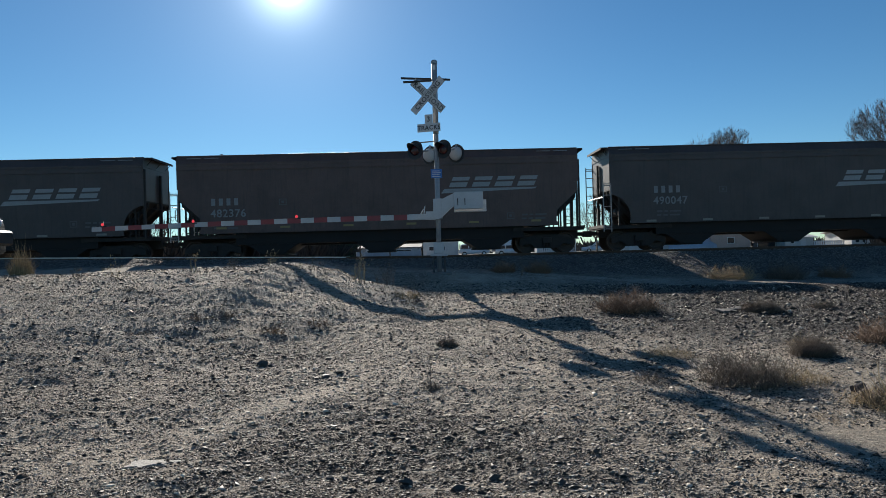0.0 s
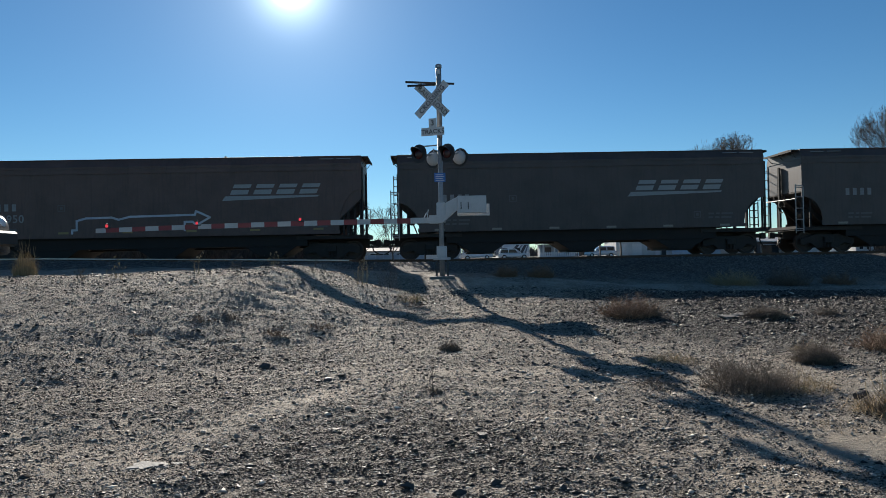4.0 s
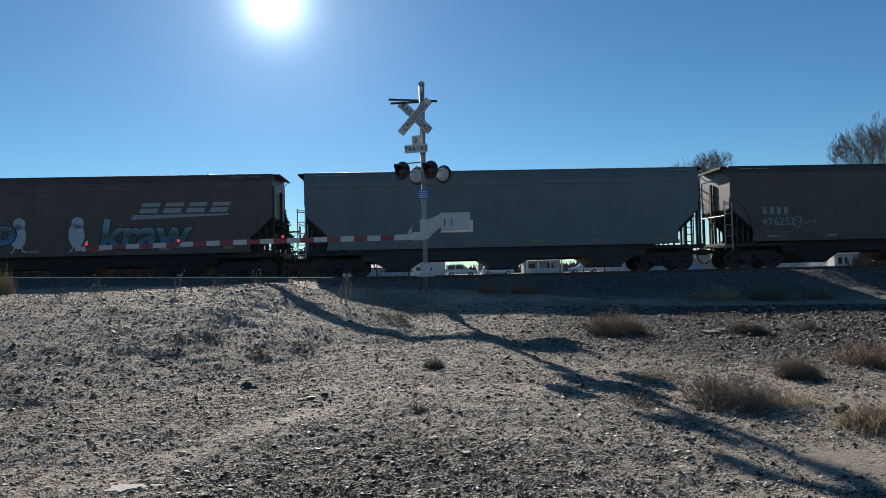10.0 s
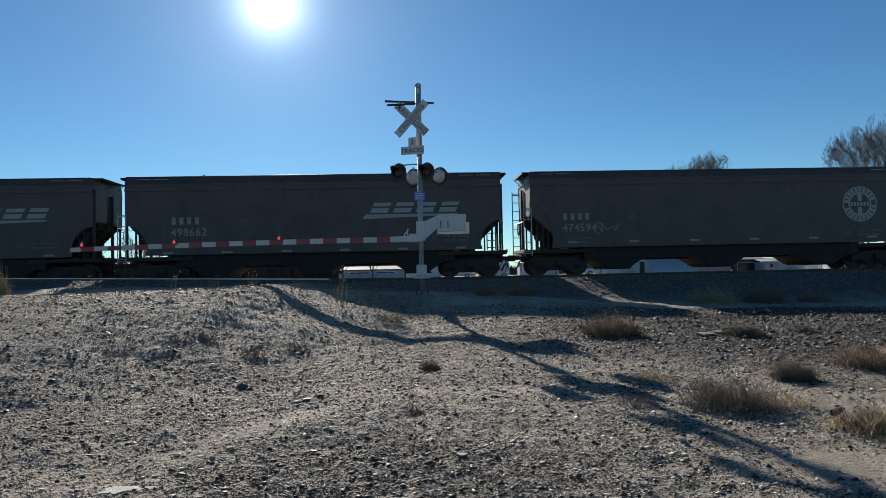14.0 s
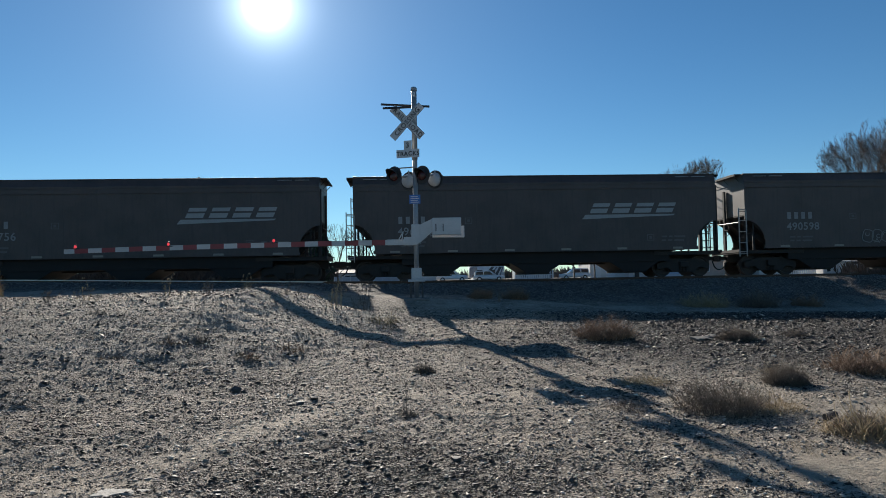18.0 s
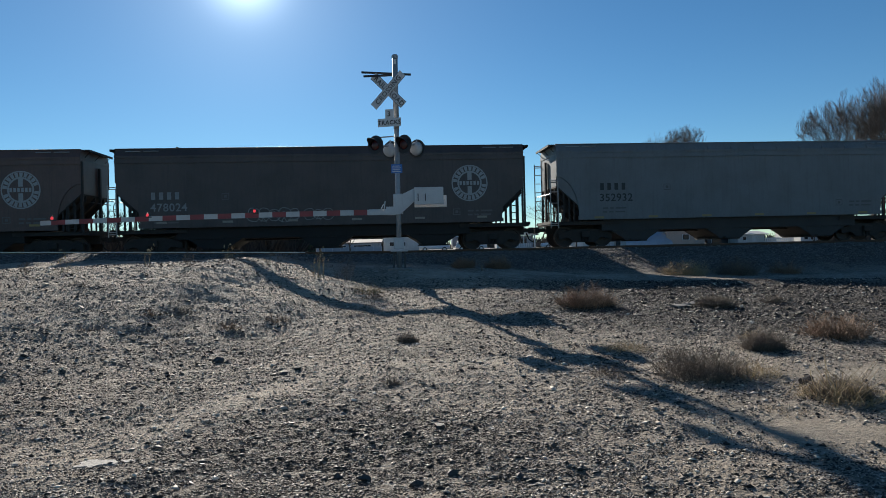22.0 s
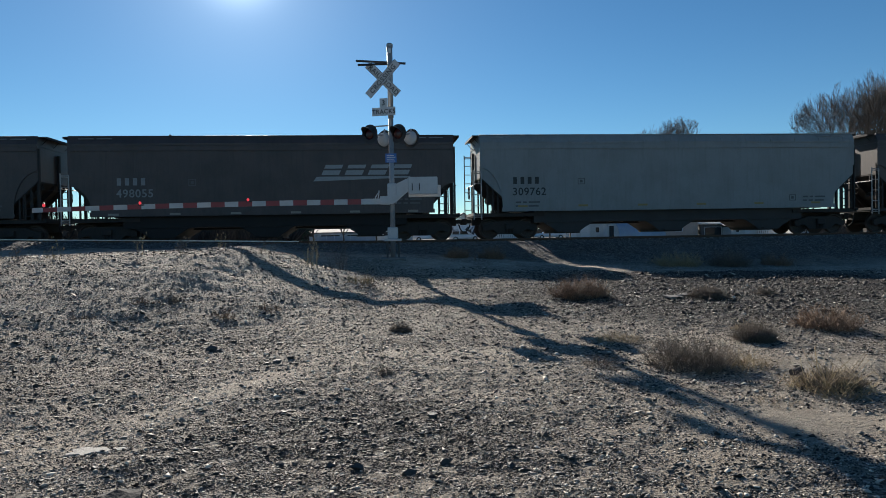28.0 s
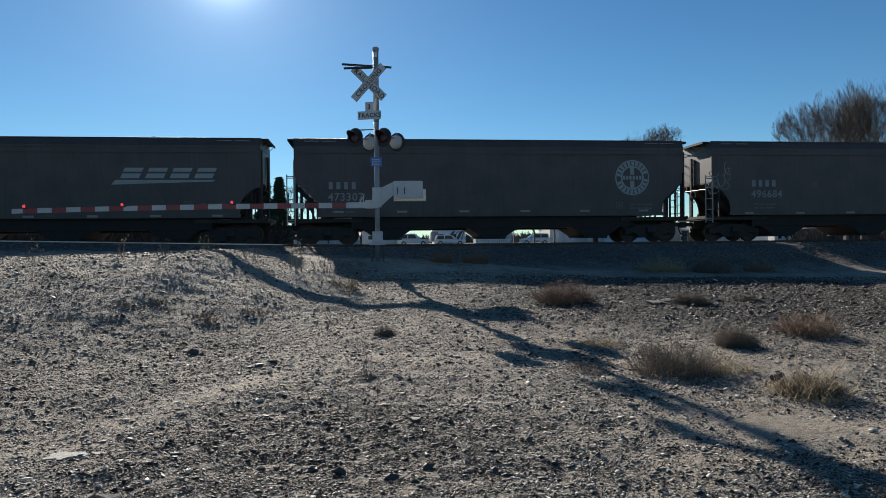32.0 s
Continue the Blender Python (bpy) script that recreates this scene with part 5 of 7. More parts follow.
def build_plants():
    surf = {"straw": STRAW, "twig": TWIGM, "red": REDW}
    for i, (kind, x, y, w, h, stems, thick, s, label) in enumerate(PLANTS):
        rng = random.Random(100 + i)
        up = {"tall_grass": 0.55, "tall_weed": 0.5}.get(kind, 0.0)
        me = plant_mesh(kind, rng, w, h, stems, thick, twigs={"straw_clump": 1, "tall_grass": 1, "tall_weed": 3}.get(kind, 5),
                        droop=2.0 if h == 0.36 or kind == "tall_grass" else 1.1 if kind in ("straw_clump", "tall_grass") else 0.25, heads=0.6 if kind == "tall_weed" else 0, upright=up)
        ob = link(kind, me, surf[s], loc=(x, y, ground_z(x, y) + bumps(x, y) - 0.02))
        tagged(ob, label, "grass" if "grass" in kind or "straw" in kind else "weed" if "weed" in kind else "bush", "dry plants of the lot")
    # one tall stalk in the tiny weed
    bm = bmesh.new()
    for a, b in (((0, 0, 0), (0.01, 0, 0.2)), ((0.01, 0, 0.2), (0.0, 0, 0.36)), ((0, 0, 0.15), (0.04, 0, 0.24)), ((0, 0, 0.2), (-0.035, 0, 0.28))):
        rod(bm, a, b, 0.004, 4, 0.003)
    ob = part("weed_stalk", bm, TWIGM, loc=(-0.27, 7.82, ground_z(-0.27, 7.82) - 0.01))
    tagged(ob, "thin upright dry weed stalk on gravel", "weed")


build_plants()


def build_tree(x, y, z0, top, r, seed, label, limbs=8, depth=6, trunk_r=0.3, twig_r=0.011, low=0.22, forks=3):
    """A bare winter tree: limbs that fork again and again into fine, upward-bending twigs, filling a rounded crown."""
    rng = random.Random(seed)
    h = top - z0
    levels = [([], []), ([], []), ([], [])]
    hub = Vector((0, 0, h * low))

    def inside(p):
        """How far out of the crown a place lies; 1 is its edge."""
        v = (p.z - h * (low + 0.22)) / (h * (0.78 - low) if p.z > h * (low + 0.22) else h * 0.3)
        a = math.atan2(p.y, p.x)
        edge = 1.0 + 0.08 * math.sin(3 * a + seed) + 0.06 * math.sin(5 * a + 2 * seed)
        return math.sqrt((p.x * p.x + p.y * p.y) / (r * r) + v * v) / edge

    def grow(p, d, length, rad, level):
        bow = Vector((rng.gauss(0, 0.05), rng.gauss(0, 0.05), 0.04)) * length
        q = p + d * length
        out = inside(q)
        if out > 1.02:
            if level < 2:
                return
            q = p + d * length * 0.55
            if inside(q) > 1.1:
                return
        m = (p + q) / 2 + bow
        kind = 1 if level <= 2 else 2
        tip = max(rad * 0.66, twig_r * 0.5)
        sprig_rod(*levels[kind], [tuple(p), tuple(m), tuple(q)], max(rad, twig_r), max(tip, twig_r * 0.6))
        if level >= depth:
            return
        for k in range(forks if level < depth - 1 else 3):
            s = q if k < 2 else m.lerp(q, rng.uniform(0.0, 0.8))
            spread_by = rng.uniform(0.2, 0.6)
            side = d.orthogonal().normalized()
            side = Matrix.Rotation(rng.uniform(0, 6.283), 3, d) @ side
            e = (d * math.cos(spread_by) + side * math.sin(spread_by) + Vector((0, 0, 0.12))).normalized()
            grow(s, e, length * rng.uniform(0.66, 0.86), tip * rng.uniform(0.7, 0.95), level + 1)

    sprig_rod(*levels[0], [(0, 0, -0.3), tuple(hub * 0.5 + Vector((0.05, 0, 0))), tuple(hub)], trunk_r, trunk_r * 0.75)
    first = h * (1 - low) * 0.29
    for i in range(limbs):
        a = 6.283 * (i + rng.uniform(-0.3, 0.3)) / limbs
        lean = rng.uniform(0.2, 1.05) if i else 0.1
        d = Vector((math.cos(a) * math.sin(lean), math.sin(a) * math.sin(lean), math.cos(lean)))
        grow(hub * rng.uniform(0.8, 1.0), d, first * rng.uniform(0.85, 1.1), trunk_r * 0.5, 1)
    root = thing("bare_tree", pose(x, y, z0), label, "tree", "bare winter trees")
    for (v, f), nm in zip(levels, ("trunk", "limb_crown", "twig_crown")):
        me = bpy.data.meshes.new(nm)
        me.from_pydata(v, [], f)
        link(nm, me, BARK, root)


build_tree(50.4, 75, 0.9, 18.4, 7.8, 5, "wide bare deciduous tree behind the railway", 15, 7, 0.34)
build_tree(59.0, 76, 0.9, 20.3, 8.8, 11, "large bare deciduous tree behind the railway", 13, 7, 0.42)
build_tree(45.2, 131, 0.9, 21.7, 5.2, 21, "distant bare deciduous tree above the train", 9, 7, 0.22, 0.015, 0.42)
build_tree(51.0, 129, 0.9, 22.9, 4.9, 23, "distant bare deciduous tree above the train", 9, 7, 0.25, 0.015, 0.42)
build_tree(19.5, 95, 0.9, 10.5, 3.5, 31, "slim bare tree seen between the cars", 6, 5, 0.15, 0.016)
build_tree(23.0, 98, 0.9, 11.5, 3.8, 33, "slim bare tree seen between the cars", 6, 5, 0.16, 0.016)
build_tree(64.0, 92, 0.9, 9.0, 4.5, 41, "low bare tree beside the yards", 7, 5, 0.2, 0.016)
for k, tx in enumerate((-38.0, -33.5, -29.0, -25.0, -21.0, -17.5, -10.0, -7.0)):
    build_tree(tx, 78 + 3 * (k % 3), 0.9, 6.6 + 0.7 * (k % 4), 2.9, 51 + k, "slim bare tree in a thicket beyond the tracks", 6, 5, 0.12, 0.014, 0.15)


def build_conifer(x, y, z0, top, r, seed, label):
    rng = random.Random(seed)
    root = thing("conifer", pose(x, y, z0), label, "tree")
    h = top - z0
    bm = bmesh.new()
    rod(bm, (0, 0, -0.2), (0, 0, h * 0.97), 0.18, 8, 0.02)
    part("trunk", bm, BARK, root)
    verts, faces = [], []
    for _ in range(2600):
        f = rng.random() ** 0.8
        z = h * (0.08 + 0.92 * f)
        rr = r * (1 - f) ** 0.85 * rng.uniform(0.25, 1.0) * (0.8 + 0.3 * math.sin(z * 5)) + 0.03
        a = rng.uniform(0, 2 * math.pi)
        c = Vector((rr * math.cos(a), rr * math.sin(a), z - 0.18 * rr))
        out = Vector((math.cos(a), math.sin(a), rng.uniform(-0.4, 0.35)))
        side = Vector((-math.sin(a), math.cos(a), rng.uniform(-0.4, 0.4)))
        l, w = rng.uniform(0.18, 0.42), rng.uniform(0.06, 0.14)
        b = len(verts)
        verts += [tuple(c - side * w), tuple(c + side * w), tuple(c + out * l), tuple(c + Vector((0, 0, 0.1)) + out * l * 0.3)]
        faces += [(b, b + 1, b + 2), (b, b + 3, b + 2), (b + 1, b + 2, b + 3)]
    me = bpy.data.meshes.new("crown")
    me.from_pydata(verts, [], faces)
    link("crown", me, NEEDLE, root)


for tx, ty, top, r in ((-16.2, 60, 9.3, 2.3), (-13.4, 61.5, 7.3, 1.9), (-10.4, 60, 7.6, 1.4), (-9.2, 60.5, 7.0, 1.3), (-21.3, 61, 8.6, 1.9)):
    build_conifer(tx, ty, 0.9, top, r, int(-tx * 10), "dark evergreen conifer behind the tracks")


# ---- loose stones and litter ----
def build_rocks():
    rng = random.Random(9)
    spots = [(0.205, 5.96, 0.06), (-2.6, 9.56, 0.1), (-2.45, 9.5, 0.07), (-1.59, 8.74, 0.07), (-1.45, 8.95, 0.06), (-1.68, 8.6, 0.06), (-1.5, 8.5, 0.05),
             (0.85, 8.9, 0.045), (0.55, 9.3, 0.04), (0.35, 9.1, 0.035), (-1.1, 6.4, 0.045), (-3.1, 8.0, 0.05), (1.4, 6.4, 0.04), (0.7, 4.75, 0.05), (-0.35, 4.85, 0.06),
             (-0.55, 4.95, 0.05), (0.0, 4.7, 0.06), (0.25, 4.85, 0.05), (-0.9, 5.0, 0.045), (2.6, 5.6, 0.04), (1.05, 5.35, 0.045), (-3.3, 7.0, 0.04), (-2.9, 6.2, 0.035), (-1.72, 4.27, 0.19)]
    for x, y, s in spots:
        bm = bmesh.new()
        bmesh.ops.create_icosphere(bm, subdivisions=1 if s < 0.15 else 2, radius=s * 0.8)
        o = Vector((rng.uniform(0, 50), rng.uniform(0, 50), 0))
        for v in bm.verts:
            v.co *= 1 + (0.9 if s < 0.15 else 0.4) * noise.noise(v.co * (1.7 / s) + o)
            v.co.z *= 0.6 if s < 0.15 else 0.42
        ob = part("rock", bm, ASPHALT if s < 0.15 else mat("dark_rock", (0.045, 0.04, 0.036), 0.9, grain=0.5, grain_scale=30, bump=0.6, bump_scale=30), loc=(x, y, ground_z(x, y) + bumps(x, y) + s * 0.2))
        tagged(ob, "dark lump of broken asphalt on gravel", "rock", "asphalt lumps on the lot")
    for x, y, w, tilt in ((5.4, 14.1, 0.15, 5), (5.68, 14.4, 0.13, -6)):
        bm = bmesh.new()
        box(bm, -w, w, -0.13, 0.13, -0.04, 0.04, 0.015)
        for v in bm.verts:
            v.co += Vector((rng.uniform(-0.05, 0.05), rng.uniform(-0.05, 0.05), rng.uniform(-0.02, 0.02)))
        ob = part("stone_slab", bm, mat("slab_stone", (0.26, 0.24, 0.21), 0.85, grain=0.6, grain_scale=25, stain=0.5, stain_scale=6, bump=0.6), loc=(x, y, ground_z(x, y) + bumps(x, y) + 0.0))
        ob.rotation_euler = (radians(4), radians(tilt), radians(tilt * 3))
        tagged(ob, "flat grey slab of broken stone on gravel", "stone")
    bm = bmesh.new()
    rod(bm, (0, 0, 0), (0.13, 0.05, 0.03), 0.038, 9, 0.03)
    ob = part("wood_stub", bm, BARK, loc=(4.02, 7.2, ground_z(4.02, 7.2) + bumps(4.02, 7.2) + 0.035))
    tagged(ob, "short dark stub of dead wood on dirt", "wood")
    bm = bmesh.new()
    pts = [(0.15 * math.cos(a) * rng.uniform(0.6, 1.2), 0.12 * math.sin(a) * rng.uniform(0.45, 1.2)) for a in np.linspace(0, 2 * math.pi, 18)[:-1]]
    prism(bm, pts, "z", -0.02, 0.004)
    pts = [(0.24 + 0.07 * math.cos(a) * rng.uniform(0.6, 1.2), 0.03 + 0.04 * math.sin(a) * rng.uniform(0.5, 1.2)) for a in np.linspace(0, 2 * math.pi, 12)[:-1]]
    prism(bm, pts, "z", -0.02, 0.002)
    ob = part("concrete_chip", bm, mat("pale_chip", (0.5, 0.46, 0.4), 0.85, grain=0.6, grain_scale=30, stain=0.4, stain_scale=14, bump=0.5), loc=(-2.38, 5.38, ground_z(-2.38, 5.38) + bumps(-2.38, 5.38) + 0.008))
    tagged(ob, "flat pale chip of concrete in the dirt", "stone")


build_rocks()

# ---- the town beyond the tracks ----
GZ = 0.89


def wall_paint(name, c, **k):
    return mat(name, c, 0.8, grain=0.2, grain_scale=6, stain=0.35, stain_scale=0.6, **k)


WALLW, WALLP, WALLG = wall_paint("siding_white", (0.62, 0.62, 0.6)), wall_paint("wall_beige_pink", (0.55, 0.42, 0.35)), wall_paint("wall_blue_grey", (0.35, 0.4, 0.46))
ROOFG, ROOFD, ROOFL = wall_paint("roof_grey", (0.3, 0.3, 0.31)), wall_paint("roof_dark", (0.12, 0.11, 0.11)), wall_paint("roof_pale", (0.52, 0.52, 0.52))
GLASSD = mat("dark_window", (0.03, 0.035, 0.04), 0.1)
TRIMW = mat("white_trim", (0.7, 0.7, 0.69), 0.6, grain=0.15)


def house(name, x0, x1, y, depth, eave, ridge, wall, roof, openings, label, axis="x", over=0.3):
    """A small building seen from its front at y. openings: kind, x from the left, width, sill, head."""
    root = thing(name, pose((x0 + x1) / 2, y, GZ), label, "building")
    w = (x1 - x0) / 2
    bm = bmesh.new()
    cuts = sorted(openings, key=lambda o: o[1])
    x = -w
    for kind, ox, ow, s, h in cuts:
        a, b = -w + ox, -w + ox + ow
        if a > x:
            box(bm, x, a, 0, 0.2, -0.3, eave)
        if s > 0:
            box(bm, a, b, 0, 0.2, -0.3, s)
        box(bm, a, b, 0, 0.2, h, eave)
        x = b
    box(bm, x, w, 0, 0.2, -0.3, eave)
    part("front_wall", bm, wall, root)
    for nm, (a, b, c, d) in (("side_wall", (-w, -w + 0.2, 0.203, depth)), ("side_wall", (w - 0.2, w, 0.203, depth)), ("back_wall", (-w + 0.203, w - 0.203, depth - 0.2, depth))):
        bm = bmesh.new()
        box(bm, a, b, c, d, -0.3, eave)
        part(nm, bm, wall, root)
    bm = bmesh.new()
    if axis == "x":
        prism(bm, [(-over, eave + 0.004), (depth / 2, ridge), (depth + over, eave + 0.004), (depth + over, eave + 0.15), (depth / 2, ridge + 0.16), (-over, eave + 0.15)], "x", -w - over, w + over)
    else:
        prism(bm, [(-w - over, eave + 0.004), (0, ridge), (w + over, eave + 0.004), (w + over, eave + 0.15), (0, ridge + 0.16), (-w - over, eave + 0.15)], "y", -over, depth + over)
    part("roof", bm, roof, root)
    if axis != "x":
        bm = bmesh.new()
        prism(bm, [(-w, eave), (w, eave), (0, ridge - 0.003)], "y", 0.003, 0.19)
        part("gable", bm, wall, root)
    for kind, ox, ow, s, h in cuts:
        a, b = -w + ox, -w + ox + ow
        bm = bmesh.new()
        for bx in ((a, b, h - 0.08, h), (a, b, s, s + 0.08), (a, a + 0.08, s + 0.081, h - 0.081), (b - 0.08, b, s + 0.081, h - 0.081)):
            box(bm, bx[0], bx[1], -0.03, 0.1, bx[2], bx[3])
        fr = part("window_frame" if kind == "window" else "door_frame", bm, TRIMW, root)
        bm = bmesh.new()
        if kind == "window":
            box(bm, a + 0.08, b - 0.08, 0.06, 0.08, s + 0.08, h - 0.08)
            part("pane", bm, GLASSD, fr)
        else:
            for k in range(4):
                z0, z1 = s + 0.08 + (h - s - 0.16) * k / 4, s + 0.08 + (h - s - 0.16) * (k + 1) / 4 - 0.02
                box(bm, a + 0.08, b - 0.08, 0.05, 0.08, z0, z1)
            part("door_panel", bm, TRIMW if kind == "door" else wall, fr)
    return root


house("garage", 26.3, 34.0, 115, 9, 2.7, 3.3, WALLW, ROOFG, [("door", 0.5, 1.3, 0, 2.1), ("door", 2.6, 1.5, 0, 2.1), ("window", 4.9, 0.8, 0.9, 1.9), ("door", 6.3, 1.0, 0, 2.05)], "low white garage with panel doors")
house("house", 41.3, 47.6, 113, 8, 2.6, 3.1, WALLP, ROOFG, [("window", 2.6, 1.2, 0.9, 1.9)], "beige house with one dark window")
house("house", 52.6, 57.0, 112, 6, 1.5, 2.0, WALLW, ROOFL, [("window", 0.8, 0.7, 0.6, 1.3), ("door", 2.4, 0.8, 0, 1.45)], "low white lean-to house with a pale roof", over=0.5)
house("shed", 48.9, 53.4, 115, 6, 2.0, 2.75, ROOFD, ROOFL, [("window", 0.6, 3.0, 0.1, 1.6)], "open dark carport under a pale roof", over=0.5)
house("long_house", 63.0, 66.8, 112, 8, 2.1, 2.9, WALLW, ROOFL, [("window", 0.5, 0.8, 0.5, 1.7), ("window", 1.6, 0.6, 0.5, 1.7), ("door", 2.6, 0.8, 0, 1.9)], "low white house with pale eaves", over=0.5)
house("barn", 67.2, 71.0, 113, 8, 2.0, 2.7, ROOFD, ROOFD, [("door", 1.2, 1.6, 0, 1.7)], "dark low barn beside the white house")
house("house", 7.6, 12.4, 120, 8, 2.5, 4.6, WALLW, ROOFD, [("window", 1.2, 1.0, 0.9, 1.9), ("door", 3.0, 0.9, 0, 2.0)], "white gabled house with a dark roof", axis="y")
house("carport_house", -14.4, -5.0, 113, 7, 1.55, 2.1, WALLG, ROOFD, [("window", 1.0, 3.2, 0.9, 1.35), ("window", 5.2, 3.0, 0.9, 1.35)], "low grey house under a dark roof with a pale edge", over=0.4)
house("trailer", -4.8, 1.4, 124, 4, 2.7, 2.9, WALLW, ROOFG, [("window", 1.0, 0.9, 1.0, 1.8), ("window", 3.0, 0.9, 1.0, 1.8)], "white site trailer behind the parked cars")
house("long_house", -32.0, -22.0, 118, 8, 2.5, 3.6, WALLG, ROOFD, [("window", 1.5, 1.2, 0.9, 1.9), ("window", 5.5, 1.2, 0.9, 1.9)], "grey house among bare trees")


def build_pavilion():
    root = thing("porch_house", pose(17.2, 114, GZ), "grey gabled porch on white columns", "building")
    bm = bmesh.new()
    prism(bm, [(-3.4, 2.3), (0, 3.9), (3.4, 2.3), (3.4, 2.45), (0, 4.07), (-3.4, 2.45)], "y", -0.5, 6)
    part("roof", bm, ROOFG, root)
    bm = bmesh.new()
    prism(bm, [(-3.0, 2.305), (3.0, 2.305), (0, 3.7)], "y", -0.2, 0.0)
    part("gable", bm, WALLW, root)
    bm = bmesh.new()
    box(bm, -3.0, 3.0, 2.5, 6.0, -0.3, 2.3)
    part("house_wall", bm, WALLG, root)
    for x in (-2.8, -1.0, 1.0, 2.8):
        bm = bmesh.new()
        box(bm, x - 0.1, x + 0.1, -0.2, 0.0, -0.2, 2.3, 0.015)
        part("column", bm, TRIMW, root)
    for x in (-1.7, 1.4):
        bm = bmesh.new()
        box(bm, x - 0.5, x + 0.5, 2.44, 2.497, 0.6, 1.8)
        part("window", bm, GLASSD, root)


build_pavilion()


def build_quonset():
    root = thing("quonset_hut", pose(38.2, 112, GZ, 0, 0, 12), "arched metal hut with a ribbed blue-grey roof", "building")
    metal = mat("corrugated_metal", (0.4, 0.45, 0.52), 0.4, 0.4, grain=0.2, stain=0.3, stain_scale=0.5)
    n, r = 14, 2.65
    arc = [(r * math.cos(math.pi * k / n), r * math.sin(math.pi * k / n) * 1.02) for k in range(n + 1)]
    for k in range(12):
        bm = bmesh.new()
        a0, a1 = -4.2 + k * 0.7, -4.2 + k * 0.7 + 0.69
        q = 1.0 if k % 2 else 1.012
        prism(bm, [(u * q + 2.65, v * q) for u, v in arc] + [(u * (q - 0.03) + 2.65, v * (q - 0.03)) for u, v in reversed(arc)], "x", a0, a1)
        part("roof_sheet", bm, metal, root)
    for a in (-4.1, 4.1):
        bm = bmesh.new()
        prism(bm, [(u * 0.965 + 2.65, v * 0.965) for u, v in arc], "x", a - 0.05, a + 0.05)
        part("end_wall", bm, WALLW, root)
    bm = bmesh.new()
    box(bm, -4.17, -4.152, 1.9, 3.4, 0.0, 2.0)
    part("door", bm, GLASSD, root)


build_quonset()


def build_fence(x0, x1, y, label):
    root = thing("fence", pose(x0, y, GZ), label, "fence")
    n = int((x1 - x0) / 0.35)
    bm = bmesh.new()
    box(bm, -0.13, 0.13, -0.02, 0.02, -0.1, 1.0)
    slat = bpy.data.meshes.new("slat")
    bm.to_mesh(slat)
    bm.free()
    slat.materials.append(TRIMW)
    for i in range(n):
        link("slat", slat, None, root, loc=(0.15 + i * 0.35, 0, 0))
    for z in (0.25, 0.8):
        bm = bmesh.new()
        box(bm, 0, x1 - x0, 0.023, 0.06, z, z + 0.08)
        part("rail", bm, TRIMW, root)


build_fence(57.2, 62.6, 113, "low white slat fence between two houses")
build_fence(13.6, 19.5, 112, "low white slat fence before the porch")


def build_yard_wall(x0, x1, y, tall):
    root = thing("yard_wall", pose(x0, y, GZ), "low grey board wall before the carport house", "wall")
    n = int((x1 - x0) / 1.2)
    step = (x1 - x0) / n
    for i in range(n):
        bm = bmesh.new()
        box(bm, i * step + 0.02, (i + 1) * step - 0.02, -0.03, 0.03, -0.2, tall, 0.01)
        part("panel", bm, WALLG, root)
    for i in range(n + 1):
        bm = bmesh.new()
        box(bm, i * step - 0.05, i * step + 0.05, 0.033, 0.13, -0.2, tall + 0.06)
        part("post", bm, TRIMW, root)


build_yard_wall(-14.6, -4.6, 110, 1.05)


def build_travel_trailer(x0, x1, y, tall):
    """A caravan along x with slanting stripes on its side."""
    root = thing("travel_trailer", pose((x0 + x1) / 2, y, GZ), "white travel trailer with slanting grey stripes", "trailer")
    w = (x1 - x0) / 2
    bm = bmesh.new()
    prism(bm, [(-w, 0.55), (-w + 0.05, tall - 0.35), (-w + 0.4, tall), (w - 0.25, tall), (w, tall - 0.3), (w, 0.9), (w - 0.3, 0.5)], "y", 0.0, 2.3)
    bmesh.ops.bevel(bm, geom=bm.edges[:], offset=0.06, segments=2, affect="EDGES")
    smooth(part("shell", bm, mat("trailer_white", (0.68, 0.69, 0.7), 0.4, grain=0.1, stain=0.3, stain_scale=0.8), root))
    stripe, dark = wall_paint("stripe_grey", (0.22, 0.23, 0.26)), wall_paint("stripe_dark", (0.07, 0.075, 0.09))
    for k, (a, b, lean, m) in enumerate(((-w + 0.15, 1.1, 0.0, stripe), (-0.6, 0.5, 1.3, dark), (0.35, 0.25, 1.1, stripe), (1.1, 0.45, 0.8, dark), (1.9, 0.2, 0.5, stripe))):
        bm = bmesh.new()
        z0, z1 = 0.75, tall - 0.25
        prism(bm, [(a, z0), (a + b, z0), (min(a + b + lean, w - 0.1), z1), (min(a + lean, w - 0.15), z1)], "y", -0.012 - 0.004 * (k % 2), -0.004)
        part("stripe", bm, m, root)
    for a in (-1.1, 0.9):
        bm = bmesh.new()
        box(bm, a - 0.4, a + 0.4, -0.03, -0.022, 1.2, 1.75, 0.003)
        part("window", bm, GLASSD, root)
    for a in (-0.45, 0.45):
        bm = bmesh.new()
        lathe(bm, [(0.08, -0.1), (0.3, -0.1), (0.34, -0.05), (0.34, 0.1), (0.08, 0.1)], 16, "y")
        part("wheel", bm, MATS["hose_rubber"], root, loc=(a, 0.2, 0.34))
    bm = bmesh.new()
    rod(bm, (w - 0.1, 1.15, 0.5), (w + 0.9, 1.15, 0.45), 0.05, 6)
    rod(bm, (w + 0.7, 1.15, 0.5), (w + 0.7, 1.15, -0.05), 0.035, 6)
    part("hitch", bm, ROOFD, root)


build_travel_trailer(6.3, 11.8, 110, 2.45)

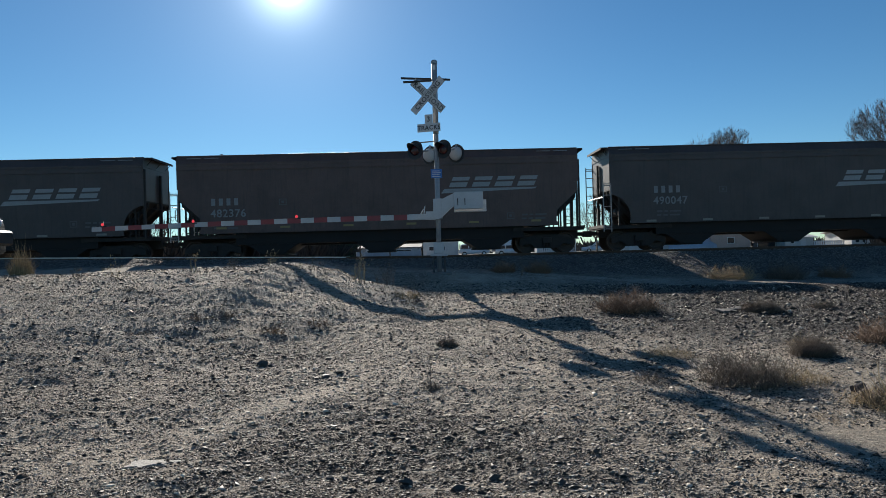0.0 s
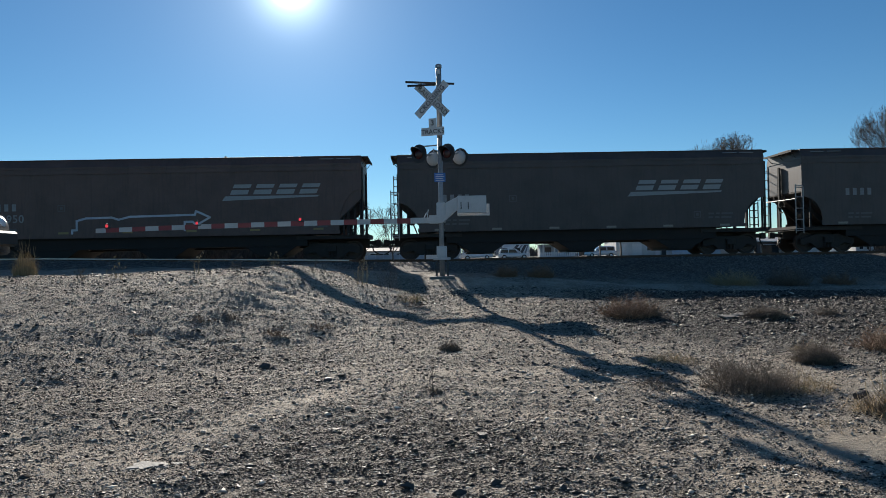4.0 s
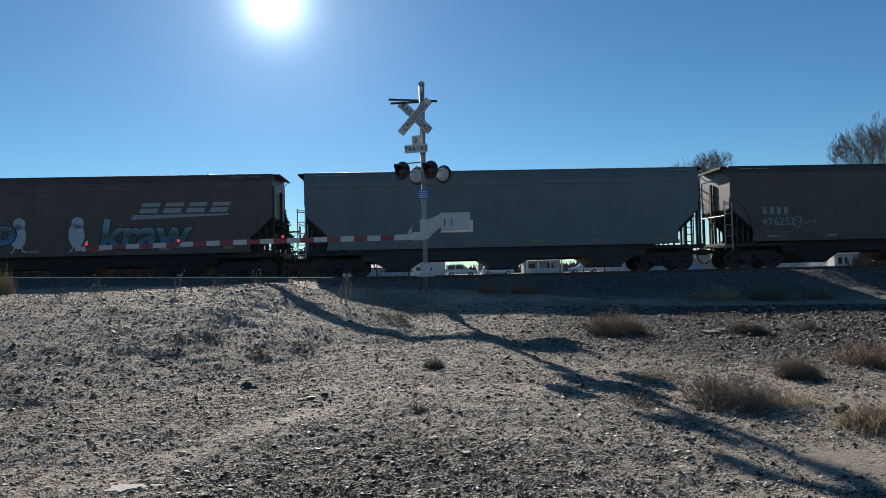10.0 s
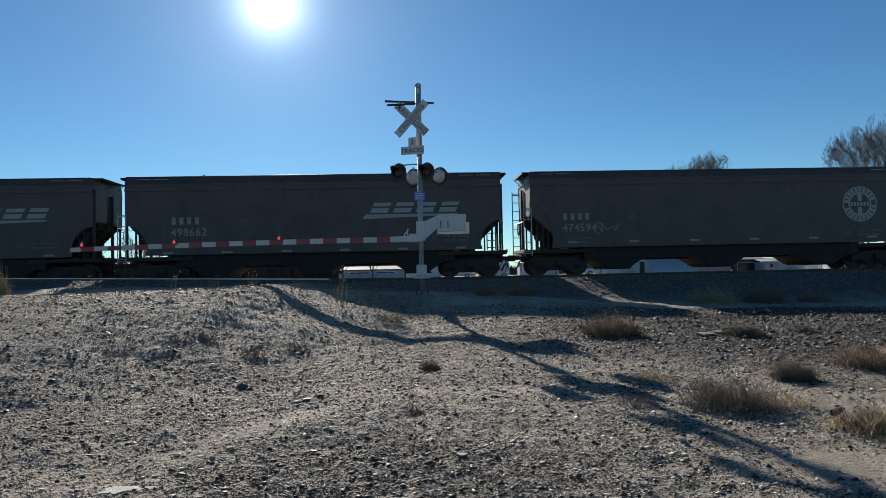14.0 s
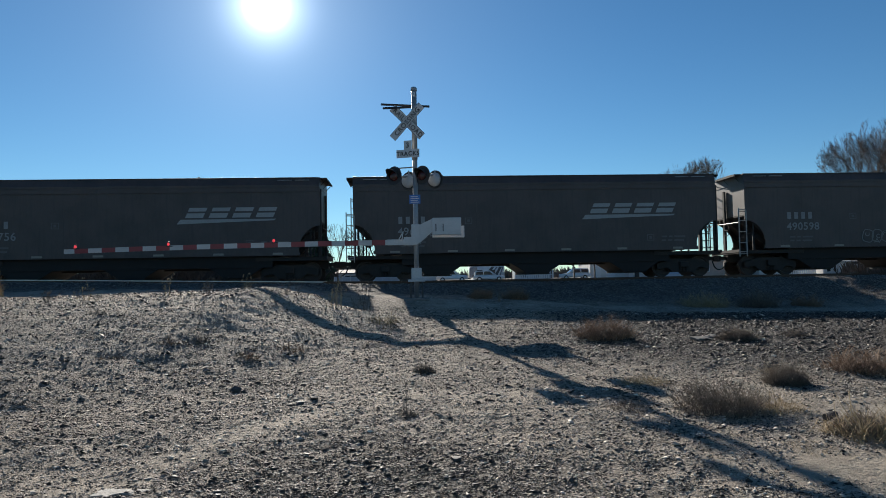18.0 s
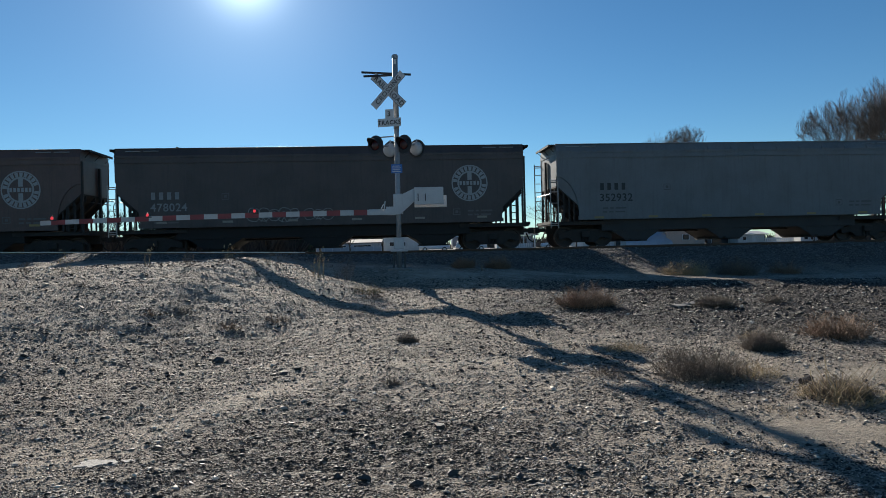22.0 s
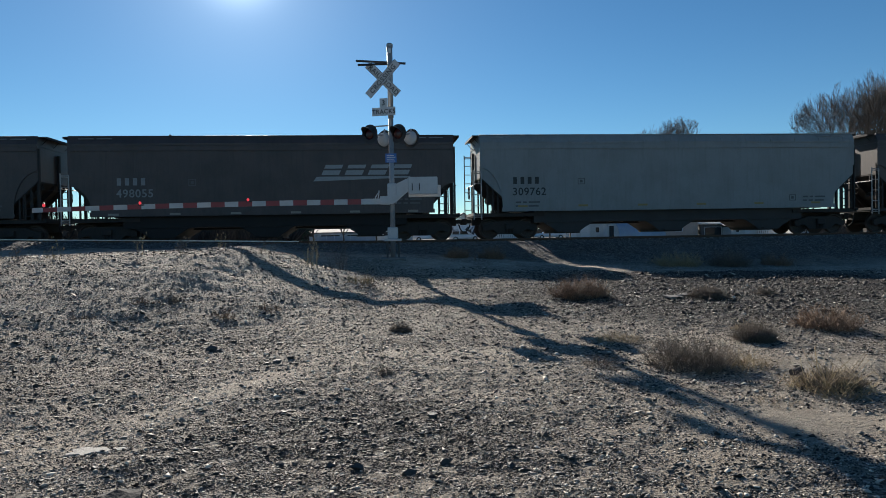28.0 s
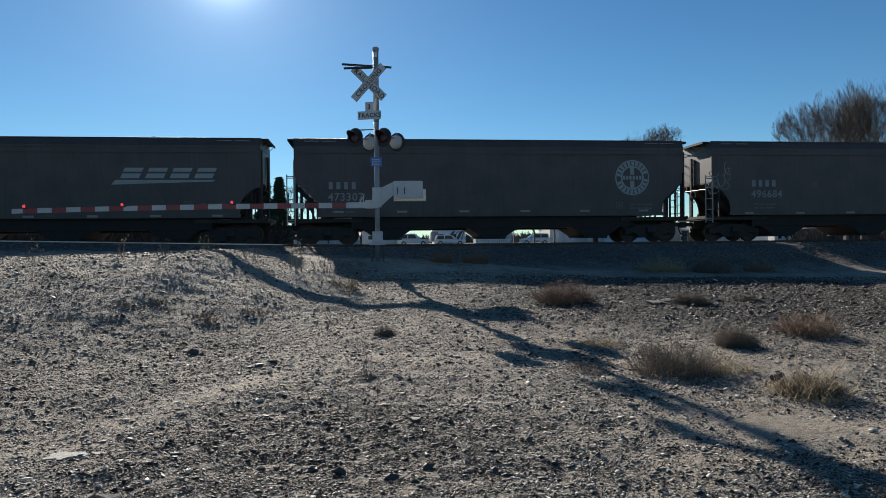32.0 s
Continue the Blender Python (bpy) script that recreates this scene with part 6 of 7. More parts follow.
PAINTW = mat("car_white", (0.72, 0.73, 0.74), 0.25, spec=0.6, grain=0.05)
PAINTD = mat("car_dark", (0.05, 0.055, 0.06), 0.22, spec=0.6, grain=0.05)
TYRE = mat("tyre_rubber", (0.02, 0.02, 0.02), 0.85, grain=0.3)
RIM = mat("wheel_rim", (0.45, 0.46, 0.47), 0.35, 0.8)
LAMPC = mat("headlamp_glass", (0.75, 0.76, 0.78), 0.12, spec=0.7)


def build_car(m, paint, label, tall=1.0, pickup=False, side=None, bumper=False):
    """A car along x, its nose at +x, standing on z=0."""
    root = thing("parked_car", m, label, "car")
    t = tall
    bm = bmesh.new()
    side = side or [(-2.3, 0.35), (-2.35, 0.8), (-2.25, 1.0 * t), (1.1, 1.02 * t), (2.1, 0.92 * t), (2.32, 0.72), (2.3, 0.35)]
    prism(bm, side, "y", -0.92, 0.92)
    bmesh.ops.bevel(bm, geom=bm.edges[:], offset=0.05, segments=2, affect="EDGES")
    smooth(part("body", bm, paint, root))
    cab = [(-2.2, 1.0 * t), (-1.95, 1.72 * t), (0.15, 1.76 * t), (1.15, 1.0 * t)] if not pickup else [(-0.9, 1.0 * t), (-0.75, 1.74 * t), (0.45, 1.76 * t), (1.2, 1.0 * t)]
    bm = bmesh.new()
    prism(bm, cab, "y", -0.8, 0.8)
    bmesh.ops.bevel(bm, geom=bm.edges[:], offset=0.07, segments=2, affect="EDGES")
    smooth(part("cabin", bm, paint, root))
    for s in (-1, 1):
        bm = bmesh.new()
        xl = cab[1][0] + 0.12
        xm = (xl + cab[2][0]) / 2
        for a, b in ((xl - 0.1, xm - 0.05), (xm + 0.05, cab[2][0] + 0.35)):
            prism(bm, [(a, 1.1 * t), (a + 0.06, 1.6 * t), (min(b, cab[2][0] - 0.02), 1.6 * t), (b, 1.1 * t)], "y", s * 0.802, s * 0.812)
        part("side_window", bm, GLASSD, root)
        bm = bmesh.new()
        lathe(bm, [(0.1, -0.11), (0.16, -0.06), (0.13, 0.05), (0.05, 0.09)], 12, "x")
        smooth(part("headlight", bm, LAMPC, root, loc=(2.13 if bumper else 2.2, s * 0.68, 1.36 if bumper else 0.78)))
        bm = bmesh.new()
        box(bm, -0.1, 0.1, min(0, s * 0.24), max(0, s * 0.24), -0.09, 0.09, 0.03)
        part("side_mirror", bm, paint, root, loc=(0.85, s * 0.83, 1.12 * t))
        bm = bmesh.new()
        box(bm, -0.03, 0.03, -0.12, 0.12, -0.14, 0.14, 0.01)
        if bumper:
            continue
        part("tail_light", bm, LENS, root, loc=(-2.33, s * 0.74, 0.88 * t))
    if bumper:
        bm = bmesh.new()
        box(bm, 2.16, 2.38, -0.98, 0.98, 0.8, 1.18, 0.06)
        part("front_bumper", bm, PAINTD, root, "dark painted steel bumper")
    bm = bmesh.new()
    x0, z0, x1, z1 = cab[2][0], cab[2][1], cab[3][0], cab[3][1]
    prism(bm, [(x0 + 0.1, z0 - 0.06), (x0 + 0.12, z0 - 0.045), (x1 + 0.0, z1 + 0.06), (x1 - 0.02, z1 + 0.04)], "y", -0.7, 0.7)
    part("windscreen", bm, GLASSD, root)
    for x in (-1.45, 1.45):
        for s in (-1, 1):
            wheel = new("wheel")
            wheel.parent, wheel.location = root, (x, s * 0.83, 0.36)
            bm = bmesh.new()
            lathe(bm, [(0.2, -0.11), (0.33, -0.11), (0.36, -0.08), (0.36, 0.08), (0.33, 0.11), (0.2, 0.11)], 18, "y")
            part("tyre", bm, TYRE, wheel)
            bm = bmesh.new()
            lathe(bm, [(0.05, -0.125), (0.2, -0.115), (0.2, 0.115), (0.05, 0.125)], 14, "y")
            part("rim", bm, RIM, wheel)


build_car(pose(3.5, 106, GZ), PAINTW, "white estate car parked beyond the tracks", 1.05)
build_car(pose(8.9, 105, GZ), PAINTW, "white car parked before a travel trailer", 0.92)
build_car(pose(-13.2, 16.5, ground_z(-12.6, 16.5) - 0.02), PAINTD, "dark tall pickup waiting at the crossing gate", 1.38, True,
          [(-2.6, 0.6), (-2.6, 1.5), (0.4, 1.58), (1.7, 1.66), (1.98, 1.6), (2.14, 1.47), (2.22, 1.25), (2.22, 0.6)], True)
build_car(pose(22.5, 109, GZ, 0, 0, 180), PAINTW, "white car parked before the fence")


def build_pole(x, y, top, label, arm=True):
    root = thing("utility_pole", pose(x, y, GZ), label, "utility pole")
    wood = mat("pole_wood", (0.16, 0.12, 0.09), 0.9, grain=0.5, grain_scale=12)
    bm = bmesh.new()
    rod(bm, (0, 0, -0.3), (0, 0, top - GZ), 0.16, 8, 0.1)
    part("pole", bm, wood, root)
    if arm:
        bm = bmesh.new()
        box(bm, -1.1, 1.1, -0.06, 0.06, top - GZ - 0.6, top - GZ - 0.46)
        part("crossarm", bm, wood, root)
        for px in (-1.0, -0.5, 0.5, 1.0):
            bm = bmesh.new()
            lathe(bm, [(0.04, 0), (0.06, 0.05), (0.03, 0.14)], 8, "z")
            part("insulator", bm, RIM, root, loc=(px, 0, top - GZ - 0.46))


build_pole(-19.25, 60, 10.4, "thin wooden pole rising over the train", False)
build_pole(-13.8, 66, 6.2, "wooden utility pole with a crossarm")


def clump_field(name, spots, material, label):
    """Ragged brush: many small leaning slivers on each spot x, y, width, height."""
    rng = random.Random(77)
    verts, faces = [], []
    for x, y, w, h, n in spots:
        z0 = ground_z(x, y)
        for _ in range(n):
            ox, oy = rng.gauss(0, w * 0.4), rng.gauss(0, w * 0.3)
            top = h * (0.35 + 0.65 * rng.random()) * math.exp(-(ox / w) ** 2)
            lean = rng.gauss(0, 0.3) * top
            t = w * rng.uniform(0.02, 0.07)
            b = len(verts)
            verts += [(x + ox - t, y + oy, z0 - 0.1), (x + ox + t, y + oy + t, z0 - 0.1), (x + ox + lean + t * 0.6, y + oy, z0 + top * 0.7), (x + ox + lean * 1.4, y + oy + t, z0 + top)]
            faces += [(b, b + 1, b + 2), (b, b + 2, b + 3)]
    me = bpy.data.meshes.new(name)
    me.from_pydata(verts, [], faces)
    tagged(link(name, me, material), label, "brush", kind="stuff")


def build_brush():
    rng = random.Random(78)
    brush = mat("far_brush", (0.11, 0.09, 0.075), 0.95, island=0.4)
    far = []
    for _ in range(420):
        a, d = radians(rng.uniform(-55, 55)), rng.uniform(230, 330)
        far.append((d * math.sin(a), d * math.cos(a), rng.uniform(4, 9), rng.uniform(2.0, 5.0), 34))
    clump_field("far_brush", far, brush, "distant brown brush and bare woods")
    near = [(rng.uniform(-48, -8.5), rng.uniform(44, 54), rng.uniform(1.0, 2.2), rng.uniform(1.6, 3.0), 150) for _ in range(110)]
    near += [(rng.uniform(-30, -2), rng.uniform(132, 146), rng.uniform(1.5, 3.0), rng.uniform(3.0, 5.0), 170) for _ in range(75)]
    near.sort()
    clump_field("thicket", near, mat("thicket_twigs", (0.075, 0.065, 0.05), 0.95, island=0.5), "dark bare thicket along the far side of the tracks")
    right = [(rng.uniform(66, 100), rng.uniform(100, 125), rng.uniform(1.5, 3.0), rng.uniform(1.5, 3.2), 120) for _ in range(60)]
    clump_field("brush", right, brush, "brown bare brush beside the yards")


build_brush()

# ---- paint sprayed on the cars ----
def spray(name, c, second=None):
    return mat(name, c, 0.55, grain=0.25, grain_scale=14, stain=0.45, stain_scale=1.8, second=second)


G_PALE, G_BLUE, G_INK = spray("spray_pale_blue", (0.42, 0.45, 0.56)), spray("spray_blue", (0.05, 0.2, 0.55)), spray("spray_ink", (0.02, 0.025, 0.06))
G_WHITE, G_GREY = spray("spray_white", (0.55, 0.57, 0.62)), spray("spray_grey", (0.26, 0.26, 0.25))
G_RED, G_SKY = spray("spray_dull_red", (0.16, 0.04, 0.04)), spray("spray_sky", (0.12, 0.22, 0.38), (0.24, 0.32, 0.44))


def oval(cx, cz, rx, rz, n=18, tilt=0.0, square=1.0):
    pts = []
    for k in range(n):
        a = 2 * math.pi * k / n
        u, v = math.copysign(abs(math.cos(a)) ** square, math.cos(a)) * rx, math.copysign(abs(math.sin(a)) ** square, math.sin(a)) * rz
        pts.append((cx + u * math.cos(tilt) - v * math.sin(tilt), cz + u * math.sin(tilt) + v * math.cos(tilt)))
    return pts


def paint(car, name, shapes, material, layer=0):
    """Flat painted shapes on the side of a car; each layer lies a hair further out."""
    bm = bmesh.new()
    y = SIDE_Y - 0.001 - layer * 0.005
    for kind, data, *w in shapes:
        if kind == "fill":
            flat(bm, data, y - 0.003, y)
        else:
            stroke(bm, data, w[0], y - 0.003, y)
    return part(name, bm, material, car)


def fading_spray(name, low, middle, high, height_of):
    """Sprayed colour that fades from low through middle to high over a height in metres."""
    m = spray(name, low)
    nt = m.node_tree
    sep = nt.nodes.new("ShaderNodeSeparateXYZ")
    nt.links.new(nt.nodes.new("ShaderNodeTexCoord").outputs["Object"], sep.inputs[0])
    k = nt.nodes.new("ShaderNodeMapRange")
    k.inputs["From Max"].default_value = height_of
    nt.links.new(sep.outputs["Z"], k.inputs["Value"])
    r = nt.nodes.new("ShaderNodeValToRGB")
    r.color_ramp.elements.new(0.5)
    for e, (pos, c) in zip(r.color_ramp.elements, ((0.1, low), (0.5, middle), (0.8, high))):
        e.position, e.color = pos, (*c, 1)
    nt.links.new(k.outputs[0], r.inputs[0])
    nt.links.new(r.outputs[0], nt.nodes["Principled BSDF"].inputs["Base Color"])
    return m


def squiggle(rng, x0, x1, z0, z1, n):
    pts = [(x0, (z0 + z1) / 2)]
    for k in range(1, n + 1):
        x = x0 + (x1 - x0) * k / n
        pts.append((x + rng.uniform(-0.12, 0.12), rng.uniform(z0, z1)))
    return pts


def loop(cx, cz, rx, rz, a0=0.0, a1=2 * math.pi, n=14):
    return [(cx + rx * math.cos(a0 + (a1 - a0) * k / n), cz + rz * math.sin(a0 + (a1 - a0) * k / n)) for k in range(n + 1)]


def bubble_row(car, x0, x1, z0, z1, n, fill, ink, seed, width=0.05, square=0.75):
    rng = random.Random(seed)
    fills, lines = [], []
    w = (x1 - x0) / n
    for k in range(n):
        cx, cz = x0 + w * (k + 0.5), (z0 + z1) / 2 + rng.uniform(-0.05, 0.05) * (z1 - z0)
        o = oval(cx, cz, w * rng.uniform(0.42, 0.64), (z1 - z0) / 2 * rng.uniform(0.72, 1.05), 18, rng.uniform(-0.35, 0.35), square * rng.uniform(0.8, 1.3))
        fills.append(("fill", o))
        lines.append(("line", o + [o[0]], width))
        a = rng.uniform(0, 6.28)
        lines.append(("line", loop(cx + w * rng.uniform(-0.15, 0.15), cz + (z1 - z0) * rng.uniform(-0.05, 0.18), w * 0.2, (z1 - z0) * 0.14, a, a + rng.uniform(2.2, 5.0), 9), width))
        if k % 2:
            lines.append(("line", [(cx - w * 0.3, z0), (cx - w * 0.05, z0 + (z1 - z0) * 0.28), (cx + w * 0.2, z0 - 0.02)], width))
    if fill:
        for k, f in enumerate(fills):
            paint(car, "sprayed_letter", [f], fill, k % 3)
    paint(car, "sprayed_outline", lines, ink, 3)


def decorate():
    by_tag = {}
    for (car, _), row in zip(TRAIN, CARS):
        if row[6]:
            by_tag.setdefault(row[6], []).append((car, LENGTH[row[2]] / 2))
    for car, h in by_tag.get("block", []):
        rng = random.Random(1)
        x0, w = h - 7.5, 0.98
        seams = []
        for k in range(6):
            cx = x0 + w * (k + 0.5)
            up, down = rng.uniform(0.45, 0.62), rng.uniform(0.5, 0.66)
            for j, (ox, cz, rx, rz) in enumerate(((rng.uniform(-0.1, 0.1), 2.32, up, 0.36), (rng.uniform(-0.12, 0.12), 1.78, down, 0.4), (0.0, 2.05, 0.5, 0.4))):
                o = oval(cx + ox, cz, rx, rz, 18, rng.uniform(-0.2, 0.2), 0.85)
                paint(car, "sprayed_letter", [("fill", o)], G_PALE if k < 4 else G_GREY, (k + j) % 4)
                if j < 2:
                    seams.append(("line", loop(cx + ox, cz, rx, rz, *((0.2, 3.1) if j == 0 else (3.4, 6.1)), 12), 0.05))
            seams.append(("line", [(cx + 0.45, 2.5), (cx + 0.52, 2.2), (cx + 0.4, 2.0), (cx + 0.55, 1.75), (cx + 0.5, 1.5)], 0.055))
            bend = rng.uniform(-0.12, 0.12)
            seams.append(("line", [(cx - 0.4, 2.05 + bend), (cx - 0.15, 2.1 + bend), (cx + 0.15, 1.98 - bend)], 0.05))
        paint(car, "sprayed_outline", seams, G_INK, 5)
        paint(car, "sprayed_scrawl", [("line", squiggle(random.Random(2), h - 2.6, h - 1.5, 2.3, 2.9, 9), 0.03)], G_GREY, 4)
    for car, h in by_tag.get("arrow", []):
        x = -h + 5.8
        p = [(x - 0.1, 1.4), (x - 0.1, 1.55), (x + 0.1, 1.55), (x + 0.1, 1.95), (x + 0.5, 2.06), (x + 1.6, 2.08), (x + 1.9, 1.98), (x + 2.4, 2.1), (x + 5.2, 2.14), (x + 5.25, 2.3), (x + 5.85, 2.02), (x + 5.25, 1.68), (x + 5.1, 1.84), (x + 4.75, 1.84), (x + 4.75, 1.46)]
        paint(car, "sprayed_arrow", [("line", p, 0.09)], G_WHITE)
    for car, h in by_tag.get("mural", []):
        rng = random.Random(5)
        lines = []
        for k in range(26):
            cx, cz = -h + 3.9 + rng.uniform(0, 5.2), 2.15 + rng.uniform(-0.55, 0.65)
            a = rng.uniform(0, 6)
            lines.append(("line", loop(cx, cz, rng.uniform(0.15, 0.45), rng.uniform(0.1, 0.35), a, a + rng.uniform(2, 5), 9), 0.035))
        for one in lines:
            paint(car, "sprayed_swirl", [one], G_GREY)
        paint(car, "sprayed_panel", [("fill", [(-h + 8.7, 1.45), (-h + 11.4, 1.45), (-h + 10.6, 1.72), (-h + 9.1, 1.72)])], G_PALE, 1)
        paint(car, "sprayed_patch", [("fill", oval(-h + 9.75, 2.25, 0.33, 0.5))], spray("spray_tan", (0.32, 0.28, 0.22)), 1)
    for car, h in by_tag.get("bubbles", []):
        x = -h + 4.1
        paint(car, "sprayed_cloud", [("fill", oval(x + 3.2, 2.15, 3.3, 0.75, 24, 0, 0.8))], G_RED)
        for k, (cx, cz, rx, rz) in enumerate(((0.15, 1.72, 0.25, 0.32), (0.75, 2.05, 0.45, 0.68), (1.45, 2.05, 0.42, 0.68), (2.15, 2.1, 0.42, 0.62), (3.8, 2.1, 0.45, 0.6), (5.0, 2.15, 0.62, 0.72), (6.9, 1.75, 0.4, 0.35))):
            o = oval(x + cx, cz, rx, rz, 20, 0, 0.8)
            paint(car, "sprayed_letter", [("fill", o)], G_WHITE, 1 + k % 2)
            paint(car, "sprayed_outline", [("line", o + [o[0]], 0.05)], G_BLUE, 3)
        paint(car, "sprayed_base", [("fill", [(x, 1.38), (x + 2.9, 1.38), (x + 2.9, 1.5), (x, 1.5)]), ("fill", [(x + 4.2, 1.38), (x + 7.3, 1.38), (x + 7.3, 1.52), (x + 4.2, 1.52)])], G_WHITE, 2)
        paint(car, "sprayed_face", [("line", loop(x + 0.9, 1.85, 0.35, 0.28), 0.04), ("line", [(x + 0.4, 1.8), (x + 1.4, 1.8)], 0.04), ("line", [(x + 0.5, 1.7), (x + 1.3, 1.7)], 0.04),
                                    ("line", loop(x + 5.4, 1.75, 0.35, 0.25), 0.04), ("line", loop(x + 5.4, 1.75, 0.12, 0.25), 0.03), ("line", [(x + 5.05, 1.75), (x + 5.75, 1.75)], 0.03)], G_BLUE, 4)
        paint(car, "sprayed_scrawl", [("line", squiggle(random.Random(4), x + 7.8, x + 8.6, 1.9, 2.5, 10), 0.03)], G_GREY)
    for car, h in by_tag.get("scrawl", []):
        rng = random.Random(8)
        x = -h + 0.65
        paint(car, "sprayed_scrawl", [("line", squiggle(rng, x, x + 1.3, 3.0, 3.4, 12), 0.035), ("line", squiggle(rng, x + 0.1, x + 1.5, 2.55, 2.9, 12), 0.035)], G_GREY)
    for car, h in by_tag.get("blue_script", []):
        for text, x, s, w, base in (("chep", -h + 3.9, 1.6, 3.4, 1.78), ("kraw", -h + 10.8, 1.8, 3.9, 1.5)):
            me = text_mesh(text, s, 0.05, 0.95, 0.003)
            tw = max(v.co.x for v in me.vertices)
            me.transform(Matrix(((w / tw, 0, 0.16, 0), (0, 1, 0, 0), (0, 0, 1, 0), (0, 0, 0, 1))))
            rim = text_mesh(text, s, 0.1, 0.95, 0.003)
            rim.transform(Matrix(((w / tw, 0, 0.16, 0), (0, 1, 0, 0), (0, 0, 1, 0), (0, 0, 0, 1))))
            link("sprayed_rim", rim, G_INK, car, loc=(x, SIDE_Y - 0.002, base))
            link("sprayed_word", me, fading_spray("spray_blue_to_pale", (0.1, 0.2, 0.38), (0.07, 0.11, 0.07), (0.25, 0.34, 0.36), 1.1), car, loc=(x, SIDE_Y - 0.007, base))
        for x in (-h + 7.45, -h + 9.9):
            paint(car, "sprayed_blob", [("fill", oval(x, 2.1, 0.34, 0.55, 18)), ("fill", oval(x + 0.05, 2.62, 0.26, 0.26, 14)), ("line", [(x - 0.15, 1.6), (x - 0.2, 1.45), (x - 0.3, 1.4)], 0.05), ("line", [(x + 0.15, 1.6), (x + 0.2, 1.45), (x + 0.35, 1.4)], 0.05)], G_WHITE)
        paint(car, "sprayed_scrawl", [("line", squiggle(random.Random(9), -h + 3.2, -h + 3.9, 2.5, 2.95, 9), 0.03)], G_GREY)
    for car, h in by_tag.get("small_scrawl", []):
        paint(car, "sprayed_scrawl", [("line", loop(-h + 3.7, 2.05, 0.18, 0.25), 0.035), ("line", squiggle(random.Random(3), -h + 3.5, -h + 4.6, 1.85, 2.35, 9), 0.035)], G_GREY)
    for car, h in by_tag.get("eyes", []):
        for x in (-h + 6.9, -h + 8.2, -h + 9.5):
            paint(car, "sprayed_eye", [("fill", oval(x, 1.72, 0.36, 0.2))], spray("spray_dark_teal", (0.05, 0.1, 0.11)))
            paint(car, "sprayed_iris", [("fill", oval(x, 1.73, 0.14, 0.13)), ("line", loop(x, 1.72, 0.37, 0.21), 0.03)], G_GREY, 1)
    for car, h in by_tag.get("ghost", []):
        bubble_row(car, -h + 6.2, -h + 8.4, 1.4, 2.0, 5, None, G_GREY, 12, 0.035)
        bubble_row(car, -h + 8.6, -h + 9.8, 1.45, 1.95, 3, None, G_GREY, 13, 0.03)
    for i, (car, h) in enumerate(by_tag.get("white_tag", [])):
        x = -h + (8.2 if i == 0 else 6.1)
        bubble_row(car, x, x + (2.0 if i == 0 else 3.0), 1.45, 2.15 if i else 2.05, 5, None, G_WHITE, 14 + i, 0.04)
    for car, h in by_tag.get("small_figure", []):
        paint(car, "sprayed_blob", [("fill", oval(-1.2, 2.0, 0.36, 0.72, 20, 0, 0.7)), ("fill", oval(-1.7, 1.42, 0.5, 0.1))], G_PALE)
    for car, h in by_tag.get("blue_block", []):
        bubble_row(car, -h + 4.7, -h + 7.1, 1.45, 2.6, 6, G_BLUE, G_INK, 21, 0.04, 0.35)
        bubble_row(car, -h + 7.3, -h + 10.3, 1.45, 2.75, 7, G_BLUE, G_INK, 22, 0.04, 0.5)
        paint(car, "sprayed_scrawl", [("line", squiggle(random.Random(6), -h + 11.2, -h + 12.6, 1.7, 2.4, 9), 0.04)], G_INK)
    for car, h in by_tag.get("curls", []):
        for k, x in enumerate((-4.0, -2.1, -0.8, 0.6, 2.0, 4.1)):
            # one letter: capped bar with a spiral, leaning stems and a foot
            w = 1.15 if k in (0, 5) else 0.8
            cap = [(x - w, 3.12), (x - w + 0.15, 3.28), (x - 0.3, 3.3), (x + 0.05, 3.32), (x + 0.24, 3.4)]
            curl = [(x + 0.02 + r * math.cos(a), 3.52 + r * math.sin(a)) for r, a in ((0.24 - 0.014 * i, -0.6 + 0.62 * i) for i in range(14))]
            flare = [(x + 0.26, 3.55), (x + 0.4, 3.3), (x + 0.36, 3.02), (x + 0.2, 2.85), (x + 0.42, 2.72)]
            left = [(x - w, 3.12), (x - w - 0.1, 2.75), (x - w + 0.1, 2.45), (x - w - 0.05, 2.15), (x - w + 0.2, 2.05)]
            stem = [(x - 0.05, 3.2), (x - 0.35, 2.75), (x - 0.2, 2.35), (x - 0.5, 2.05), (x - 0.25, 1.95)]
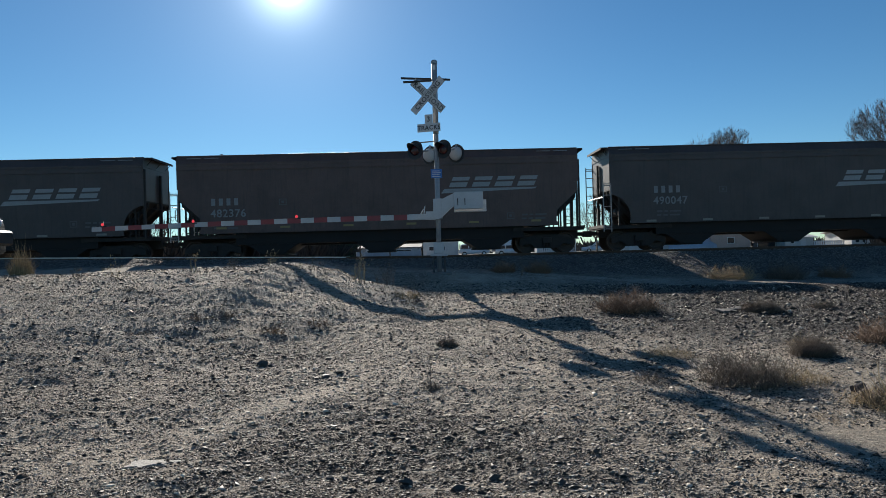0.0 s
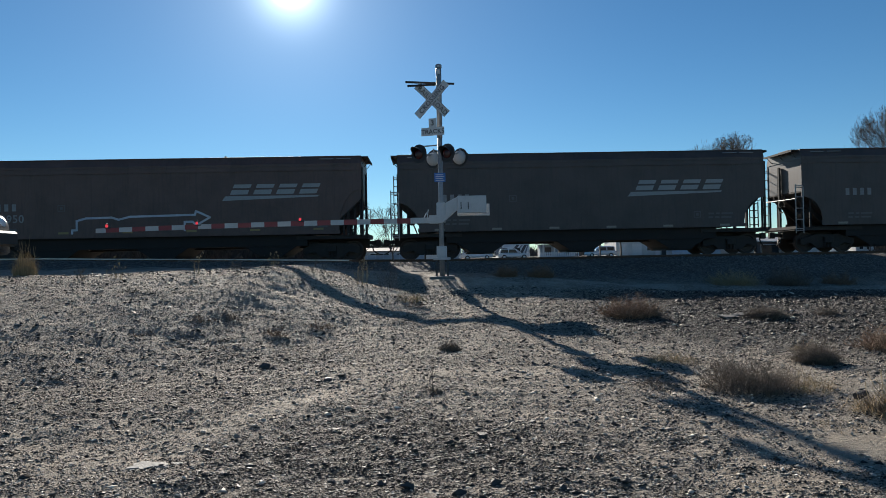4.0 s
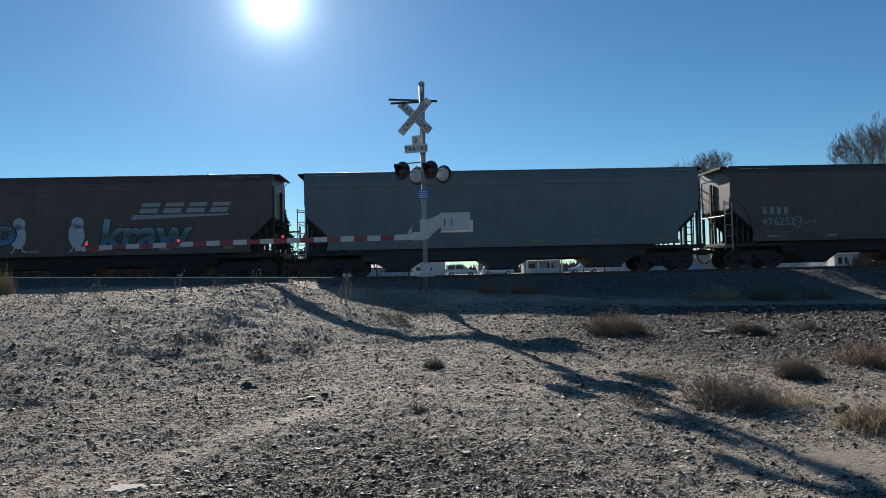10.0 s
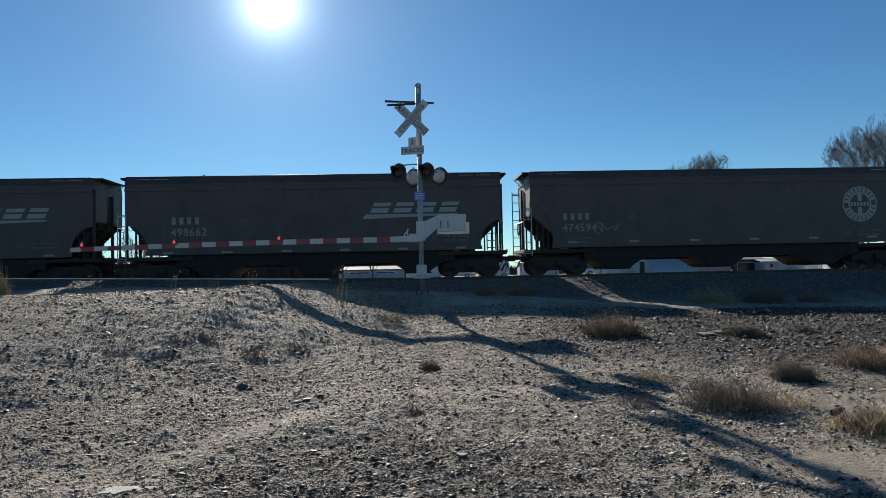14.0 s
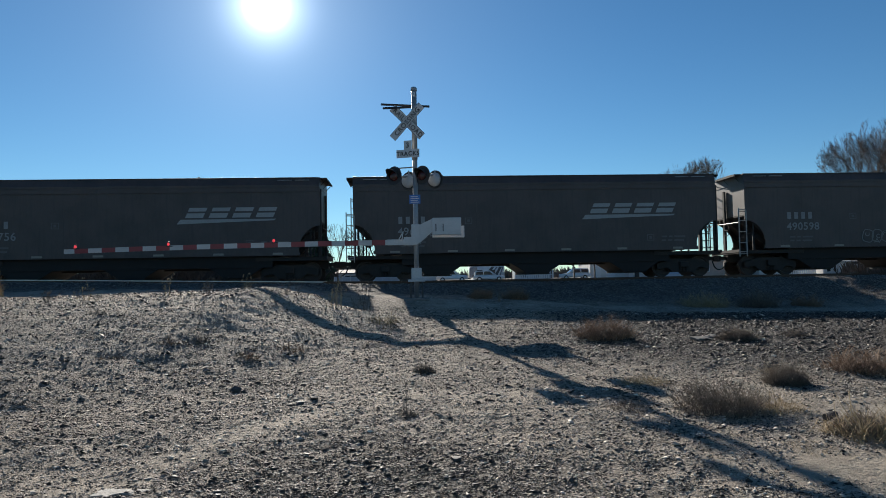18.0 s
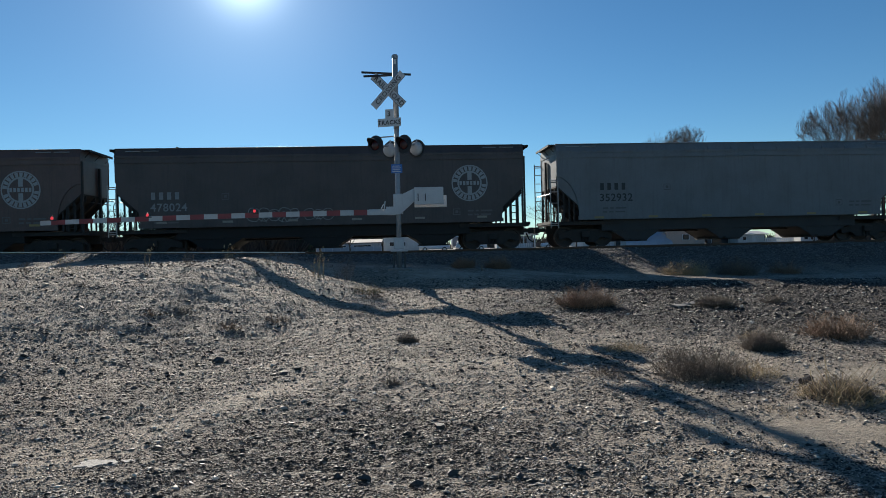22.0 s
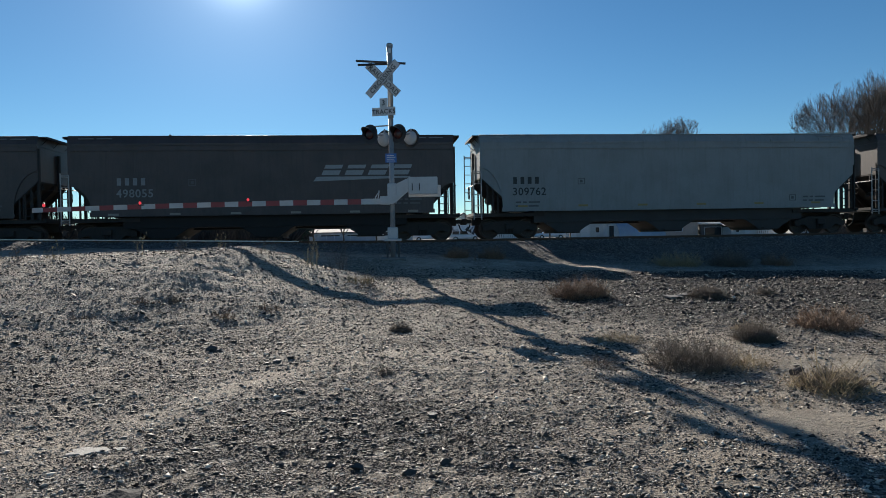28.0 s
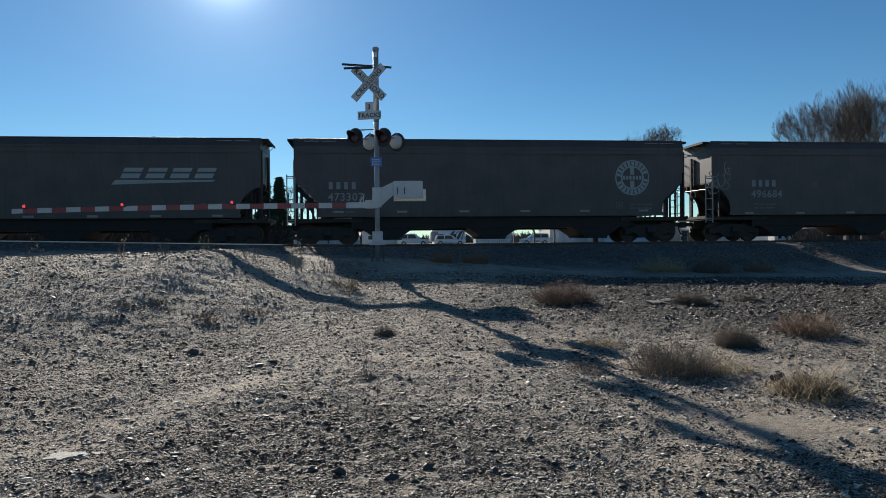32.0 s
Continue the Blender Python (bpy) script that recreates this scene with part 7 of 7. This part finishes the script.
            foot = [(x - 0.65, 1.36), (x + 0.35, 1.38), (x + 0.28, 1.75), (x + 0.42, 2.3), (x + 0.1, 2.05), (x + 0.25, 2.45), (x + 0.55, 2.1)]
            for name, pts, wide in (("sprayed_cap", cap, 0.1), ("sprayed_curl", curl, 0.08), ("sprayed_flare", flare, 0.2), ("sprayed_stem", left, 0.17), ("sprayed_stem", stem, 0.22), ("sprayed_foot", foot, 0.15)):
                edge = paint(car, name, [("line", pts, wide)], G_SKY, k % 2)
                paint(edge, "sprayed_edge", [("line", pts, 0.045)], G_PALE, 3)
        paint(car, "sprayed_base", [("line", [(-6.0, 1.36), (6.0, 1.4)], 0.07)], G_SKY, 2)
        paint(car, "sprayed_wedge", [("line", [(2.8, 2.05), (3.05, 2.9), (4.05, 2.05), (2.8, 2.05)], 0.07), ("fill", [(2.95, 2.15), (3.45, 2.35), (3.8, 2.15)])], G_PALE, 2)
        paint(car, "sprayed_tail", [("line", [(4.75, 2.55), (5.0, 2.8), (5.4, 2.6), (5.3, 2.2), (5.6, 1.7), (5.85, 1.4)], 0.16), ("line", loop(5.05, 2.5, 0.3, 0.26, 1.0, 6.5), 0.08), ("line", [(5.4, 2.05), (6.0, 1.9), (6.8, 2.1)], 0.09)], G_SKY, 1)
    for car, h in by_tag.get("swirl", []):
        rng = random.Random(31)
        paint(car, "sprayed_swirl", [("line", loop(-h + 1.1 + rng.uniform(-0.45, 0.45), 2.9 + rng.uniform(-0.55, 0.5), rng.uniform(0.1, 0.3), rng.uniform(0.12, 0.3), k, k + 4.5, 10), 0.03) for k in range(11)], G_GREY)


decorate()


# ---- movement ----
# metres that the train has gone to the left, by seconds
RUN = ((0.0, 0.00), (8.0, 198.66), (16.0, 397.43), (24.0, 596.43), (32.0, 795.65))


def motions():
    for car, along in TRAIN:
        rows = []
        for t, gone in RUN:
            x = along - gone
            rows.append((t, pose(x, TRACK_Y + TRACK_K * x, RAIL_Z, 0, 0, TRACK_DEG)))
        walk(car, rows)


motions()
